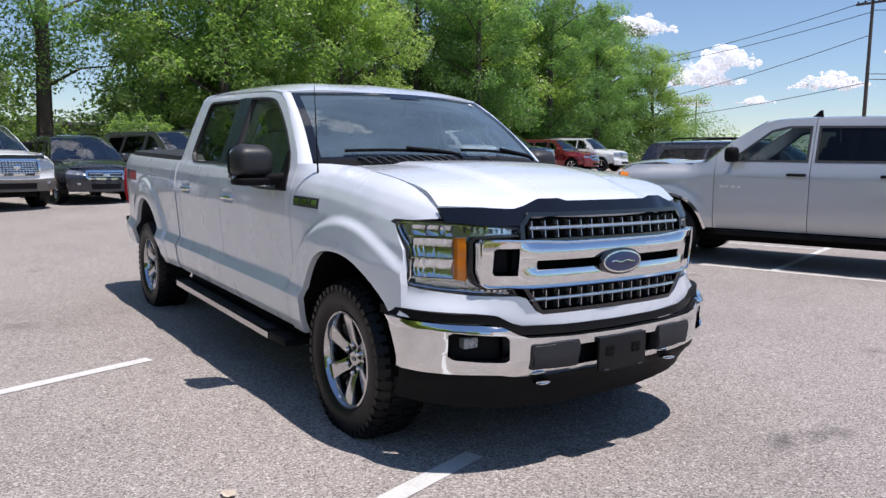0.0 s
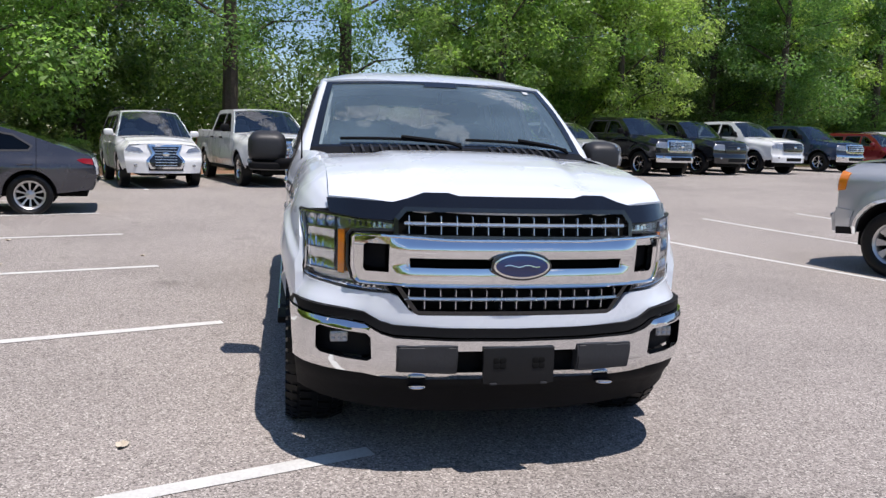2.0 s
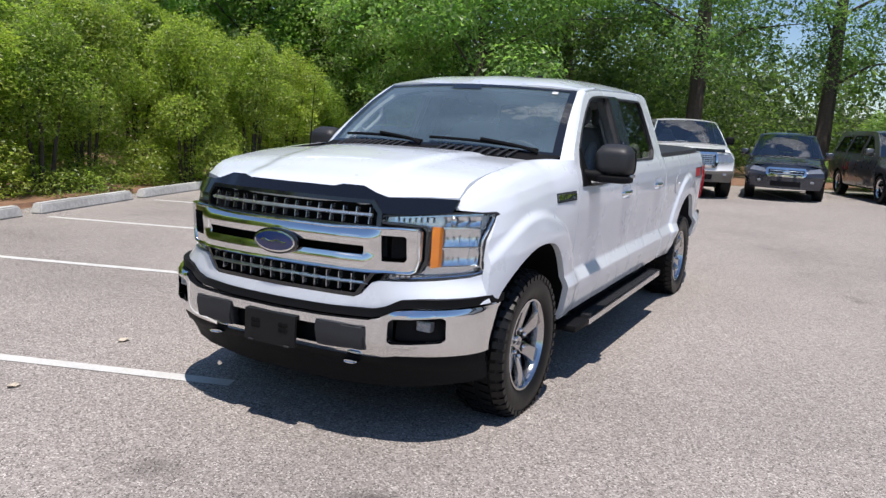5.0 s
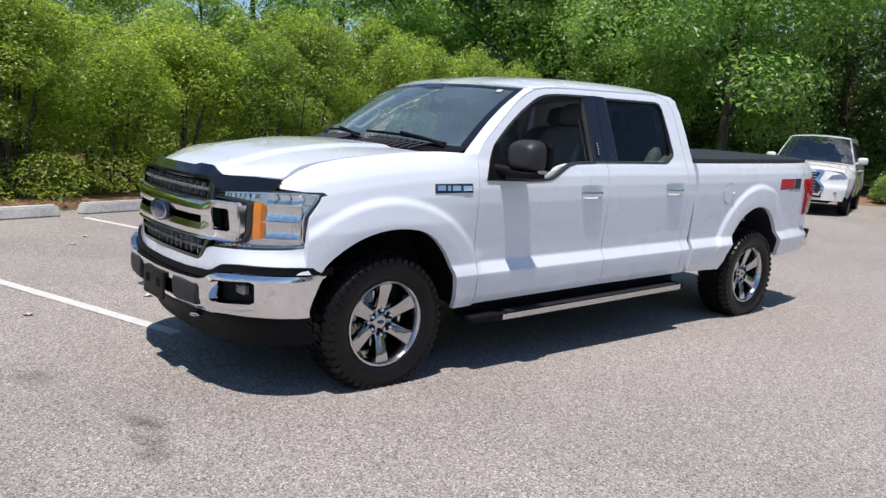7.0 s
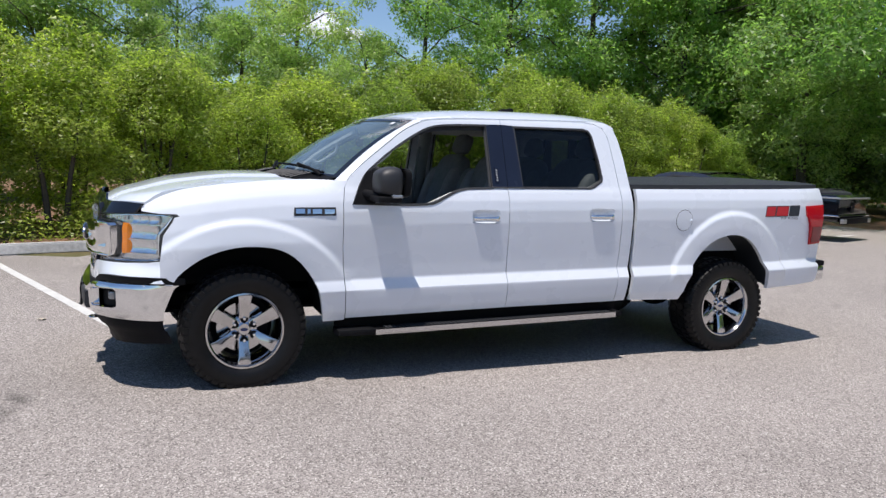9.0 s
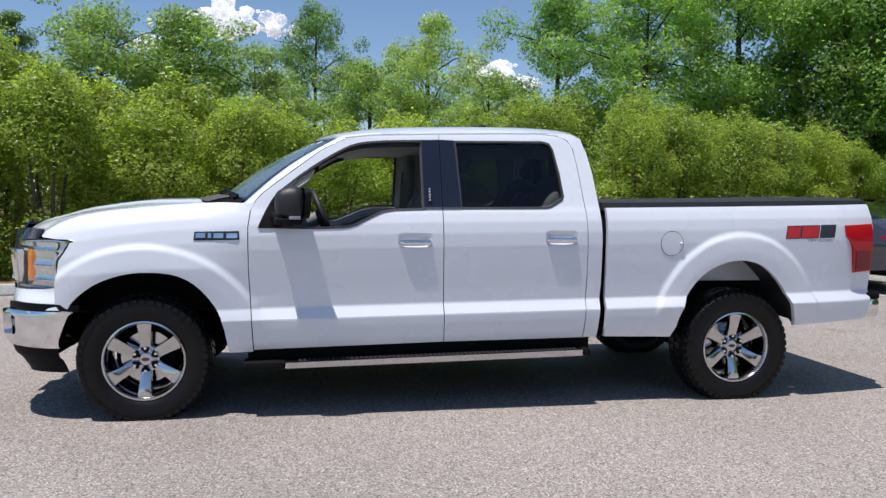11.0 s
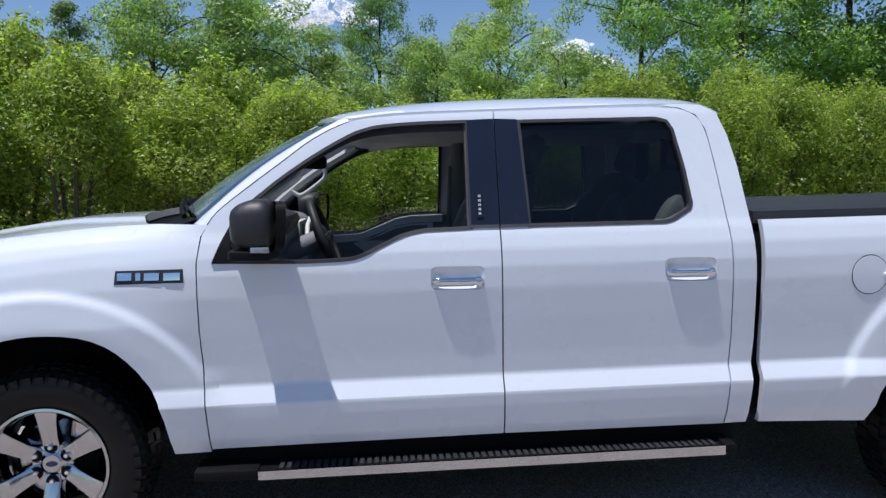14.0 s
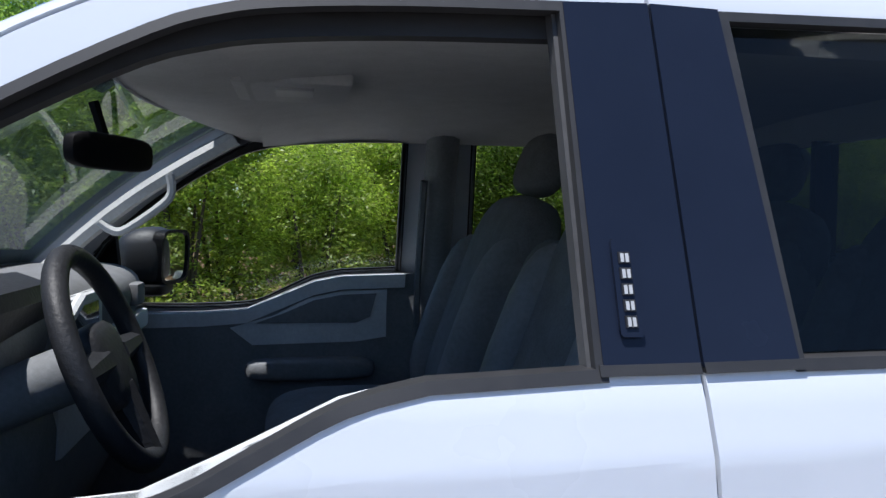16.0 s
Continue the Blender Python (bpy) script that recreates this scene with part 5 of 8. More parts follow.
def tyre_mesh(bm, radius, width, rim_r, flat, lugs, seg=64, carcass=True):
    w = width / 2
    prof = [(rim_r - 0.004, -w * 0.80), (rim_r + 0.012, -w * 0.92), (rim_r + 0.05, -w * 1.0), (radius - 0.065, -w * 1.02), (radius - 0.028, -w * 0.95), (radius - 0.010, -w * 0.80), (radius - 0.006, 0.0)]
    prof = prof + [(r, -y) for r, y in reversed(prof[:-1])]
    if carcass:
        lathe(bm, prof, seg)
    for i in range(lugs):
        for row, (y0, y1, r0, r1, ph) in enumerate(((w * 0.62, w * 1.03, radius - 0.05, radius + 0.001, 0.0), (-w * 1.03, -w * 0.62, radius - 0.05, radius + 0.001, 0.5), (w * 0.10, w * 0.52, radius - 0.02, radius + 0.002, 0.3), (-w * 0.52, -w * 0.10, radius - 0.02, radius + 0.002, 0.8))):
            a = math.tau * (i + ph) / lugs
            h = math.tau / lugs * (0.34 if i % 2 else 0.30)
            vs = []
            for da, yy, rr in ((-h, y0, r0), (h, y0, r0), (h, y1, r0), (-h, y1, r0), (-h, y0, r1), (h, y0, r1), (h, y1, r1), (-h, y1, r1)):
                if row < 2 and rr == r1 and abs(yy) > w:
                    rr = radius - 0.022
                sk = 0.25 * h * (yy - (y0 + y1) / 2) / w * (4 if row > 1 else 1)
                vs.append(bm.verts.new((rr * math.sin(a + da + sk), yy, rr * math.cos(a + da + sk))))
            for q in ((4, 5, 6, 7), (0, 1, 5, 4), (1, 2, 6, 5), (2, 3, 7, 6), (3, 0, 4, 7)):
                bm.faces.new([vs[j] for j in q])
    bmesh.ops.recalc_face_normals(bm, faces=bm.faces[:])
    for v in bm.verts:
        if v.co.z < -flat:
            over = -flat - v.co.z
            v.co.z = -flat
            v.co.y *= 1 + 0.6 * over
    return bm


def truck_wheel(parent, x, side):
    m = pose(x, side * 0.828, HUB_Z) @ (Matrix() if side > 0 else pose(0, 0, 0, 0, 0, 180))
    return m


def big_wheel(parent):
    """A six-spoke bright alloy wheel with its tyre, outer face towards +y."""
    bm = bmesh.new()
    lathe(bm, [(0.230, 0.112), (0.238, 0.124), (0.249, 0.122), (0.250, 0.10), (0.236, 0.085), (0.228, 0.0), (0.236, -0.11), (0.244, -0.12), (0.236, -0.125), (0.222, -0.10), (0.216, 0.0), (0.222, 0.085)], 64)
    rim = part("wheel", bm, RIM_CHROME, parent, "six-spoke bright alloy wheel")
    bm = tyre_mesh(bmesh.new(), 0.405, 0.275, 0.251, HUB_Z, 0)
    part("tyre", bm, RUBBER, rim, "knobbly all-terrain tyre", sharp=30)
    bm = tyre_mesh(bmesh.new(), 0.405, 0.275, 0.251, HUB_Z, 46, carcass=False)
    tagged(part("tread", bm, RUBBER, rim, sharp=30), "chunky black tread of the all-terrain tyre", kind="stuff")
    for k in range(6):
        a = math.tau * k / 6
        bm = bmesh.new()
        t = 0.222
        pts = [(-0.024, 0.040), (-0.034, 0.075), (-0.033, 0.11), (-0.037, 0.17), (-0.044, t), (-0.025, t + 0.012), (0.025, t + 0.012), (0.044, t), (0.037, 0.17), (0.033, 0.11), (0.034, 0.075), (0.024, 0.040)]
        def at(u, w, d):
            y = 0.062 + 0.032 * smooth(w, 0.06, 0.16) + 0.012 * smooth(w, 0.19, 0.225) - 0.05 + d * 0.05
            return Vector((u * math.cos(a) + w * math.sin(a), y, w * math.cos(a) - u * math.sin(a)))
        prism(bm, pts, at, 1.0, 0.006)
        part("spoke", bm, RIM_CHROME, rim)
        bm = bmesh.new()
        b = a
        lathe(bm, [(0.001, 0.084), (0.008, 0.084), (0.0125, 0.078), (0.0125, 0.04), (0.001, 0.04)], 8, (0.072 * math.sin(b), 0, 0.072 * math.cos(b)))
        part("lug_nut", bm, CHROME, rim)
        bm = bmesh.new()
        lathe(bm, [(0.012, 0.0700), (0.0265, 0.0700), (0.0265, 0.05), (0.012, 0.05)], 14, (0.072 * math.sin(b), 0, 0.072 * math.cos(b)))
        part("nut_recess", bm, BLACK, rim)
    bm = bmesh.new()
    lathe(bm, [(0.001, 0.070), (0.036, 0.070), (0.042, 0.064), (0.082, 0.056), (0.086, 0.02), (0.001, 0.02)], 40)
    part("hub", bm, RIM_CHROME, rim)
    bm = bmesh.new()
    prism(bm, [(0.024 * math.cos(math.tau * i / 24), 0.011 * math.sin(math.tau * i / 24)) for i in range(24)], lambda u, w, d: Vector((u, 0.0705 + d, w)), 0.002)
    part("cap_badge", bm, BLUE_BADGE, rim)
    bm = bmesh.new()
    lathe(bm, [(0.05, -0.02), (0.165, -0.02), (0.165, -0.04), (0.05, -0.04)], 40)
    part("brake_disc", bm, RIM_CHROME, rim)
    bm = bmesh.new()
    box(bm, -0.165, -0.07, -0.06, 0.0, -0.09, 0.09, 0.02)
    part("brake_caliper", bm, DARK, rim)
    bm = bmesh.new()
    lathe(bm, [(0.001, -0.06), (0.20, -0.06), (0.20, -0.07), (0.001, -0.07)], 32)
    part("brake_shield", bm, DARK, rim)
    return rim


def copy_part(ob, m):
    """A copy of a part with its sub-parts under the same thing."""
    return copy_thing(ob, m)


first_wheel = big_wheel(truck)
first_wheel.matrix_basis = truck_wheel(truck, 0, 1)
for x, s in ((0, -1), (-3.988, 1), (-3.988, -1)):
    copy_part(first_wheel, truck_wheel(truck, x, s))

# ---- the cab's inside ----
bm = sheet([(-1.30, -0.70), (-1.30, 0.70), (-1.5, 0.73), (-2.78, 0.72), (-2.78, -0.72), (-1.5, -0.73)], lambda x, y: Vector((x, y, min(ROOF_MID(x) - 0.10, 1.80) - 0.06 * (abs(y) / 0.73) ** 3)), 0.1, 0.1, out=(0, 0, -1))
part("headliner", bm, HEADLINER, truck)
bm = bmesh.new()
last = None
for k in range(17):
    u = -1 + k / 8
    a, c = windshield_at(u * 0.98, 0.975, -0.022), Vector((-1.32, u * 0.715, 1.785 - 0.06 * abs(u * 0.98) ** 3))
    row = [bm.verts.new(a.lerp(c, j / 5) + Vector((0, 0, -0.012 * math.sin(math.pi * j / 5)))) for j in range(6)]
    if last:
        for j in range(5):
            bm.faces.new((last[j], row[j], row[j + 1], last[j + 1]))
    last = row
bmesh.ops.recalc_face_normals(bm, faces=bm.faces[:])
part("headliner_front", bm, HEADLINER, truck)
bm = bmesh.new()
box(bm, -1.52, -1.27, -0.13, 0.13, 1.768, 1.81, 0.014)
console = part("overhead_console", bm, HEADLINER, truck)
bm = bmesh.new()
box(bm, -1.44, -1.36, 0.0, 0.09, 1.762, 1.769, 0.002)
part("map_lamp", bm, PALE, console)
bm = bmesh.new()
blob(bm, (-1.02, 0.0, 1.630), (0.045, 0.265, 0.075), 4, 12, m=pose(0, 0, 0, 0, 0, -24).to_3x3())
tube(bm, [(-1.01, 0.0, 1.65), (-0.985, 0.0, 1.735)], 0.012, 6)
part("rear_view_mirror", bm, BLACK, truck)

bm = bmesh.new()
prof = curve([(-0.42, 1.335), (-0.60, 1.355), (-0.80, 1.360), (-0.90, 1.335), (-0.925, 1.27), (-0.90, 1.18), (-0.93, 1.08), (-0.90, 0.90), (-0.80, 0.70)], 3)
last = None
for x, z in prof:
    row = [bm.verts.new((x - 0.03 * math.cos(y * 2.0), y, z + 0.012 * math.cos(y * 5))) for y in np.linspace(-0.80, 0.80, 25)]
    if last:
        for k in range(24):
            bm.faces.new((last[k], row[k], row[k + 1], last[k + 1]))
    last = row
bmesh.ops.recalc_face_normals(bm, faces=bm.faces[:])
dash = part("dashboard", bm, DASH, truck)
bm = bmesh.new()
prism(bm, [(-0.74, 1.372), (-0.90, 1.392), (-0.955, 1.372), (-0.965, 1.345), (-0.905, 1.20), (-0.85, 1.12), (-0.76, 1.12)], lambda u, w, d: Vector((u, 0.20 + d, w + 0.012 * math.sin(math.pi * d / 0.38))), 0.38, 0.018)
part("instrument_hood", bm, VINYL, dash, "black instrument hood")
bm = bmesh.new()
box(bm, -0.955, -0.925, -0.76, -0.19, 1.16, 1.215, 0.012)
part("dash_trim", bm, TRIM_GREY, dash, "light grey dash trim strip")
bm = bmesh.new()
box(bm, -0.965, -0.93, -0.17, 0.17, 1.02, 1.33, 0.02)
part("console_panel", bm, TRIM_GREY, dash)
bm = bmesh.new()
box(bm, -0.972, -0.955, -0.10, 0.10, 1.20, 1.31, 0.006)
part("screen", bm, GLOSS_BLACK, dash)
for y in (-0.66, -0.24, 0.14, 0.70):
    bm = bmesh.new()
    box(bm, -0.955, -0.915, y - 0.05, y + 0.05, 1.235, 1.30, 0.012)
    part("air_vent", bm, DASH, dash)
WHEEL_M = Matrix.Translation((-1.105, 0.38, 1.262)) @ pose(0, 0, 0, 0, -68, 0)
bm = bmesh.new()
pts = [WHEEL_M @ Vector((0.182 * math.cos(math.tau * k / 40), 0.182 * math.sin(math.tau * k / 40), 0)) for k in range(41)]
tube(bm, pts, 0.0195, 12, cap=False)
steering = part("steering_wheel", bm, VINYL, truck, "black leather-rimmed steering wheel")
bm = bmesh.new()
blob(bm, WHEEL_M @ Vector((-0.01, 0, -0.015)), (0.15, 0.17, 0.06), 3.5, 10, m=WHEEL_M.to_3x3())
part("airbag_cover", bm, VINYL, steering)
for a in (90, 270, 180):
    bm = bmesh.new()
    tube(bm, [WHEEL_M @ Vector((r * math.cos(radians(a)), r * math.sin(radians(a)), -0.015 * (1 - r / 0.18))) for r in (0.05, 0.11, 0.178)], [0.03, 0.024, 0.018], 8)
    part("wheel_spoke", bm, VINYL, steering)
bm = bmesh.new()
tube(bm, [WHEEL_M @ Vector((0, 0, -0.03)), WHEEL_M @ Vector((0, 0, -0.22))], 0.05, 12)
part("steering_column", bm, TRIM_DARK, steering)
bm = bmesh.new()
tube(bm, [WHEEL_M @ Vector((0.02, -0.03, -0.09)), WHEEL_M @ Vector((0.08, -0.10, -0.07)), WHEEL_M @ Vector((0.11, -0.16, -0.05))], 0.011, 8)
part("shift_lever", bm, TRIM_GREY, steering)


def seat(y, w, x):
    bm = bmesh.new()
    blob(bm, (x + 0.26, y, 0.90), (0.56, w, 0.20), 4, 14)
    base = part("seat", bm, CLOTH, truck, "dark grey cloth seat")
    bm = bmesh.new()
    lean = pose(0, 0, 0, 0, -20, 0).to_3x3()
    blob(bm, (x - 0.08, y, 1.24), (0.17, w * 0.95, 0.68), 4, 14, m=lean)
    part("backrest", bm, CLOTH, base)
    for s in (-1, 1):
        bm = bmesh.new()
        blob(bm, (x - 0.035, y + s * w * 0.40, 1.20), (0.20, w * 0.16, 0.52), 3.2, 10, m=lean)
        part("bolster", bm, TRIM_DARK, base)
    bm = bmesh.new()
    blob(bm, (x - 0.235, y, 1.655), (0.11, min(0.27, w * 0.55), 0.18), 3.2, 10, m=lean)
    part("headrest", bm, CLOTH, base)


for y in (-0.40, 0.40):
    seat(y, 0.54, -1.86)
bm = bmesh.new()
blob(bm, (-1.58, 0, 0.93), (0.52, 0.24, 0.22), 4, 10)
middle = part("middle_seat", bm, CLOTH, truck)
bm = bmesh.new()
blob(bm, (-1.96, 0, 1.20), (0.16, 0.24, 0.52), 4, 10, m=pose(0, 0, 0, 0, -18, 0).to_3x3())
part("backrest", bm, CLOTH, middle)
for y in (-0.44, 0.44):
    seat(y, 0.74, -2.62)
# door linings with the arm rest, pocket and belt
for k, (line, hole) in enumerate(((door_f, WIN_F), (door_r, WIN_R))):
    for s in (1, -1):
        door = doors[k][0 if s > 0 else 1]
        low = [p for p in line if p[1] < 1.35]
        x0, x1 = max(p[0] for p in line) - 0.06, min(p[0] for p in line) + 0.05
        if k == 0:
            lining = [(x0, 0.50), (x0, 1.16), (-0.80, 1.180), (-1.10, 1.185), (-1.24, 1.195), (-1.36, 1.245), (-1.46, 1.288), (-1.55, 1.306), (x1, 1.315), (x1, 0.50)]
        else:
            lining = [(x0, 0.50), (x0, 1.325), (-2.58, 1.335), (-2.72, 1.40), (x1 - 0.0, 1.30), (x1, 0.50)]
        bm = sheet(lining, lambda x, z: on_side(x, z, -0.085 - 0.03 * smooth(1.30 - z, 0.0, 0.12)), 0.08, 0.06, rim=(0, 0.06, 0), out=(0, -1, 0))
        inner = part("door_lining", bm if s > 0 else mirrored(bm), TRIM_DARK, door)
        if k == 0:
            bm = sheet([(-1.19, 1.135), (-1.33, 1.175), (-1.44, 1.232), (-1.55, 1.256), (-1.70, 1.262), (-1.70, 1.10), (-1.60, 1.085), (-1.26, 1.078)], lambda x, z: on_side(x, z, -0.125), 0.05, 0.04, rim=(0, 0.03, 0), out=(0, -1, 0))
            top = [(-0.80, 1.180), (-1.10, 1.185), (-1.24, 1.195), (-1.36, 1.245), (-1.46, 1.288), (-1.55, 1.306), (-1.76, 1.313)]
            q = sheet(top + [(x, z - 0.045) for x, z in reversed(top)], lambda x, z: on_side(x, z, -0.120), 0.05, 0.03, rim=(0, 0.05, 0), out=(0, -1, 0))
            part("sill_pad", q if s > 0 else mirrored(q), TRIM_GREY, inner)
            part("lining_insert", bm if s > 0 else mirrored(bm), TRIM_GREY, inner)
            bm = sheet([(-1.27, 1.150), (-1.36, 1.182), (-1.46, 1.226), (-1.55, 1.244), (-1.665, 1.248), (-1.645, 1.170), (-1.60, 1.150)], lambda x, z: on_side(x, z, -0.132), 0.05, 0.04, rim=(0, 0.008, 0), out=(0, -1, 0))
            part("insert_pocket", bm if s > 0 else mirrored(bm), TRIM_DARK, inner)
            bm = bmesh.new()
            y = side_y(-1.4, 1.0) - 0.16
            blob(bm, (-1.45, s * y, 1.005), (0.42, 0.09, 0.07), 4, 10)
            part("arm_rest", bm, TRIM_DARK, inner)
# inner pillars
for s in (-1, 1):
    bm = bmesh.new()
    rows = []
    for k in range(11):
        t = k / 10
        rows.append([bm.verts.new(windshield_at(s * u, t, lift) + Vector((-0.02, 0, -0.005))) for u, lift in ((0.985, -0.020), (0.968, -0.020), (0.945, -0.030), (0.932, -0.048), (0.945, -0.066), (0.970, -0.066), (0.985, -0.045))])
    for p, q in zip(rows, rows[1:]):
        for k in range(7):
            bm.faces.new((p[k], q[k], q[(k + 1) % 7], p[(k + 1) % 7]))
    bmesh.ops.recalc_face_normals(bm, faces=bm.faces[:])
    trim = part("pillar_lining", bm, PILLAR_TRIM, truck)
    bm = bmesh.new()
    pts = [windshield_at(s * 0.94, t, -0.055) + Vector((-0.02 - d, 0, -d * 1.2)) for t, d in ((0.36, 0.0), (0.38, 0.030), (0.43, 0.042), (0.60, 0.042), (0.66, 0.030), (0.70, 0.0))]
    tube(bm, curve(pts, 3), 0.014, 8)
    part("grab_handle", bm, PILLAR_TRIM, trim)
    bm = bmesh.new()
    tube(bm, [(-1.86, s * (side_y(-1.86, z) - 0.075), z) for z in (0.9, 1.2, 1.35, 1.6, 1.78)], 0.055, 10)
    part("b_pillar", bm, TRIM_DARK, truck)
    bm = bmesh.new()
    tube(bm, [(-1.80, s * (side_y(-1.8, z) - 0.125), z) for z in (1.0, 1.3, 1.62)], 0.012, 5)
    part("seat_belt", bm, CLOTH, truck)
for p in panes:
    p.visible_shadow = False

# ---- other vehicles ----
def clip_x(poly, lo, hi):
    for edge, keep in ((lo, lambda x: x >= lo), (hi, lambda x: x <= hi)):
        out = []
        for a, b in zip(poly, poly[1:] + poly[:1]):
            if keep(a[0]):
                out.append(a)
            if keep(a[0]) != keep(b[0]):
                t = (edge - a[0]) / (b[0] - a[0])
                out.append((edge, a[1] + (b[1] - a[1]) * t))
        poly = out
    clean = []
    for p in poly:
        if not clean or (abs(p[0] - clean[-1][0]) + abs(p[1] - clean[-1][1])) > 1e-5:
            clean.append(p)
    return clean


def road_wheel(parent, r, w, rim_r, spokes, finish, fat):
    bm = bmesh.new()
    lathe(bm, [(rim_r - 0.012, w * 0.40), (rim_r + 0.004, w * 0.44), (rim_r + 0.004, w * 0.36), (rim_r - 0.014, w * 0.2), (rim_r - 0.012, -w * 0.4), (rim_r - 0.03, -w * 0.3), (rim_r - 0.03, w * 0.3)], 36)
    rim = part("wheel", bm, finish, parent)
    bm = tyre_mesh(bmesh.new(), r, w, rim_r, r - 0.012, 0, 36)
    part("tyre", bm, RUBBER, rim)
    for k in range(spokes):
        a = math.tau * k / spokes
        bm = bmesh.new()
        h = 1.25 * fat / spokes
        pts = [(-h * 0.05, 0.03), (-h * 0.09, rim_r * 0.5), (-h * 0.16, rim_r - 0.02), (h * 0.16, rim_r - 0.02), (h * 0.09, rim_r * 0.5), (h * 0.05, 0.03)]
        prism(bm, pts, lambda u, v, d: Vector((u * math.cos(a) + v * math.sin(a), w * (0.22 + 0.12 * v / rim_r) + 0.03 * d - 0.03, v * math.cos(a) - u * math.sin(a))), 1.0)
        part("spoke", bm, finish, rim)
    bm = bmesh.new()
    lathe(bm, [(0.001, w * 0.27), (0.055, w * 0.25), (0.075, w * 0.18), (0.075, 0.0), (0.001, 0.0)], 20)
    part("hub", bm, finish, rim)
    bm = bmesh.new()
    lathe(bm, [(0.001, -0.02), (rim_r - 0.03, -0.02), (rim_r - 0.03, -0.03), (0.001, -0.03)], 24)
    part("brake_shield", bm, DARK, rim)
    return rim


def vehicle(name, label, category, m, body, kind="pickup", wb=3.6, fo=0.95, ro=1.2, W=1.0, H=1.93, belt=1.30, hood=1.26, nose=1.10, cowl=-0.50, ws_top=-1.18, bp=-1.75, cp=-2.70, roof_end=None,
            bed=1.35, r=0.40, sill=0.42, spokes=6, grille=(0.55, 0.72, 1.08), style="bars", lower=None, deflector=False, alloy=None, mirror_mat=None, trim=None, wrap=None, arch_trim=None, amber=False, fat=1.0, group="parked vehicles"):
    """A parked car, built facing +x with its front axle at the origin, then set at the pose m."""
    root = thing(name, label, category, group)
    alloy, lower, mirror_mat = alloy or RIM_CHROME, lower or body, mirror_mat or BLACK
    tail = -wb - ro
    pick = kind == "pickup"
    rx = roof_end if roof_end is not None else (cp if pick else tail + (0.28 if kind != "sedan" else 1.25))
    hub = r - 0.012
    tuck = 0.26
    lean = 0.090 if kind == "sedan" else 0.055
    gap = 0.085 if pick else 0.05

    def yy(x, z):
        y = float(np.interp(z, [0.25, sill, 0.62, 0.85, belt - 0.16, belt, H - 0.05, H], [W - 0.09, W - 0.05, W - 0.012, W - 0.004, W - 0.010, W - lean, W - lean - 0.36 * (H - 0.05 - belt), W - 0.055 - lean - 0.36 * (H - 0.05 - belt)]))
        if x > cowl:
            k = smooth(x, cowl, cowl + 0.3)
            top = float(np.interp(x, [cowl, fo - 0.2, fo], [hood, nose + 0.03, nose - 0.02]))
            y -= k * 0.13 * smooth(z, top - 0.22, top) ** 1.5
        for c in (0.0, -wb):
            d = math.hypot(x - c, z - hub)
            y += (0.030 if pick or kind == "suv" else 0.012) * (1 - smooth(d, r + 0.15, r + 0.24)) * smooth(z, sill - 0.1, 0.6)
        if x > fo - 0.75:
            y -= 0.30 * (x - fo + 0.75) ** 2
        if x < tail + 0.5:
            y -= 0.25 * (tail + 0.5 - x) ** 2
        return y

    def at(x, z, lift=0.0):
        return Vector((x, yy(x, z) + lift, z))

    def arch(c):
        return [(c + (r + gap) * math.cos(a) * 1.0, hub + (r + gap + 0.01) * math.sin(a)) for a in (math.pi * (0.03 + 0.94 * k / 14) for k in range(15))]

    def front_x(y):
        return fo - tuck * (abs(y) / W) ** 2.6 - 0.02 * (abs(y) / W) ** 8

    fx = fo - tuck
    # side outline from the nose round the sill, the tail and the roof
    arch_f, arch_r = arch(0.0), arch(-wb)
    low = sill - 0.02
    line = [(fx, nose - 0.03), (fx, sill + 0.06), (arch_f[0][0] + 0.01, sill + 0.04)] + [(x, max(z, low)) for x, z in arch_f] + [(arch_f[-1][0] - 0.02, low), (arch_r[0][0] + 0.02, low)] + [(x, max(z, low)) for x, z in arch_r] + [(arch_r[-1][0] - 0.01, sill + 0.06), (tail + 0.06, sill + 0.12)]
    if pick:
        line += [(tail, bed - 0.35), (tail + 0.02, bed), (rx - 0.13, bed - 0.02), (rx - 0.10, belt + 0.05), (rx - 0.02, H - 0.12), (rx + 0.06, H - 0.055)]
    elif kind == "sedan":
        line += curve([(tail, 0.62), (tail + 0.06, belt - 0.04), (tail + 0.22, belt + 0.03), (tail + 0.60, belt + 0.17), (tail + 1.07, H - 0.175), (rx + 0.10, H - 0.07)], 3)
    else:
        line += [(tail, belt - 0.1), (tail + 0.10, belt + 0.2), (rx - 0.02, H - 0.12), (rx + 0.10, H - 0.06)]
    line += [(rx + 0.4, H - 0.045), ((rx + ws_top) / 2, H - 0.04), (ws_top - 0.25, H - 0.055), (ws_top, H - 0.10), ((ws_top + cowl) / 2 + 0.02, (H - 0.10 + hood) / 2 + 0.03), (cowl, hood + 0.005), (cowl + 0.5, hood - 0.03), (fo - 0.45, nose + 0.055)]
    top_z = H - 0.155
    wf = [(cowl - 0.30, belt + 0.02), (ws_top - 0.10, top_z - 0.05), (ws_top - 0.30, top_z), (bp + 0.05, top_z), (bp + 0.05, belt + 0.02)]
    wr = [(bp - 0.05, belt + 0.02), (bp - 0.05, top_z), (cp + 0.20, top_z - 0.01), (cp + 0.13, top_z - 0.05), (cp + 0.07, belt + 0.02)]
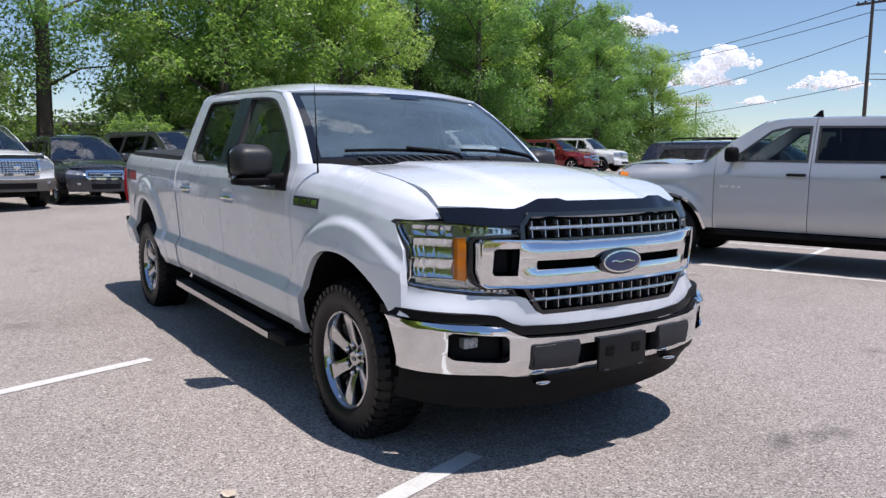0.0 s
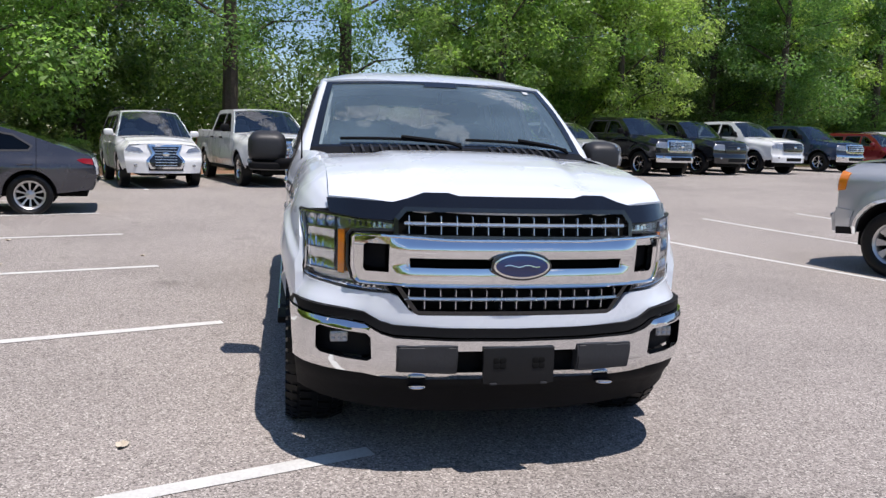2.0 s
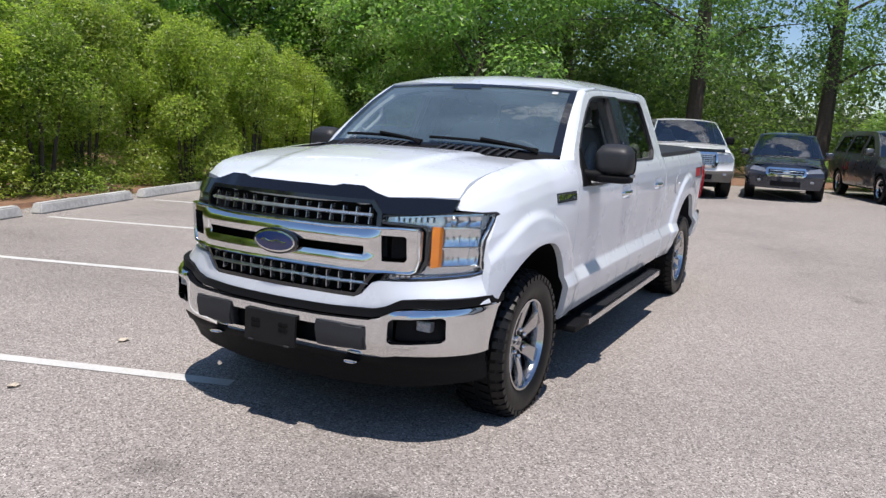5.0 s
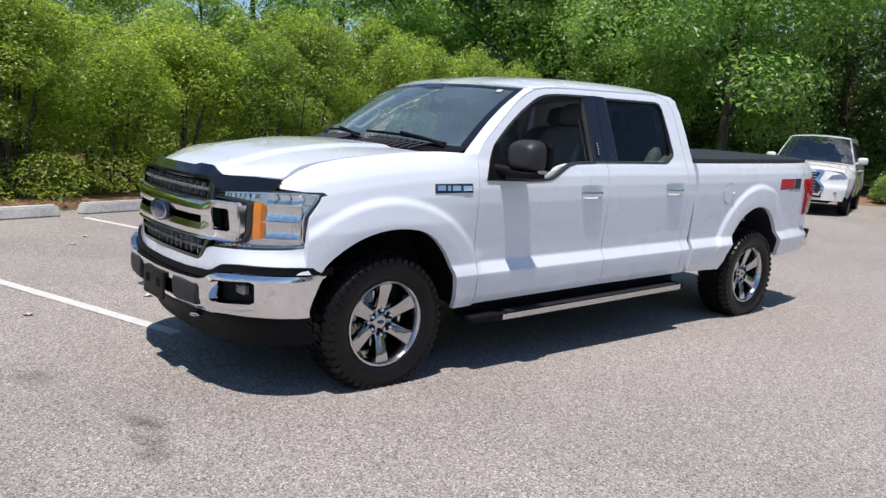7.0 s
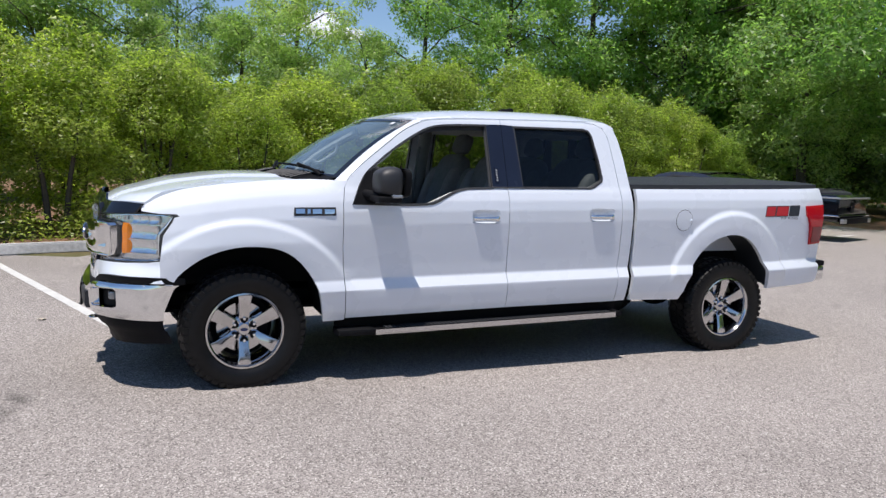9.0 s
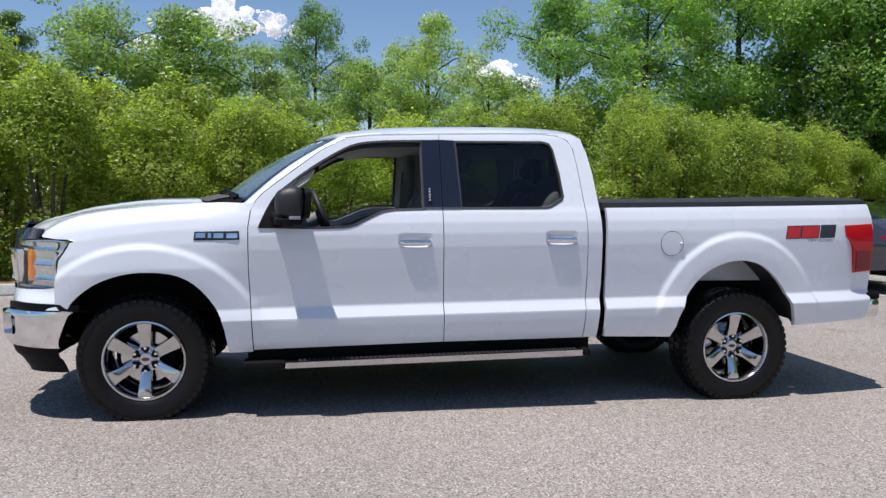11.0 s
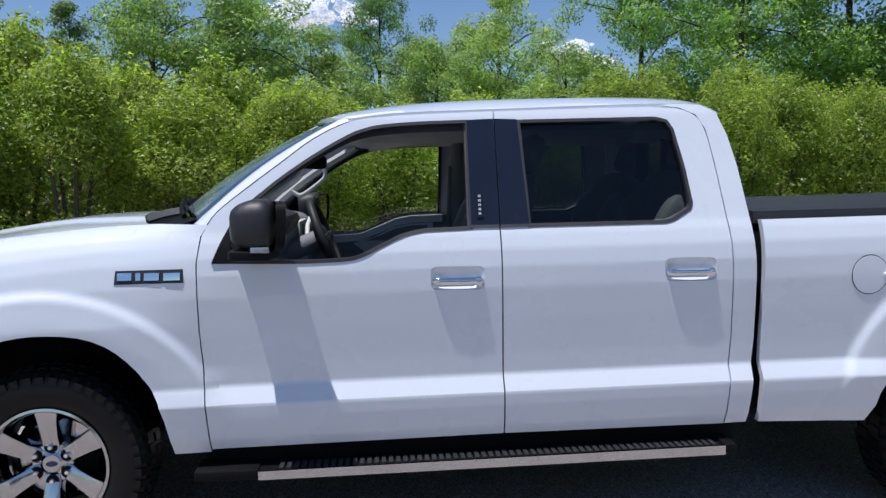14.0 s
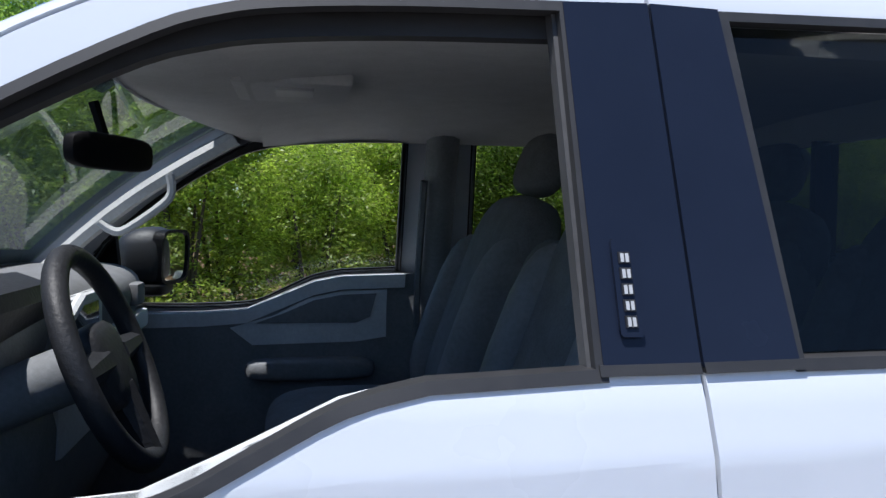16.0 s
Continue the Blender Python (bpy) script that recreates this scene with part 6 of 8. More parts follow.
    if kind == "sedan":
        top_z = H - 0.115
        wf = [(cowl - 0.24, belt + 0.02), (ws_top - 0.02, top_z - 0.085), (ws_top - 0.30, top_z - 0.015), (bp + 0.022, top_z), (bp + 0.022, belt + 0.03)]
        wr = [(bp - 0.022, belt + 0.03), (bp - 0.022, top_z), (cp + 0.50, top_z - 0.020), (cp + 0.10, top_z - 0.09), (cp - 0.17, belt + 0.13), (cp - 0.12, belt + 0.06)]
    windows = [wf, wr]
    if kind in ("suv", "van"):
        windows.append([(cp - 0.02, belt + 0.02), (cp + 0.05, top_z - 0.02), (tail + 0.62, top_z - 0.04), (tail + 0.45, belt + 0.05)])
    door_x = [cowl - 0.12, bp, cp + (0.0 if kind != "sedan" else 0.12)]
    spans = [("front_wing", door_x[0], 99.0, []), ("door", door_x[1], door_x[0], [wf]), ("door", door_x[2] - (0.0 if kind != "sedan" else 0.35), door_x[1], [wr]), ("rear_quarter", -99.0, door_x[2] - (0.0 if kind != "sedan" else 0.35), windows[2:])]
    for nick, a, b, holes in spans:
        piece = clip_x(line, a + 0.004, b - 0.004)
        bm = sheet(piece, at, 0.09, 0.05, holes=holes, rim=(0, -0.03, 0), out=(0, 1, 0))
        pair = both_sides(nick, bm, body, root)
        for hole in holes:
            bm = sheet(offset(hole, -0.014), lambda x, z: at(x, z, 0.003), 0.2, 0.15, holes=[offset(hole, 0.016)], rim=(0, -0.02, 0), out=(0, 1, 0))
            other = mirrored(bm)
            part("window_trim", bm, trim or SEAL, pair[0]), part("window_trim", other, trim or SEAL, pair[1])
            bm = sheet(hole, lambda x, z: at(x, z, -0.012), 0.2, 0.15, out=(0, 1, 0))
            other = mirrored(bm)
            for p, o in ((bm, pair[0]), (other, pair[1])):
                panes.append(part("pane", p, DARK_GLASS if nick != "door" or hole is wr or kind == "sedan" else SIDE_GLASS, o))
        if nick == "door":
            hx, hz = a + 0.16, belt - 0.15
            for s, o in ((1, pair[0]), (-1, pair[1])):
                y = yy(hx, hz)
                bm = bmesh.new()
                tube(bm, curve([(hx + 0.10, s * (y + 0.002), hz), (hx + 0.08, s * (y + 0.03), hz), (hx - 0.08, s * (y + 0.03), hz), (hx - 0.10, s * (y + 0.002), hz)], 3), 0.020 if pick else 0.014, 6)
                part("handle", bm, trim if trim is CHROME else mirror_mat if pick else body, o)
    # strips over the top: hood, windshield, roof, back
    def strip(nick, pts, mat, crown, bow=0.0, n=16, label_="", parent=None):
        bm = bmesh.new()
        rows = []
        for i, (x, z) in enumerate(pts):
            e = yy(x, z)
            b = bow(i / (len(pts) - 1)) if callable(bow) else bow
            rows.append([bm.verts.new((x + b * (1 - abs(s) ** 2.4), s * e, z + crown * (1 - abs(s) ** 2.2))) for s in (-1 + 2 * k / n for k in range(n + 1))])
        for a, c in zip(rows, rows[1:]):
            for k in range(n):
                bm.faces.new((a[k], c[k], c[k + 1], a[k + 1]))
        bmesh.ops.recalc_face_normals(bm, faces=bm.faces[:])
        if sum(f.normal.z * f.calc_area() for f in bm.faces) < 0:
            bmesh.ops.reverse_faces(bm, faces=bm.faces[:])
        return part(nick, bm, mat, parent or root, label_)

    hood_pts = curve([(fx - 0.0, nose - 0.02), (fo - 0.36, nose + 0.035), (fo - 0.55, nose + 0.065), ((cowl + fo) / 2 - 0.1, (hood + nose) / 2 + 0.045), (cowl + 0.5, hood - 0.028), (cowl + 0.06, hood)], 3)
    strip("hood", hood_pts, body, 0.045, lambda t: 0.20 * (1 - t) + 0.16 * t)
    ws_pts = [(cowl + (ws_top - cowl) * t, hood + 0.008 + (H - 0.10 - hood) * t + 0.03 * math.sin(math.pi * t)) for t in (0, 0.2, 0.4, 0.6, 0.8, 1.0)]
    strip("cowl", [(cowl + 0.06, hood - 0.008), (cowl, hood + 0.004)], BLACK, 0.04, 0.16)
    panes.append(strip("windshield", ws_pts, FRONT_GLASS, 0.045, lambda t: 0.16 - 0.06 * t))
    roof_pts = curve([(ws_top, H - 0.10), (ws_top - 0.25, H - 0.055), ((rx + ws_top) / 2, H - 0.04), (rx + 0.4, H - 0.045), (rx + 0.10, H - 0.055)], 3)
    strip("roof", roof_pts, body, 0.045, lambda t: 0.10 - 0.12 * t)
    if pick:
        panes.append(strip("back_window", [(rx + 0.08, H - 0.06), (rx - 0.0, H - 0.14), (rx - 0.10, belt + 0.02)], DARK_GLASS, 0.02, -0.03))
        bm = bmesh.new()
        box(bm, tail + 0.05, rx - 0.12, -W + 0.10, W - 0.10, bed - 0.06, bed - 0.02, 0.01)
        part("bed_cover", bm, BLACK, root)
        bm = bmesh.new()
        box(bm, tail - 0.03, tail + 0.03, -W + 0.14, W - 0.14, sill + 0.2, bed, 0.015)
        part("tailgate", bm, body, root)
    elif kind == "sedan":
        panes.append(strip("back_window", curve([(rx + 0.10, H - 0.07), (tail + 1.07, H - 0.175), (tail + 0.60, belt + 0.17)], 4), DARK_GLASS, 0.03, -0.04))
        strip("boot_lid", [(tail + 0.60, belt + 0.17), (tail + 0.4, belt + 0.10), (tail + 0.22, belt + 0.03), (tail + 0.06, belt - 0.04)], body, 0.03, -0.06)
        strip("rear_bumper", curve([(tail + 0.06, belt - 0.04), (tail + 0.018, 0.80), (tail, 0.62), (tail + 0.02, 0.50), (tail + 0.06, sill + 0.12)], 3) + [(tail + 0.30, sill + 0.06)], body, 0.0, -0.035)
    else:
        panes.append(strip("back_window", [(rx + 0.10, H - 0.06), (rx - 0.02, H - 0.12), (tail + 0.10, belt + 0.1)], DARK_GLASS, 0.02, -0.04))
        strip("tailgate", [(tail + 0.10, belt + 0.1), (tail, belt - 0.1), (tail - 0.03, 0.7), (tail + 0.04, sill + 0.1)], body, 0.0, -0.06)
    # front end
    e = yy(fx, 0.9) - 0.002
    def face_at(y, z, lift=0.0):
        k = y / e
        y *= 1 + k * k * (yy(fx, z) / e - 1)
        return Vector((fx + (fo - fx) * (1 - abs(k) ** 2.4) + lift - 0.06 * smooth(z, nose - 0.25, nose + 0.02) + 0.05 * smooth(0.75 - z, 0, 0.12), y, z))
    gw, g0, g1 = grille
    bm = sheet([(-e, sill + 0.05), (e, sill + 0.05), (e, nose - 0.03), (e * 0.6, nose + 0.0), (0, nose + 0.02), (-e * 0.6, nose), (-e, nose - 0.03)], face_at, 0.08, 0.05, rim=(-0.03, 0, 0), out=(1, 0, 0))
    part("front_panel", bm, body, root)
    bm = sheet([(-e, sill - 0.04), (e, sill - 0.04), (e, 0.70), (e * 0.5, 0.68), (-e * 0.5, 0.68), (-e, 0.70)], lambda y, z: face_at(y, z, 0.02), 0.08, 0.04, rim=(-0.05, 0, 0), out=(1, 0, 0))
    bumper_ = part("front_bumper", bm, lower, root)
    bm = sheet([(-gw * 0.8, sill + 0.02), (gw * 0.8, sill + 0.02), (gw * 0.8, sill + 0.14), (-gw * 0.8, sill + 0.14)], lambda y, z: face_at(y, z, 0.032), 0.08, 0.05, rim=(-0.03, 0, 0), out=(1, 0, 0))
    part("air_intake", bm, BLACK, bumper_)
    for s in (-1, 1):
        bm = bmesh.new()
        blob(bm, face_at(s * e * 0.74, sill + 0.14, 0.012), (0.03, 0.13, 0.06), 3.5, 7)
        part("fog_lamp", bm, LAMP_DIM, bumper_)
    if style == "spindle":
        shape = [(-gw * 0.7, sill + 0.08), (gw * 0.7, sill + 0.08), (gw * 0.85, sill + 0.25), (gw * 0.55, 0.82), (gw * 0.75, g1), (-gw * 0.75, g1), (-gw * 0.55, 0.82), (-gw * 0.85, sill + 0.25)]
    else:
        shape = [(-gw * 0.92, g0), (gw * 0.92, g0), (gw, g0 + 0.06), (gw, g1 - 0.03), (gw * 0.95, g1), (-gw * 0.95, g1), (-gw, g1 - 0.03), (-gw, g0 + 0.06)]
    bm = sheet(shape, lambda y, z: face_at(y, z, 0.035), 0.08, 0.05, rim=(-0.05, 0, 0), out=(1, 0, 0))
    gr = part("grille", bm, GLOSS_BLACK, root)
    bm = sheet(offset(shape, -0.02), lambda y, z: face_at(y, z, 0.045), 0.08, 0.06, holes=[offset(shape, 0.03)], rim=(-0.04, 0, 0), out=(1, 0, 0))
    part("grille_frame", bm, CHROME if style != "dark" else GLOSS_BLACK, gr)
    zs = [p[1] for p in shape]
    count = {"bars": 4, "mesh": 7, "spindle": 8, "dark": 3, "thin": 3}[style]
    for k in range(1, count):
        z = min(zs) + (max(zs) - min(zs)) * k / count
        half = gw * 0.88 if style != "spindle" else gw * 0.5
        bm = bmesh.new()
        tube(bm, [face_at(y, z, 0.048) for y in np.linspace(-half, half, 9)], 0.018 if style == "bars" else 0.011, 5)
        part("grille_bar", bm, BRIGHT_BAR if style != "dark" else GREY_PLASTIC, gr)
    if style == "mesh":
        for k in range(1, 14):
            y = -gw * 0.9 + gw * 1.8 * k / 14
            bm = bmesh.new()
            tube(bm, [face_at(y, g0 + 0.02, 0.046), face_at(y, g1 - 0.02, 0.046)], 0.009, 4)
            part("grille_bar", bm, BRIGHT_BAR, gr)
    bm = bmesh.new()
    blob(bm, face_at(0, (g0 + g1) / 2, 0.06), (0.03, 0.16, 0.10), 2.2, 8)
    part("badge", bm, CHROME, gr)
    for s in (1, -1):
        lz0, lz1 = max(g0 + 0.05, nose - 0.30), nose - 0.05
        lamp = [(gw + 0.02, lz0 + 0.02), (e * 0.985, lz0 + 0.05), (e * 0.99, lz1), (gw + 0.0, lz1 - 0.015)]
        if kind in ("sedan", "van") or style in ("spindle", "thin"):
            lamp = [(gw * 0.98, lz1 - 0.13), (e * 0.98, lz1 - 0.10), (e * 0.995, lz1 + 0.01), (gw * 1.15, lz1 - 0.04)]
        bm = sheet(lamp, lambda y, z: face_at(y, z, 0.014 + 0.008 * math.sin(y * 60)), 0.03, 0.03, rim=(-0.03, 0, 0), out=(1, 0, 0))
        hl = part("headlamp", bm if s > 0 else mirrored(bm), LAMP_DIM, root, "clear headlamp")
        bm = sheet(lamp, lambda y, z: face_at(y, z, 0.032), 0.06, 0.06, out=(1, 0, 0))
        panes.append(part("lens", bm if s > 0 else mirrored(bm), LENS, hl))
        # mirror
        my = s * (yy(cowl - 0.35, belt) + 0.13)
        bm = bmesh.new()
        blob(bm, (cowl - 0.36, my, belt + 0.10), (0.16, 0.22, 0.20 if pick else 0.16), 3.6, 9)
        tube(bm, [(cowl - 0.34, my - s * 0.18, belt + 0.02), (cowl - 0.35, my - s * 0.06, belt + 0.05)], 0.03, 6)
        part("mirror", bm, mirror_mat, root)
        # tail lamp
        tz = bed - 0.12 if pick else belt
        bm = sheet([(tail + 0.02, tz - 0.32), (tail + 0.14, tz - 0.30), (tail + 0.16, tz), (tail + 0.03, tz)] if kind != "sedan" else [(tail + 0.035, tz - 0.155), (tail + 0.20, tz - 0.125), (tail + 0.29, tz - 0.075), (tail + 0.20, tz - 0.048), (tail + 0.06, tz - 0.055)], lambda x, z: at(x, z, 0.006), 0.06, 0.06, rim=(0, -0.02, 0), out=(0, 1, 0))
        part("tail_lamp", bm if s > 0 else mirrored(bm), DARK_RED if kind == "sedan" else RED, root)
        for c, pts in ((0.0, arch_f), (-wb, arch_r)):
            bm = bmesh.new()
            last = None
            for x, z in pts:
                z = max(z, low)
                row = [bm.verts.new((x, s * (yy(x, z) - 0.03), z)), bm.verts.new((x, s * (W - 0.42), z))]
                if last:
                    bm.faces.new((last[0], row[0], row[1], last[1]))
                last = row
            part("wheel_well", bm, DARK, root)
    if wrap:
        end = [(fx + 0.015, sill + 0.02), (arch_f[0][0] + 0.055, sill + 0.04), (arch_f[2][0] + 0.075, 0.74), (fx + 0.015, 0.76)]
        cap = [(fx + 0.02, sill - 0.07), (arch_f[0][0] + 0.06, sill - 0.05), (arch_f[0][0] + 0.06, sill + 0.035), (fx + 0.02, sill + 0.02)]
        both_sides("bumper_end", sheet(end, lambda x, z: at(x, z, 0.016), 0.04, 0.04, rim=(0, -0.03, 0), out=(0, 1, 0)), wrap, root)
        both_sides("bumper_foot", sheet(cap, lambda x, z: at(x, z, 0.012), 0.04, 0.04, rim=(0, -0.03, 0), out=(0, 1, 0)), BLACK, root)
    if arch_trim:
        for c in (0.0, -wb):
            ring = [(c + (r + 0.085 + d) * math.cos(a), hub + (r + 0.095 + d) * math.sin(a)) for d, turn in ((0.040, 1), (0.0, -1)) for a in [math.pi * (0.04 + 0.92 * k / 16) for k in range(17)][::turn]]
            both_sides("arch_trim", sheet(ring, lambda x, z: at(x, z, 0.008), 0.05, 0.05, rim=(0, -0.012, 0), out=(0, 1, 0)), arch_trim, root)
    if amber:
        for k, w_ in ((0, 0.06), (1, 0.035), (2, 0.05), (3, 0.045)):
            x0 = cowl - 0.20 - 0.075 * k
            both_sides("badge_bar", sheet([(x0, belt - 0.335), (x0 - w_, belt - 0.335), (x0 - w_, belt - 0.305), (x0, belt - 0.305)], lambda x, z: at(x, z, 0.005), 0.05, 0.05, rim=(0, -0.006, 0), out=(0, 1, 0)), BRIGHT_BAR, root)
        bm = bmesh.new()
        prism(bm, [(-0.09, -0.03), (0.09, -0.03), (0.02, 0.02), (-0.045, 0.085), (-0.075, 0.085)], lambda u, w, d: Vector((ws_top - 0.45 + u, d - 0.012, H + 0.01 + w)), 0.024, 0.004)
        part("roof_aerial", bm, BLACK, root)
        both_sides("turn_lamp", sheet([(fx + 0.012, nose - 0.30), (fx - 0.10, nose - 0.28), (fx - 0.135, nose - 0.07), (fx + 0.012, nose - 0.05)], lambda x, z: at(x, z, 0.010), 0.04, 0.05, rim=(0, -0.02, 0), out=(0, 1, 0)), AMBER, root)
    if kind == "suv":
        for s in (-1, 1):
            bm = bmesh.new()
            y = s * (yy(-1.8, H - 0.06) - 0.10)
            tube(bm, curve([(ws_top - 0.35, y, H - 0.03), (ws_top - 0.45, y, H + 0.035), ((ws_top + rx) / 2, y, H + 0.05), (rx + 0.55, y, H + 0.035), (rx + 0.45, y, H - 0.03)], 4), 0.016, 6)
            part("roof_rail", bm, BLACK, root)
    if deflector:
        bm = sheet([(-e * 0.8, nose - 0.02), (e * 0.8, nose - 0.02), (e * 0.8, nose + 0.06), (-e * 0.8, nose + 0.06)], lambda y, z: face_at(y, z, 0.05), 0.08, 0.05, rim=(-0.01, 0, 0), out=(1, 0, 0))
        part("hood_deflector", bm, SMOKE, root)
    under_parts = [("underbody", (tail + 0.15, fo - 0.35, -W + 0.42, W - 0.42, 0.28, 0.80)), ("cab_floor", (-wb + r + 0.12, -r - 0.12, -W + 0.08, W - 0.08, sill - 0.06, sill + 0.20)), ("engine_block", (cowl - 0.2, fo - 0.35, -W + 0.42, W - 0.42, 0.7, nose - 0.12))]
    if pick:
        under_parts.append(("bed_floor", (tail + 0.1, cp - 0.2, -W + 0.42, W - 0.42, 0.6, bed - 0.08)))
    for nick, span in under_parts:
        bm = bmesh.new()
        box(bm, *span, 0.03)
        part(nick, bm, DARK, root)
    bm = bmesh.new()
    box(bm, cowl - 0.45, cowl + 0.05, -W + 0.14, W - 0.14, 0.85, hood - 0.02, 0.05)
    part("dashboard", bm, TRIM_DARK, root)
    for y in (-0.40, 0.40):
        bm = bmesh.new()
        lean = pose(0, 0, 0, 0, -18, 0).to_3x3()
        blob(bm, (bp - 0.02, y, belt - 0.10), (0.18, 0.5, 0.62), 4, 8, m=lean)
        seat_ = part("seat", bm, CLOTH, root)
        bm = bmesh.new()
        blob(bm, (bp - 0.12, y, belt + 0.26), (0.10, 0.26, 0.17), 3, 8, m=lean)
        part("headrest", bm, CLOTH, seat_)
    w = 0.27 if pick else 0.235
    first = road_wheel(root, r, w, r * (0.60 if pick else 0.66), spokes, alloy, fat)
    first.matrix_basis = pose(0, W - w / 2 - 0.02, hub)
    for x, s in ((0, -1), (-wb, 1), (-wb, -1)):
        copy_part(first, pose(x, s * (W - w / 2 - 0.02), hub) @ (Matrix() if s > 0 else pose(0, 0, 0, 0, 0, 180)))
    if pick:
        for s in (-1, 1):
            bm = bmesh.new()
            box(bm, cp + 0.1, -r - 0.25, min(s * (W - 0.10), s * (W + 0.03)), max(s * (W - 0.10), s * (W + 0.03)), sill - 0.10, sill - 0.04, 0.02)
            part("side_step", bm, BLACK, root)
    root.matrix_basis = m
    return root


DARK_GLASS = glass("dark_privacy_glass", (0.05, 0.055, 0.055), 1.5)
SIDE_GLASS = glass("side_glass", (0.42, 0.50, 0.50), 1.5)
FRONT_GLASS = glass("parked_windshield", (0.52, 0.60, 0.62), 2.7)
SATIN = varied("satin_alloy", (0.58, 0.57, 0.56), 0.32, 0.10, 20.0, metal=0.85)
PEARL = paint("pearl_white", (0.78, 0.78, 0.77))
SILVER = paint("silver_metallic", (0.52, 0.53, 0.54), 0.40, 0.32)
CHARCOAL = paint("charcoal_metallic", (0.040, 0.043, 0.056), 0.5, 0.26, dirt=0.03)
SLATE = paint("slate_metallic", (0.058, 0.060, 0.074), 0.5, 0.22, dirt=0.02)
MID_GREY = paint("grey_metallic", (0.105, 0.106, 0.112), 0.55, 0.28, dirt=0.04)
NAVY = paint("navy_blue_metallic", (0.012, 0.030, 0.075), 0.35, 0.28, dirt=0.03)
BLACK_PAINT = paint("black_paint", (0.006, 0.006, 0.008), 0.0, 0.15, dirt=0.015)
DEEP_RED = paint("red_metallic", (0.22, 0.012, 0.018), 0.35, 0.28, dirt=0.03)
BRONZE = varied("bronze_plastic", (0.10, 0.088, 0.075), 0.5, 0.15, 40.0)


def in_row(p, q, turn=0.0, flip=False):
    """A pose on the bay grid, nose against the far row's q direction."""
    v = lot(p, q)
    return Matrix.Translation(v) @ pose(0, 0, 0, 0, 0, HEAD_Q + (0 if flip else 180) + turn)


vehicle("pickup_truck", "silver crew-cab pickup with chrome arch trim on the asphalt", "pickup truck", in_row(-8.55, 2.0, 0, True), SILVER, wb=3.90, fo=1.02, ro=1.25, W=1.01, H=1.97, belt=1.36, hood=1.355, nose=1.265, bp=-1.80, cp=-2.85,
        bed=1.40, r=0.405, sill=0.50, spokes=8, grille=(0.60, 0.84, 1.20), wrap=SILVER, arch_trim=CHROME, amber=True, alloy=SATIN, fat=1.9)
vehicle("sedan_car", "dark grey sedan parked nose-in by the hedge", "car", Matrix.Translation((-9.66, -7.90, 0.0)) @ pose(0, 0, 0, 0, 0, HEAD_P - 7), SLATE, "sedan", wb=2.742, fo=0.97, ro=0.98, W=0.935, H=1.49, belt=0.98, hood=0.96, nose=0.76, cowl=-0.42, ws_top=-1.22,
        bp=-1.55, cp=-2.62, roof_end=-2.40, r=0.345, sill=0.30, spokes=10, grille=(0.38, 0.55, 0.70), style="thin", mirror_mat=SLATE, alloy=SATIN)
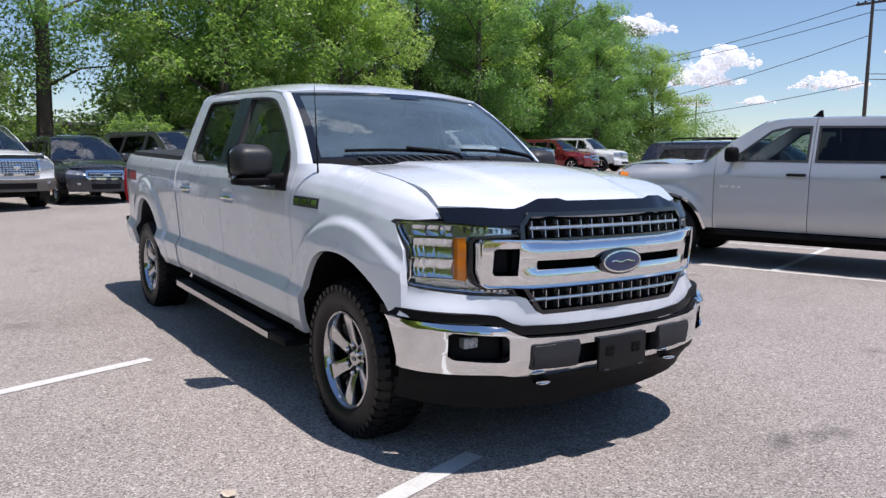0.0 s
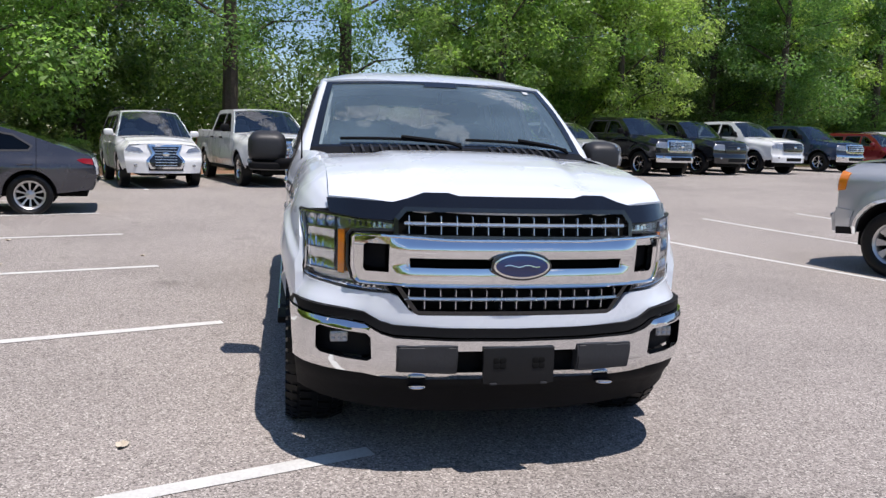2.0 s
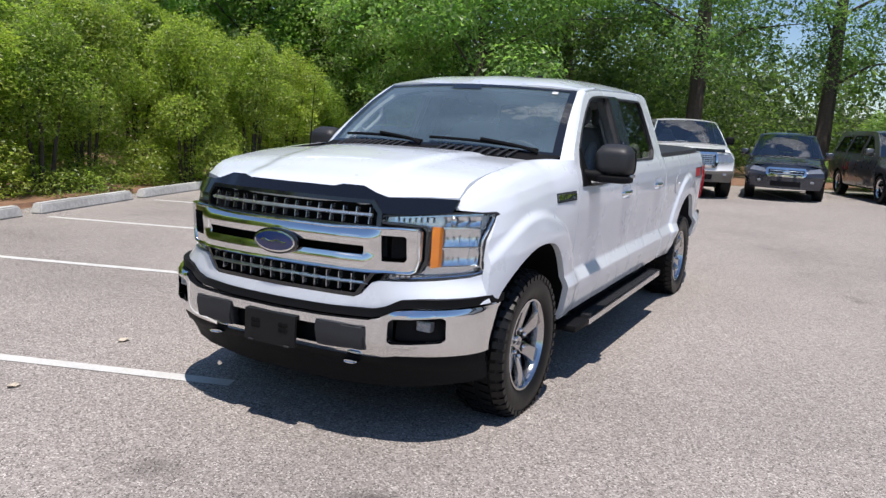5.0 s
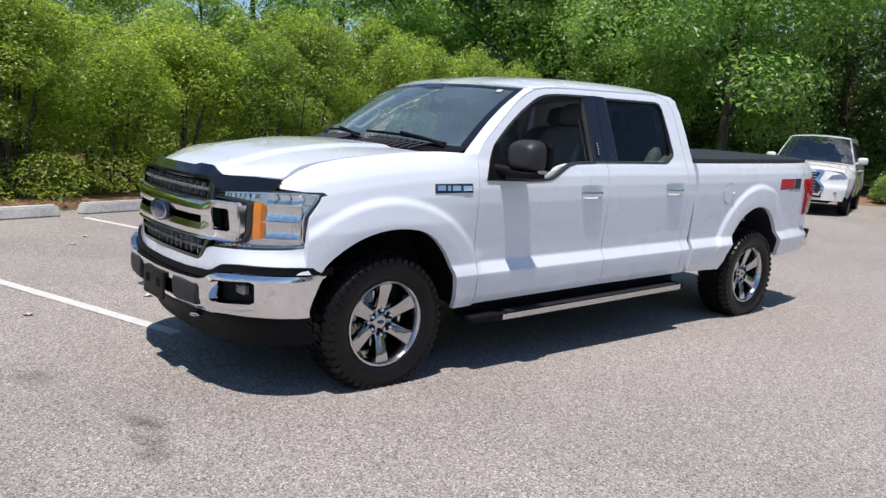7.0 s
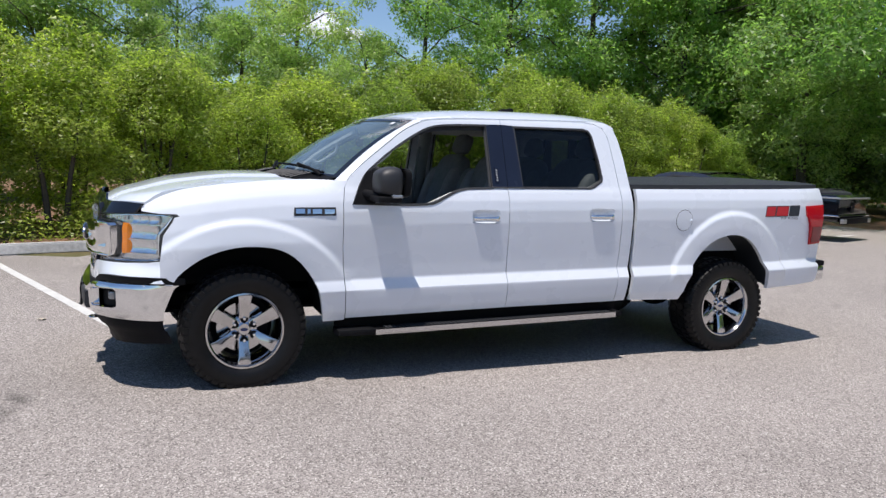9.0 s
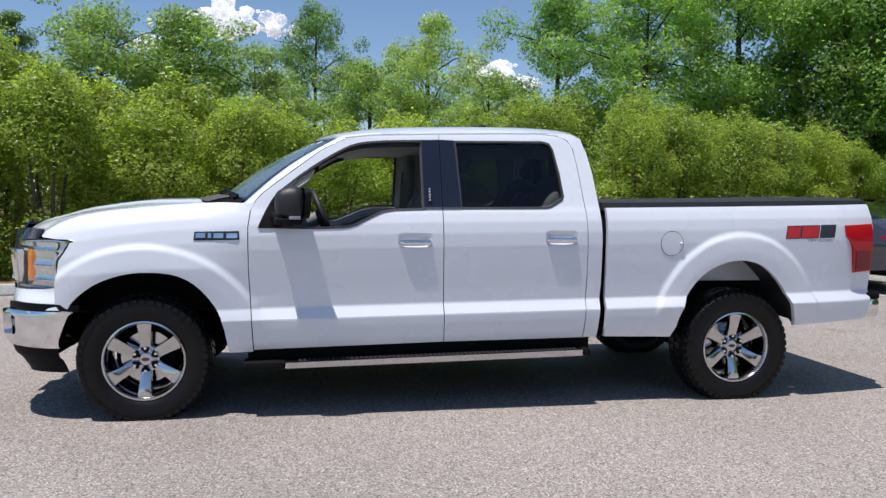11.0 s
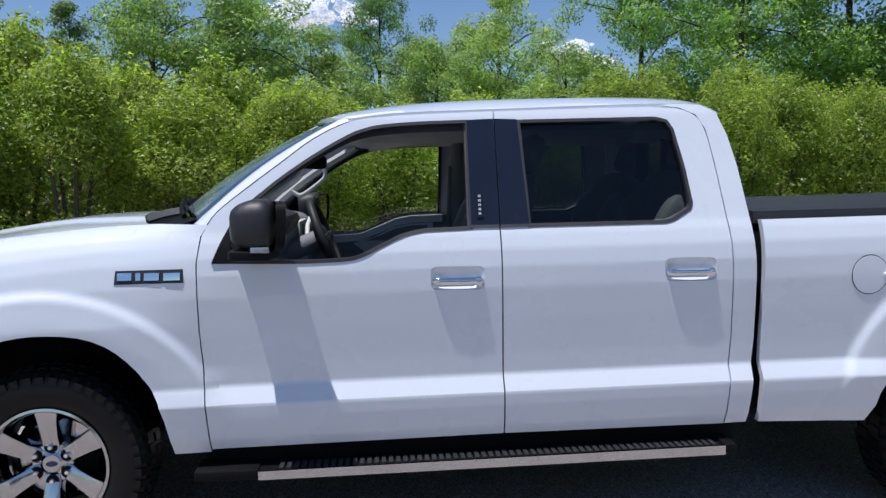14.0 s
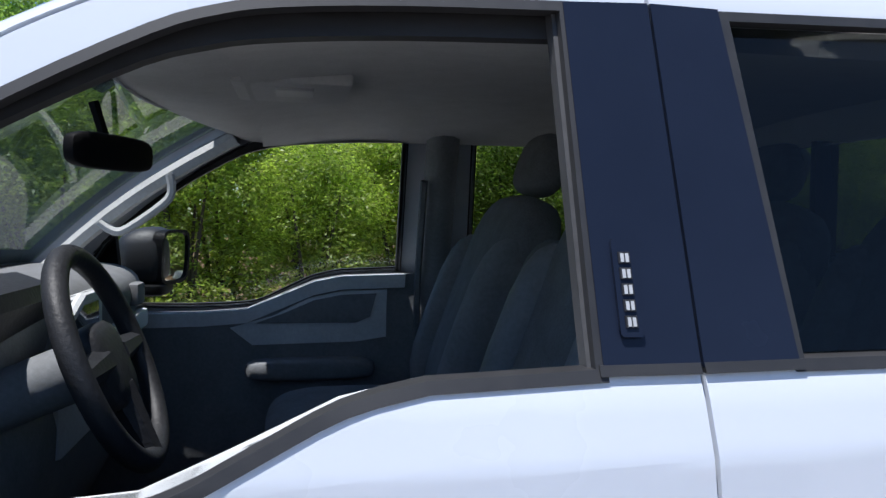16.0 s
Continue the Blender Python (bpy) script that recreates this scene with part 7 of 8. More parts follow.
ROW = [
    ("suv", "white luxury SUV with a spindle grille, parked on asphalt", "car", -1.95, 16.6, PEARL, dict(kind="suv", wb=2.79, fo=0.92, ro=1.17, W=0.942, H=1.85, belt=1.17, hood=1.17, nose=1.02, cowl=-0.42, ws_top=-1.12, bp=-1.52, cp=-2.45, r=0.39, sill=0.40, style="spindle", grille=(0.48, 0.6, 1.0), mirror_mat=PEARL, alloy=RIM_CHROME)),
    ("pickup_truck", "white pickup with bronze bumper and honeycomb chrome grille", "pickup truck", -4.75, 16.2, PEARL, dict(wb=3.55, fo=0.97, ro=1.25, W=1.01, H=1.94, belt=1.31, hood=1.28, nose=1.14, r=0.40, sill=0.46, style="mesh", grille=(0.50, 0.78, 1.10), lower=BRONZE, deflector=True)),
    ("station_wagon", "dark grey wagon with roof rails, parked on asphalt", "car", -7.10, 16.4, CHARCOAL, dict(kind="suv", wb=2.74, fo=0.95, ro=1.10, W=0.92, H=1.66, belt=1.02, hood=1.02, nose=0.86, cowl=-0.42, ws_top=-1.15, bp=-1.52, cp=-2.45, r=0.345, sill=0.34, style="thin", grille=(0.40, 0.60, 0.78), mirror_mat=CHARCOAL)),
    ("minivan", "grey minivan with swept headlamps, parked on asphalt", "car", -10.2, 16.2, MID_GREY, dict(kind="van", wb=3.03, fo=1.0, ro=1.07, W=0.99, H=1.79, belt=1.12, hood=1.10, nose=0.88, cowl=-0.30, ws_top=-1.15, bp=-1.60, cp=-2.75, r=0.345, sill=0.34, style="thin", grille=(0.42, 0.66, 0.80), mirror_mat=MID_GREY)),
    ("suv", "large dark grey SUV with a three-bar chrome grille", "car", -12.75, 16.6, CHARCOAL, dict(kind="suv", wb=2.95, fo=0.98, ro=1.25, W=1.02, H=1.89, belt=1.25, hood=1.24, nose=1.10, cowl=-0.48, ws_top=-1.15, bp=-1.62, cp=-2.60, r=0.395, sill=0.42, style="bars", grille=(0.56, 0.78, 1.06))),
    ("pickup_truck", "silver mid-size pickup with a chrome grille, parked on asphalt", "pickup truck", -15.5, 16.8, SILVER, dict(wb=3.26, fo=0.93, ro=1.2, W=0.94, H=1.79, belt=1.22, hood=1.20, nose=1.07, bp=-1.62, cp=-2.50, bed=1.26, r=0.385, sill=0.45, style="bars", grille=(0.50, 0.76, 1.02))),
    ("pickup_truck", "tall black heavy pickup with a big chrome grille", "pickup truck", -18.6, 16.6, BLACK_PAINT, dict(wb=4.06, fo=0.97, ro=1.3, W=1.015, H=2.03, belt=1.40, hood=1.38, nose=1.22, bp=-1.80, cp=-2.80, bed=1.45, r=0.42, sill=0.52, style="mesh", grille=(0.58, 0.84, 1.20), lower=CHROME)),
    ("pickup_truck", "black pickup with a dark grille, parked on asphalt", "pickup truck", -21.4, 16.6, BLACK_PAINT, dict(wb=3.68, W=1.01, H=1.95, belt=1.31, hood=1.30, nose=1.15, r=0.405, sill=0.46, style="dark", grille=(0.54, 0.80, 1.12))),
    ("pickup_truck", "white heavy pickup with a black grille and chrome bumper", "pickup truck", -24.2, 16.4, PEARL, dict(wb=3.80, fo=1.0, W=1.02, H=1.97, belt=1.34, hood=1.33, nose=1.18, r=0.41, sill=0.48, style="dark", grille=(0.52, 0.86, 1.14), lower=PEARL)),
    ("pickup_truck", "navy blue pickup with a chrome grille, parked on asphalt", "pickup truck", -28.7, 16.8, NAVY, dict(wb=3.64, fo=0.98, W=1.01, H=1.88, belt=1.28, hood=1.27, nose=1.13, r=0.40, sill=0.45, style="bars", grille=(0.56, 0.78, 1.10), lower=CHROME)),
    ("suv", "red crossover parked on asphalt", "car", -34.0, 17.0, DEEP_RED, dict(kind="suv", wb=2.70, fo=0.92, ro=1.0, W=0.92, H=1.72, belt=1.10, hood=1.08, nose=0.92, cowl=-0.42, ws_top=-1.12, bp=-1.50, cp=-2.40, r=0.36, sill=0.36, style="thin", grille=(0.40, 0.66, 0.88), mirror_mat=DEEP_RED)),
    ("suv", "large white SUV parked at the end of the row", "car", -38.8, 17.6, PEARL, dict(kind="suv", wb=3.07, fo=0.98, ro=1.2, W=1.01, H=1.92, belt=1.26, hood=1.24, nose=1.10, cowl=-0.48, ws_top=-1.15, bp=-1.62, cp=-2.65, r=0.395, sill=0.42, style="bars", grille=(0.52, 0.78, 1.06), mirror_mat=PEARL)),
]
for name, label, cat, p, q, coat_, spec in ROW:
    vehicle(name, label, cat, in_row(p, q, -13 if name == "station_wagon" else 0), coat_, **spec)
vehicle("suv", "dark grey SUV with roof rails, parked beyond the silver pickup", "car", in_row(-14.7, 1.15), CHARCOAL, "suv", wb=2.95, fo=0.95, ro=1.1, W=0.98, H=1.80, belt=1.16, hood=1.15, nose=1.0, cowl=-0.45, ws_top=-1.15, bp=-1.58, cp=-2.55, r=0.38, sill=0.40, style="bars", grille=(0.5, 0.74, 0.98))


def trailer(m):
    """A low black utility trailer with a netted load, tail lamps and a bright rear bar."""
    root = thing("utility_trailer", "low black utility trailer with a bright rear bar, on the asphalt", "trailer")
    bm = bmesh.new()
    prism(bm, [(-1.35, 0.46), (1.25, 0.46), (1.33, 0.56), (1.33, 0.98), (1.22, 1.06), (-1.30, 1.06), (-1.38, 0.98), (-1.38, 0.52)], lambda u, w, d: Vector((u, -0.80 + d, w)), 1.6, 0.03)
    part("body", bm, BLACK_PAINT, root)
    bm = bmesh.new()
    blob(bm, (-0.05, 0, 1.06), (2.4, 1.42, 0.20), 3.4, 14)
    for v in bm.verts:
        v.co.z += 0.025 * noise.noise(v.co * 4)
    part("load_cover", bm, VINYL, root, "dark ribbed load cover")
    for x in (-0.9, -0.45, 0.0, 0.45, 0.9):
        bm = bmesh.new()
        tube(bm, [(x, -0.80, 1.04), (x, -0.6, 1.155), (x, 0.0, 1.18), (x, 0.6, 1.155), (x, 0.80, 1.04)], 0.012, 6)
        part("strap", bm, GREY_PLASTIC, root)
    for z, y0 in ((0.60, 0.84), (0.99, 0.82)):
        for x0, x1, ya, yb in ((-1.40, 1.35, y0, y0), (-1.40, 1.35, -y0, -y0), (-1.42, -1.42, -y0, y0)):
            bm = bmesh.new()
            tube(bm, [(x0, ya, z), (x1, yb, z)], 0.020, 8)
            part("side_rail", bm, CHROME if z < 0.8 else SATIN, root)
    bm = bmesh.new()
    box(bm, -1.50, -1.40, -0.78, 0.78, 0.42, 0.56, 0.02)
    part("rear_bar", bm, BLACK, root)
    for side in (-1, 1):
        bm = bmesh.new()
        box(bm, -1.505, -1.43, side * 0.70 - 0.09, side * 0.70 + 0.09, 0.44, 0.54, 0.012)
        part("bar_end", bm, SATIN, root)
        bm = bmesh.new()
        tube(bm, [(0.45, side * 0.86, 0.64), (0.30, side * 0.88, 0.72), (0.0, side * 0.88, 0.74), (-0.30, side * 0.88, 0.72), (-0.45, side * 0.86, 0.64)], 0.05, 8)
        part("mudguard", bm, BLACK, root)
        wheel = road_wheel(root, 0.32, 0.19, 0.20, 6, SATIN, 1.0)
        wheel.matrix_basis = pose(0, side * 0.86, 0.312) @ (Matrix() if side > 0 else pose(0, 0, 0, 0, 0, 180))
    bm = bmesh.new()
    tube(bm, [(1.3, 0, 0.50), (2.3, 0, 0.46)], 0.04, 8)
    tube(bm, [(2.2, 0, 0.48), (2.2, 0, 0.0)], 0.025, 8)
    part("drawbar", bm, BLACK, root)
    root.matrix_basis = m
    return root


trailer(Matrix.Translation((-14.15, -7.75, rise(-14.15, -7.75))) @ pose(0, 0, 0, 0, 0, HEAD_P))
for p in panes:
    p.visible_shadow = False

# ---- plants ----
def leaf_material(name, dark, mid, light, gloss=0.40):
    m = material(name, mid, gloss, spec=0.55)
    n, l, b = nodes_of(m)
    geo, info = n.new("ShaderNodeNewGeometry"), n.new("ShaderNodeObjectInfo")
    tone = ramp(m, geo.outputs["Random Per Island"], [(0.0, dark), (0.5, mid), (1.0, light)])
    big = noise_node(m, 0.9, 2)
    wash = mixed(m, tone.outputs[0], ramp(m, big.outputs["Fac"], [(0.3, grey(0.7)), (0.7, grey(1.3))]).outputs[0], 0.8, "MULTIPLY")
    each = ramp(m, info.outputs["Random"], [(0.0, (0.80, 0.85, 0.8)), (1.0, (1.2, 1.12, 1.0))])
    col = mixed(m, wash, each.outputs[0], 1.0, "MULTIPLY")
    l.new(col, b.inputs["Base Color"])
    tr, mx = n.new("ShaderNodeBsdfTranslucent"), n.new("ShaderNodeMixShader")
    warm = mixed(m, col, (1.62, 1.92, 0.95), 1.0, "MULTIPLY")
    l.new(warm, tr.inputs[0])
    mx.inputs[0].default_value = 0.56
    l.new(b.outputs[0], mx.inputs[1])
    l.new(tr.outputs[0], mx.inputs[2])
    l.new(mx.outputs[0], n["Material Output"].inputs[0])
    return m


HEDGE_LEAF = leaf_material("hedge_leaf", (0.130, 0.175, 0.040), (0.250, 0.308, 0.070), (0.43, 0.48, 0.130))
OAK_LEAF = leaf_material("broad_leaf", (0.082, 0.152, 0.062), (0.148, 0.245, 0.095), (0.225, 0.330, 0.140))
LIGHT_LEAF = leaf_material("light_leaf", (0.155, 0.225, 0.085), (0.25, 0.335, 0.125), (0.35, 0.425, 0.18))
PALE_LEAF = leaf_material("pale_leaf", (0.155, 0.245, 0.085), (0.245, 0.36, 0.125), (0.34, 0.455, 0.175))
# leaf for the deep wood, darkened so its colour carries the canopy's shade
SHADE_TONED_LEAF = leaf_material("shade_toned_leaf", (0.055, 0.090, 0.036), (0.100, 0.152, 0.057), (0.165, 0.225, 0.09))
PINE_LEAF = leaf_material("pine_needles", (0.075, 0.125, 0.060), (0.13, 0.20, 0.09), (0.19, 0.27, 0.12))
BARK = varied("grey_brown_bark", (0.080, 0.064, 0.051), 0.95, 0.4, 14.0, bump=0.9)
rng = np.random.default_rng(7)


def leaf_cards(lumps, per, size, droop=0.25, squash=0.8, depth=0.55, folded=True):
    """Leaf blades, folded along the middle or plain, over a set of lumps (x, y, z, radius); returns vertices and faces."""
    lumps = np.array(lumps, float)
    idx = np.repeat(np.arange(len(lumps)), np.maximum(8, (per * (lumps[:, 3] / lumps[:, 3].mean()) ** 2).astype(int)))
    n = len(idx)
    d = rng.normal(size=(n, 3))
    d /= np.linalg.norm(d, axis=1)[:, None]
    rad = lumps[idx, 3] * (depth + (1.08 - depth) * rng.random(n) ** 0.5)
    c = lumps[idx, :3] + d * rad[:, None] * np.array([1, 1, squash])
    nrm = d * 0.7 + rng.normal(size=(n, 3)) * 0.55 + np.array([0, 0, 0.75])
    nrm /= np.linalg.norm(nrm, axis=1)[:, None]
    way = np.cross(nrm, rng.normal(size=(n, 3)))
    way[:, 2] -= droop
    way -= nrm * (way * nrm).sum(1)[:, None]
    way /= np.linalg.norm(way, axis=1)[:, None]
    side = np.cross(nrm, way)
    s = size * (0.6 + 0.8 * rng.random(n))[:, None]
    fold = nrm * s * 0.10
    if not folded:
        v = np.stack([c - way * s * 0.5 + side * s * 0.28, c + way * s * 0.5, c - way * s * 0.5 - side * s * 0.28], 1).reshape(-1, 3)
        return v, np.arange(n * 3).reshape(-1, 3)
    v = np.stack([c - way * s * 0.5, c + side * s * 0.28 + fold, c + way * s * 0.5, c - side * s * 0.28 + fold], 1).reshape(-1, 3)
    k = np.arange(n) * 4
    f = np.concatenate([np.stack([k, k + 1, k + 2], 1), np.stack([k, k + 2, k + 3], 1)])
    return v, f


def cards_mesh(name, v, f, mat):
    me = bpy.data.meshes.new(name)
    me.from_pydata(v.tolist(), [], f.tolist())
    me.materials.append(mat)
    return me


def crown_part(name, v, f, mat, parent):
    ob = new(name, cards_mesh(name, v, f, mat))
    ob.parent = parent
    return ob


def shrub(name, label, w, d, h, leaves, size, mat, lumps=26, group="", base=0.15, m=None):
    root = thing(name, label, "shrub", group, m)
    pts = []
    for k in range(lumps):
        a, u = rng.random() * math.tau, rng.random() ** 0.5
        z = base * h + (1 - base) * h * rng.random() ** 0.85
        t = z / h
        width = (1.02 - 0.48 * t) * (1 if t < 0.85 else 0.8)
        rr = (0.16 + 0.12 * rng.random()) * min(w, h) * 0.5 + 0.16
        pts.append((math.cos(a) * u * max(0.05, w / 2 * width - rr * 0.5), math.sin(a) * u * max(0.05, d / 2 * width - rr * 0.5), min(z, h - rr * 0.8), rr))
    v, f = leaf_cards(pts, leaves / lumps, size, folded=False)
    shoots = [(p[0], p[1], p[2] + p[3] * 0.9, 0.10 + 0.10 * rng.random()) for p in pts if p[2] > 0.55 * h]
    if shoots:
        v2, f2 = leaf_cards(shoots, leaves / lumps * 0.10, size, squash=1.6, folded=False)
        f = np.concatenate([f, f2 + len(v)])
        v = np.concatenate([v, v2])
    crown_part("foliage", v, f, mat, root)
    for k in range(4):
        bm = bmesh.new()
        a = k * 1.7 + 0.4
        tube(bm, [(0.12 * math.cos(a), 0.12 * math.sin(a), -0.1), (0.22 * math.cos(a), 0.2 * math.sin(a), h * 0.3), (0.5 * math.cos(a) * w / 3, 0.5 * math.sin(a) * d / 3, h * 0.75)], [0.05, 0.035, 0.012], 6)
        part("stem", bm, BARK, root)
    return root


def tree(name, label, h, spread, leaves, size, mat, clear=0.28, lumps=34, lean=0.0, pine=False, group="trees round the car park", trunk_r=None):
    root = thing(name, label, "tree", group)
    r0 = trunk_r or 0.016 * h + 0.04
    bm = bmesh.new()
    top = [(lean * h * t * t, 0.15 * math.sin(3 * t + lean * 9), h * t * 0.92 - (0.15 if t == 0 else 0)) for t in (0, 0.04, 0.15, 0.3, 0.5, 0.7, 0.88, 1.0)]
    tube(bm, top, [r0 * 1.5, r0 * 1.12, r0, r0 * 0.9, r0 * 0.7, r0 * 0.45, r0 * 0.22, r0 * 0.08], 9)
    part("trunk", bm, BARK, root)
    pts = []
    limbs = 11
    for k in range(limbs):
        t = clear + (0.88 - clear) * (k + 0.5) / limbs
        a = k * 2.4 + rng.random()
        shape = math.sin(math.pi * (0.18 + 0.74 * (t - clear) / (1 - clear))) if not pine else 1.0 - 0.75 * (t - clear) / (1 - clear)
        reach = spread / 2 * (0.55 + 0.45 * shape) * (0.8 + 0.35 * rng.random())
        s = np.array([lean * h * t * t, 0.0, h * t * 0.92])
        e = s + np.array([math.cos(a) * reach, math.sin(a) * reach, (0.30 if not pine else 0.05) * reach + 0.2])
        mid = (s + e) / 2 + np.array([0, 0, 0.12 * reach])
        bm = bmesh.new()
        tube(bm, [tuple(s), tuple(mid), tuple(e)], [r0 * 0.30 * (1 - t * 0.5), r0 * 0.15, 0.01], 6)
        part("limb", bm, BARK, root)
        for u in (0.35, 0.60, 0.82, 1.02):
            q = s + (e - s) * u + rng.normal(size=3) * 0.20 * reach
            pts.append((*q, spread * (0.080 + 0.055 * rng.random()) * (1.0 if not pine else 0.7)))
    while len(pts) < lumps + 36:
        t = rng.random()
        a = rng.random() * math.tau
        rr = spread / 2 * math.sin(math.pi * (0.2 + 0.75 * t)) * (0.3 + 0.65 * rng.random())
        pts.append((lean * h * t + rr * math.cos(a), rr * math.sin(a), h * (clear + (1 - clear) * t * 0.96), spread * (0.075 + 0.06 * rng.random())))
    v, f = leaf_cards(pts, leaves / len(pts), size, squash=0.62, depth=0.25, folded=False)
    crown_part("crown", v, f, mat, root)
    return root


# the tall hedge along the bays
kinds = [shrub("hedge_shrub", "dense evergreen hedge shrub with glossy yellow-green leaves", 3.0, 2.6, 3.6, *fine, HEDGE_LEAF, 34, "hedge along the bays", 0.05) for fine in ((27000, 0.058), (27000, 0.058), (10500, 0.090), (10500, 0.090))]
HEDGE_H = table([(-20, 4.9), (-6, 4.9), (-1, 4.5), (1.2, 3.95), (4, 3.5), (6, 3.2), (8, 3.55), (10, 4.1), (14, 4.3), (17.4, 4.2), (20, 3.5), (23, 2.8)])
spots = []
q = -5.0
while q < 22:
    bulge = 0.9 * smooth(q, 8.5, 11.0)
    spots.append((7.35 - bulge + 0.35 * math.sin(q * 2.1), q, 0))
    spots.append((8.95 + 0.3 * math.sin(q * 1.3), q + 0.8, 1))
    q += 1.62
for i, (p, q, back) in enumerate(spots):
    h = HEDGE_H(q) * (0.90 + 0.16 * noise.noise((q * 0.9, p, 1.0))) * (0.90 if not back else 1.02)
    m = Matrix.Translation(lot(p, q, -0.02)) @ pose(0, 0, 0, 0, 0, (i * 137) % 360) @ Matrix.Diagonal((0.95 + 0.1 * (i % 3), 0.95 + 0.1 * (i % 2), 1, 1))
    k = i % 2 + 2 * back if i > 3 else (0, 2, 1, 3)[i]
    if i < 4:
        kinds[k].matrix_basis = m @ Matrix.Diagonal((1, 1, h / 3.6, 1))
    else:
        ob = copy_thing(kinds[(i // 2) % 2 + 2 * back], Matrix())
        ob.matrix_basis = m @ Matrix.Diagonal((1, 1, h / 3.6, 1))

# trees
broad = [tree("broadleaf_tree", "tall broadleaf tree in full summer leaf", 14.0, 8.5, 30000, 0.165, OAK_LEAF, 0.13, 84, 0.02 * k - 0.02) for k in range(3)]
light = [tree("broadleaf_tree", "light green broadleaf tree in full leaf", 9.0, 6.5, 30000, 0.130, LIGHT_LEAF, 0.14, 66, 0.03 * k - 0.03) for k in range(3)]
pines = [tree("pine_tree", "dark pine with a bare lower trunk", 15.0, 6.0, 20000, 0.145, PINE_LEAF, 0.45, 40, 0.0, True)]
sparse = [tree("broadleaf_tree", "thin-crowned tall tree with sky between its limbs", 15.0, 8.0, 15000, 0.145, OAK_LEAF, 0.22, 48, 0.01)]
wispy = [tree("broadleaf_tree", "feathery pale green tree with light showing through its crown", 13.0, 9.0, 36000, 0.165, PALE_LEAF, 0.10, 90, 0.02 * k - 0.01) for k in range(2)]
shade_tree = [tree("broadleaf_tree", "big pale green tree with a bare trunk by the mulch", 9.5, 11.0, 34000, 0.16, PALE_LEAF, 0.24, 70, 0.02, trunk_r=0.19)]
back_row = [tree("broadleaf_tree", "tall broadleaf tree deep in the wood", 14.5, 9.0, 15000, 0.235, SHADE_TONED_LEAF, 0.10, 60, 0.01 * k) for k in range(2)]
used = set()


def clearing(x, y, w):
    """Whether a place lies in one of the two gaps of the wood, the first of them twice as wide."""
    for (ex, ey), az, k in (((3.435, -2.677), 171.7, 2.0), ((3.888, -1.439), 179.4, 1.0)):
        dx, dy = x - ex, y - ey
        if abs(-dx * math.sin(radians(az)) + dy * math.cos(radians(az))) < w * k:
            return True
    return False


def plant(kinds_, i, x, y, scale, z=None):
    k = kinds_[i % len(kinds_)]
    m = Matrix.Translation((x, y, rise(x, y) if z is None else z)) @ pose(0, 0, 0, 0, 0, (i * 97 + 31) % 360) @ Matrix.Scale(scale, 4)
    if k.name in used:
        ob = copy_thing(k, Matrix())
    else:
        ob = k
        used.add(k.name)
    ob.matrix_basis = m
    return ob


def polar(x0, y0, az, d):
    return x0 + d * math.cos(radians(az)), y0 + d * math.sin(radians(az))


# behind the hedge, as seen over the bed of the pickup
for i, (az, d, s, wide, kinds_) in enumerate(((-63, 23, 0.44, 1.1, pines), (-68, 24, 0.46, 1.0, pines), (-73, 20, 0.74, 1.0, light), (-79, 20, 0.76, 1.0, light), (-84.5, 19, 0.62, 1.0, light), (-89.7, 26, 0.63, 0.68, broad), (-94.5, 23, 0.70, 1.0, light), (-99, 26, 0.92, 0.9, light), (-104, 22, 0.62, 1.0, light),
                                                 (-109.5, 27, 0.72, 0.95, wispy), (-116.5, 27, 0.78, 1.0, wispy), (-123, 28, 0.85, 1.0, wispy), (-127, 30, 1.0, 1.0, wispy), (-132, 30, 0.95, 1.0, wispy), (-137, 35, 1.05, 1.0, wispy), (-56, 22, 0.9, 1.0, light))):
    x, y = polar(-1.4, 2.9, az, d)
    ob = plant(kinds_, i, x, y, s)
    ob.matrix_basis = ob.matrix_basis @ Matrix.Diagonal((wide, wide, 1, 1))
# the big tree by the mulch bed, and the wood behind the far row
plant(shade_tree, 0, -21.4, -9.9, 1.0)
plant(light, 2, -20.2, -12.9, 0.85)
i = 1
v = lot(-10.9, 26.8)
plant(sparse, 0, v.x, v.y, 1.0)
v = lot(-6.2, 26.5)
plant(sparse, 3, v.x, v.y, 1.05)
for q in (25.5, 30.5):
    p = 12.0
    while p > -66:
        v = lot(p + 1.3 * math.sin(i * 5.1), q + 1.4 * math.sin(i * 3.3))
        if not (q < 26 and -9 < p < -4) and not (q < 31 and abs(p + 7.0) < 1.2):
            near = (Vector((v.x, v.y)) - Vector((-21.4, -9.9))).length
            if q > 26:
                if not clearing(v.x, v.y, 1.6):
                    plant(back_row, i, v.x, v.y, 0.95 + 0.2 * noise.noise((i * 1.7, 0.3, 0)))
            elif near > 6.5 and not clearing(v.x, v.y, 1.9):
                kinds_ = wispy if p > 1 and i % 3 else light if i % 5 in (2, 4) and p < -3 else pines if i % 7 == 3 else broad
                plant(kinds_, i, v.x, v.y, (0.95 + 0.28 * noise.noise((i * 1.7, 0.3, 0))) * (1.35 if kinds_ is light else 1.0))
        p -= 4.6
        i += 1

# low growth and far wood as masses of leaves
def mass(name, label, spots_, per, size, mat, squash=0.8):
    v, f = leaf_cards(spots_, per, size, squash=squash, depth=0.3, folded=False)
    ob = new(name, cards_mesh(name, v, f, mat))
    return tagged(ob, label, "woodland", kind="stuff")


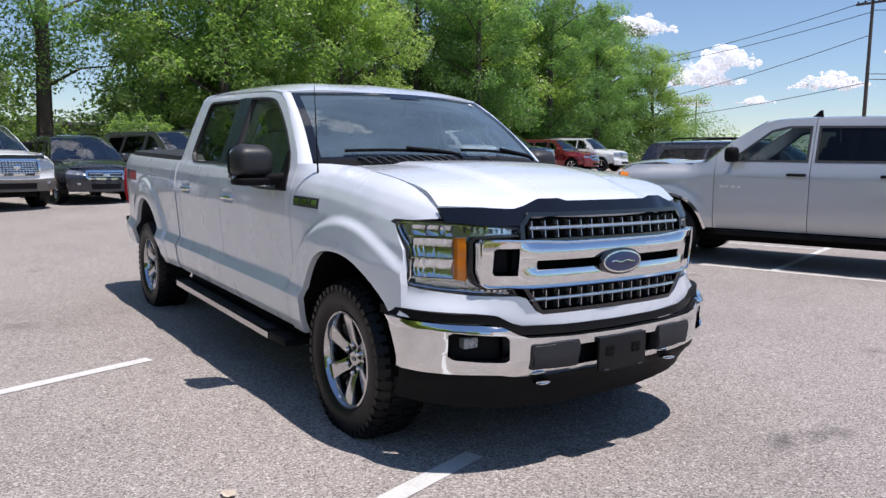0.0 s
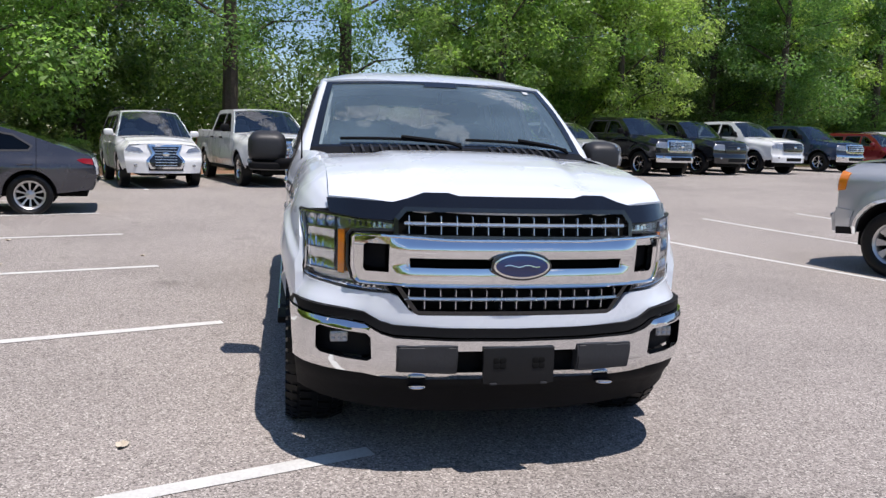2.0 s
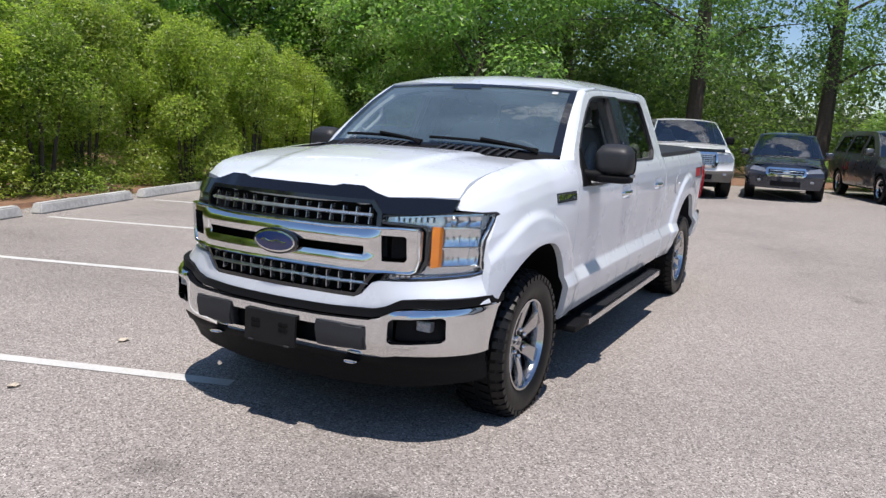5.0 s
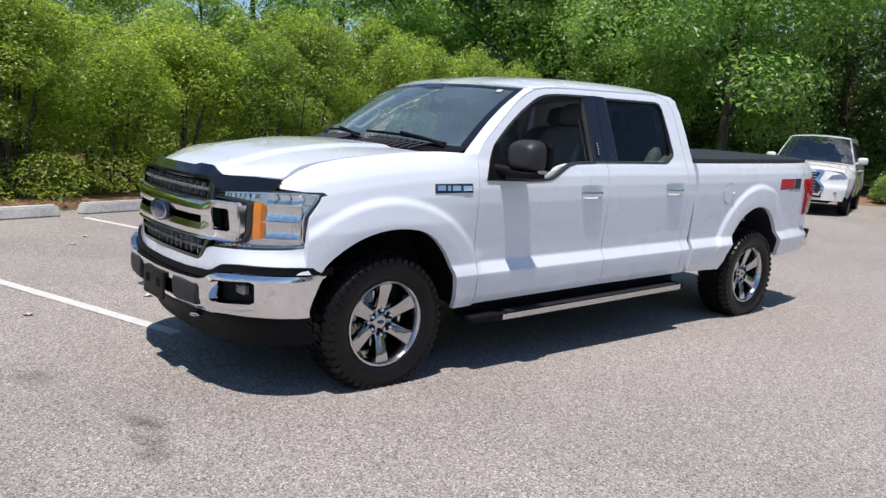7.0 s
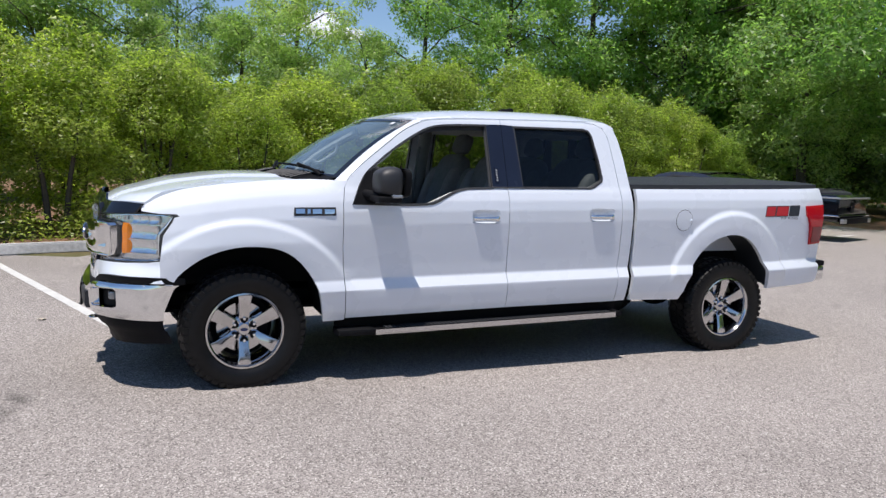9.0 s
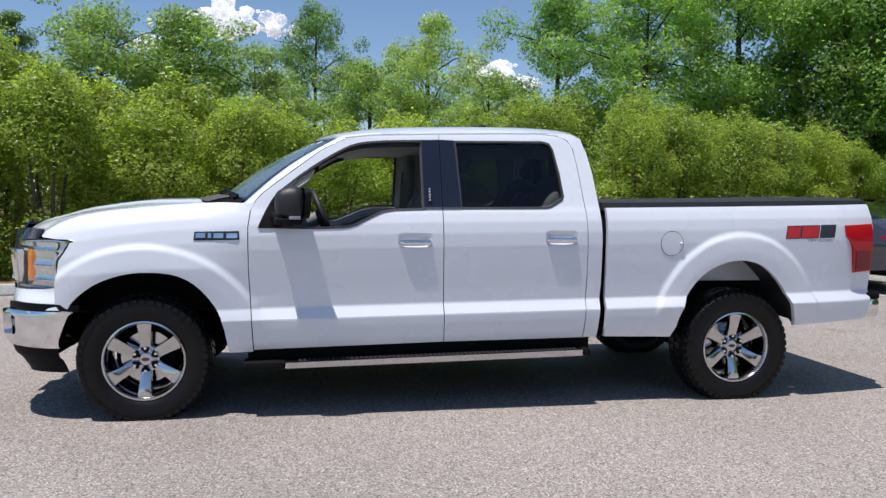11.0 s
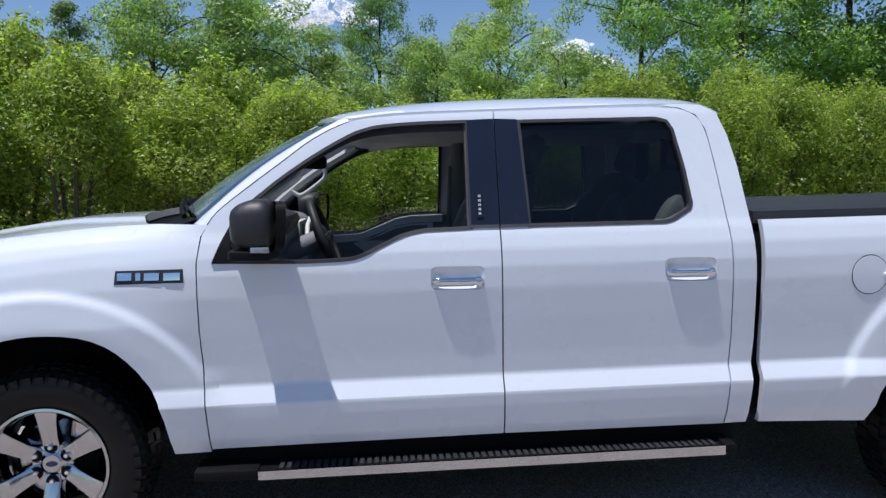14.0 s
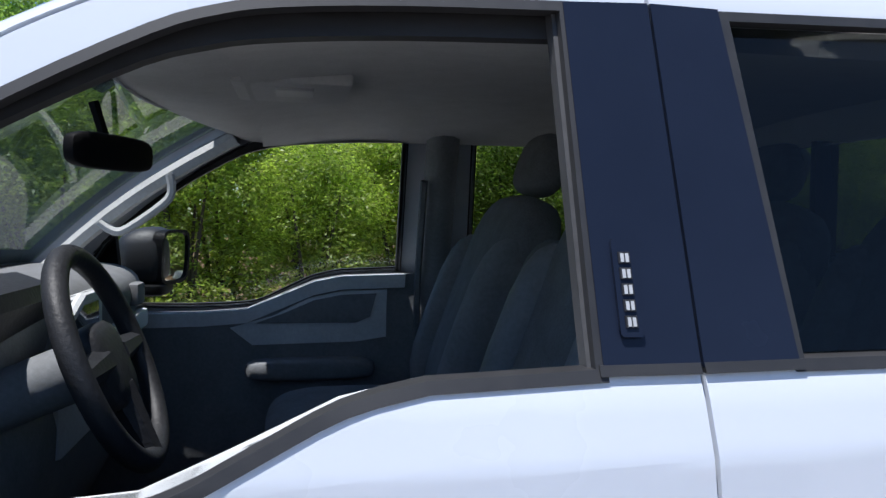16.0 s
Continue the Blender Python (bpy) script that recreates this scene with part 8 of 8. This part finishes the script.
# the wood's masses below take the leaf with shade in its colour
pts = []
for k in range(420):
    p, q = 13 - 84 * (k / 420), 29.5 + 12 * rng.random()
    v = lot(p, q)
    tall = 0.22 if clearing(v.x, v.y, 1.3) else 1.0
    pts.append((v.x, v.y, v.z + 0.6 + 6.5 * tall * rng.random(), (1.6 + 0.9 * rng.random()) * (0.6 + 0.4 * tall)))
mass("undergrowth", "dark undergrowth of the wood behind the cars", pts, 420, 0.20, SHADE_TONED_LEAF)
pts = []
for k in range(200):
    v = lot(14 - 93 * (k / 200), 43 + 4 * rng.random())
    tall = 0.3 if clearing(v.x, v.y, 1.3) else 1.0
    pts.append((v.x, v.y, v.z + 0.3 + 8.5 * tall * rng.random(), (1.9 + 0.9 * rng.random()) * (0.5 + 0.5 * tall)))
mass("woodland_edge", "dark leafy depth at the back of the wood", [(p.x, p.y, p.z + 0.4 + 1.35 * (k % 5), 2.0) for k, p in ((k, lot(14 - 88 * k / 230, 50 + 2 * math.sin(k * 2.3))) for k in range(230)) if not clearing(p.x, p.y, 1.6)], 110, 0.62, SHADE_TONED_LEAF)
mass("woodland_edge", "deep shaded wood behind the undergrowth", pts, 300, 0.32, SHADE_TONED_LEAF)
pts = []
for k in range(200):
    az = -30 - 110 * k / 200
    x, y = polar(-1.0, 5.9, az, 36 + 6 * rng.random())
    pts.append((x, y, 0.8 + 3.2 * rng.random(), 1.5 + 0.9 * rng.random()))
mass("undergrowth", "green undergrowth beyond the hedge", pts, 320, 0.24, OAK_LEAF)

pts = []
for k in range(110):
    v = lot(-40 - 40 * (k / 110), 24 + 7 * rng.random())
    pts.append((v.x, v.y, v.z + 0.5 + 4.5 * rng.random(), 1.4 + 0.9 * rng.random()))
mass("undergrowth", "green scrub at the far end of the row", pts, 330, 0.19, OAK_LEAF)

# small shrubs in the mulch bed and a clipped green bush behind the wagon
low = [shrub("low_shrub", "small leafy shrub in the mulch bed", 1.3, 1.2, 0.95, 4600, 0.065, LIGHT_LEAF, 14, "shrubs in the mulch bed", 0.2) for _ in range(2)]
for i, (p, q) in enumerate(((3.2, 22.6), (1.0, 22.8), (-0.6, 22.4), (-3.4, 22.5), (5.2, 22.4), (6.6, 23.4), (8.4, 22.2), (-5.6, 23.0), (2.0, 24.2), (-2.0, 24.0))):
    m = Matrix.Translation(lot(p, q)) @ pose(0, 0, 0, 0, 0, i * 77) @ Matrix.Scale(0.85 + 0.12 * (i % 3), 4)
    if i < 2:
        low[i].matrix_basis = m
    else:
        copy_thing(low[i % 2], Matrix()).matrix_basis = m
bush = shrub("clipped_bush", "broad clipped light green bush behind the parked wagon", 4.6, 2.4, 2.3, 13000, 0.08, LIGHT_LEAF, 36, "", 0.1)
bush.matrix_basis = Matrix.Translation((-23.9, 3.6, rise(-23.9, 3.6))) @ pose(0, 0, 0, 0, 0, HEAD_P) @ Matrix.Diagonal((1.25, 0.9, 0.96, 1))

# low tree line on the horizon beyond the road
pts = []
for k in range(150):
    x, y = polar(3.4, -2.7, 20 + 118 * k / 150, 170 + 40 * rng.random())
    pts.append((x, y, 1.0 + 4.5 * rng.random(), 3.0 + 1.6 * rng.random()))
mass("tree_line", "low green tree line on the far horizon", pts, 110, 0.9, OAK_LEAF)
# trees out of view, added for the bright trim to reflect
pts = []
for k in range(160):
    x, y = polar(3.4, -2.7, -75 + 130 * k / 160, 60 + 25 * rng.random())
    pts.append((x, y, 1.5 + 6.5 * rng.random(), 2.2 + 1.4 * rng.random()))
mass("tree_line", "unseen green trees on the far side of the car park", pts, 190, 0.46, OAK_LEAF)

# dry leaves lying on the asphalt
DRY = varied("dry_leaf", (0.56, 0.48, 0.38), 0.9, 0.3, 60.0)
for k, (x, y, s) in enumerate(((0.43, -1.70, 0.055), (-3.93, -4.30, 0.06), (-3.2, -4.1, 0.05), (-4.6, -3.9, 0.045), (0.10, -4.75, 0.06), (0.35, -4.25, 0.05), (-1.2, -2.9, 0.05), (-5.2, -2.6, 0.05), (1.35, -1.45, 0.05), (-6.4, -4.4, 0.06))):
    bm = bmesh.new()
    ring = [bm.verts.new((0.7 * s * math.cos(a) * (1 + 0.3 * math.cos(3 * a + k)), 0.55 * s * math.sin(a), 0.012 + 0.22 * s * math.cos(2 * a + k) ** 2)) for a in (math.tau * i / 12 for i in range(12))]
    mid = bm.verts.new((0, 0, 0.006))
    for i in range(12):
        bm.faces.new((ring[i], ring[(i + 1) % 12], mid))
    leaf = tagged(link_mesh("dry_leaf", bm, DRY), "small dry brown leaf lying on the asphalt", "leaf", "dry leaves on the asphalt")
    leaf.matrix_basis = pose(x, y, rise(x, y) - 0.004, 0, 0, 67 * k)

# ---- distance: building, poles, wires, clouds ----
WALL = varied("grey_render", (0.42, 0.42, 0.42), 0.85, 0.08, 3.0)
ROOFING = varied("grey_roofing", (0.16, 0.16, 0.17), 0.8, 0.1, 5.0)
POLE = varied("weathered_pole_wood", (0.10, 0.08, 0.065), 0.9, 0.3, 6.0, bump=0.4)
CABLE = varied("black_cable", (0.015, 0.015, 0.015), 0.7, 0.1, 8.0)

shed = thing("building", "low grey commercial building far behind the trees", "building")
bm = bmesh.new()
box(bm, -60, -48, -6, 12, 0.2, 2.95, 0.03)
part("wall", bm, WALL, shed)
bm = bmesh.new()
box(bm, -60.4, -47.6, -6.4, 12.4, 2.95, 3.2, 0.05)
part("roof", bm, ROOFING, shed)


def pole(x, y, h, arm_z):
    base = rise(x, y)
    root = thing("utility_pole", "weathered wooden utility pole with crossarms and wires", "utility pole", "poles along the road")
    bm = bmesh.new()
    tube(bm, [(x, y, base - 0.3), (x + 0.05, y, base + h)], [0.13, 0.085], 10)
    part("shaft", bm, POLE, root)
    for z in arm_z:
        bm = bmesh.new()
        box(bm, x - 0.9, x + 0.9, y - 0.06, y + 0.06, base + z - 0.06, base + z + 0.06, 0.01)
        arm = part("crossarm", bm, POLE, root)
        for dx in (-0.8, -0.4, 0.4, 0.8):
            bm = bmesh.new()
            blob(bm, (x + dx, y, base + z + 0.12), (0.10, 0.10, 0.16), 2.4, 6)
            part("insulator", bm, GREY_PLASTIC, arm)
    return root


P1, P2, P3, P4 = polar(3.43, -2.68, 117.7, 52), polar(3.43, -2.68, 128.1, 128), polar(3.43, -2.68, 90, 40), polar(3.43, -2.68, 134, 85)
pole(*P1, 11.0, (10.5, 9.8))
pole(*P2, 10.2, (9.7,))
pole(*P4, 11.2, (10.7,))
for a, b, za, zb, sag in ((P1, P4, 10.6, 10.9, 0.5), (P1, P4, 9.9, 10.6, 0.5), (P1, P4, 8.6, 6.6, 0.5), (P1, P4, 5.9, 5.1, 0.4), (P3, P1, 10.2, 10.7, 0.8), (P3, P1, 9.6, 10.0, 0.9), (P3, P1, 6.2, 6.4, 0.6), (P3, P1, 5.8, 6.1, 0.6)):
    bm = bmesh.new()
    tube(bm, [(a[0] + (b[0] - a[0]) * t, a[1] + (b[1] - a[1]) * t, za + (zb - za) * t - sag * 4 * t * (1 - t)) for t in np.linspace(0, 1, 17)], 0.022, 5)
    tagged(link_mesh("overhead_cable", bm, CABLE), "black overhead cable sagging between two poles", "cable", "overhead cables")

CLOUD = material("cloud_white", (0.95, 0.95, 0.96), 1.0, spec=0.0)
n, l, b = nodes_of(CLOUD)
thin, both = n.new("ShaderNodeBsdfTranslucent"), n.new("ShaderNodeMixShader")
thin.inputs[0].default_value = (0.97, 0.97, 0.98, 1)
# faint glow put into the cloud, standing in for sunlight scattered inside it
b.inputs["Emission Color"].default_value = (0.80, 0.87, 1.0, 1)
b.inputs["Emission Strength"].default_value = 0.45
l.new(b.outputs[0], both.inputs[1])
l.new(thin.outputs[0], both.inputs[2])
wisp = noise_node(CLOUD, 0.055, 8, 0.65)
edge = ramp(CLOUD, wisp.outputs["Fac"], [(0.36, grey(0.0)), (0.66, grey(1.0))])
clear, torn = n.new("ShaderNodeBsdfTransparent"), n.new("ShaderNodeMixShader")
l.new(edge.outputs[0], torn.inputs[0])
l.new(clear.outputs[0], torn.inputs[1])
l.new(both.outputs[0], torn.inputs[2])
l.new(torn.outputs[0], n["Material Output"].inputs[0])


def cloud(az, slope, d, w, h, seed):
    """A small fair-weather cloud of merged puffs with a flat base."""
    r = random.Random(seed)
    x, y = polar(0, 0, az, d)
    z = slope * d
    side = Vector((-math.sin(radians(az)), math.cos(radians(az)), 0))
    bm = bmesh.new()
    for k in range(150 if seed < 13 else 50):
        u = r.uniform(-1, 1)
        size = h * (0.035 + (0.23 if seed < 13 else 0.30) * r.random() ** (2.2 if seed < 13 else 1.3)) * (1.1 - 0.7 * abs(u))
        c = Vector((x, y, z)) + side * u * w / 2 + Vector((r.uniform(-1, 1) * h * 0.5, r.uniform(-1, 1) * h * 0.5, h * (1 - abs(u)) * r.uniform(0.0, 0.6)))
        made = bmesh.ops.create_icosphere(bm, subdivisions=3 if size > 0.13 * h else 2, radius=size)["verts"]
        for v in made:
            n = v.co.normalized()
            v.co = n * size * (1 + 0.42 * noise.fractal(n * 2.6 + Vector((k * 7, seed, 0)), 0.7, 2.1, 4))
            v.co.z *= 0.75
            v.co += c
    return tagged(link_mesh("cloud", bm, CLOUD, sharp=180), "small white fair-weather cloud in the blue sky", "cloud", kind="stuff")


for k, (az, slope, w, h) in enumerate(((132.0, 0.155, 38, 34), (127.9, 0.092, 52, 34), (126.2, 0.112, 42, 34), (128.6, 0.066, 44, 17), (119.8, 0.085, 58, 26), (124.2, 0.068, 32, 11), (113, 0.12, 80, 34),
                                       (-85.0, 0.205, 150, 48), (-79.6, 0.178, 50, 22), (-104, 0.15, 90, 40), (-60, 0.25, 130, 50), (160, 0.35, 160, 60), (-170, 0.30, 180, 60), (-140, 0.40, 160, 60), (60, 0.3, 170, 60), (20, 0.35, 150, 60), (-20, 0.3, 170, 60), (178, 0.62, 260, 90), (-160, 0.75, 260, 100), (150, 0.9, 260, 100),
                                       (176, 2.35, 620, 420), (-164, 2.0, 360, 240), (150, 2.6, 420, 260), (-97, 0.72, 330, 110), (-110, 0.60, 220, 70))):
    cloud(az, slope, 900.0, w, h, k + 3)
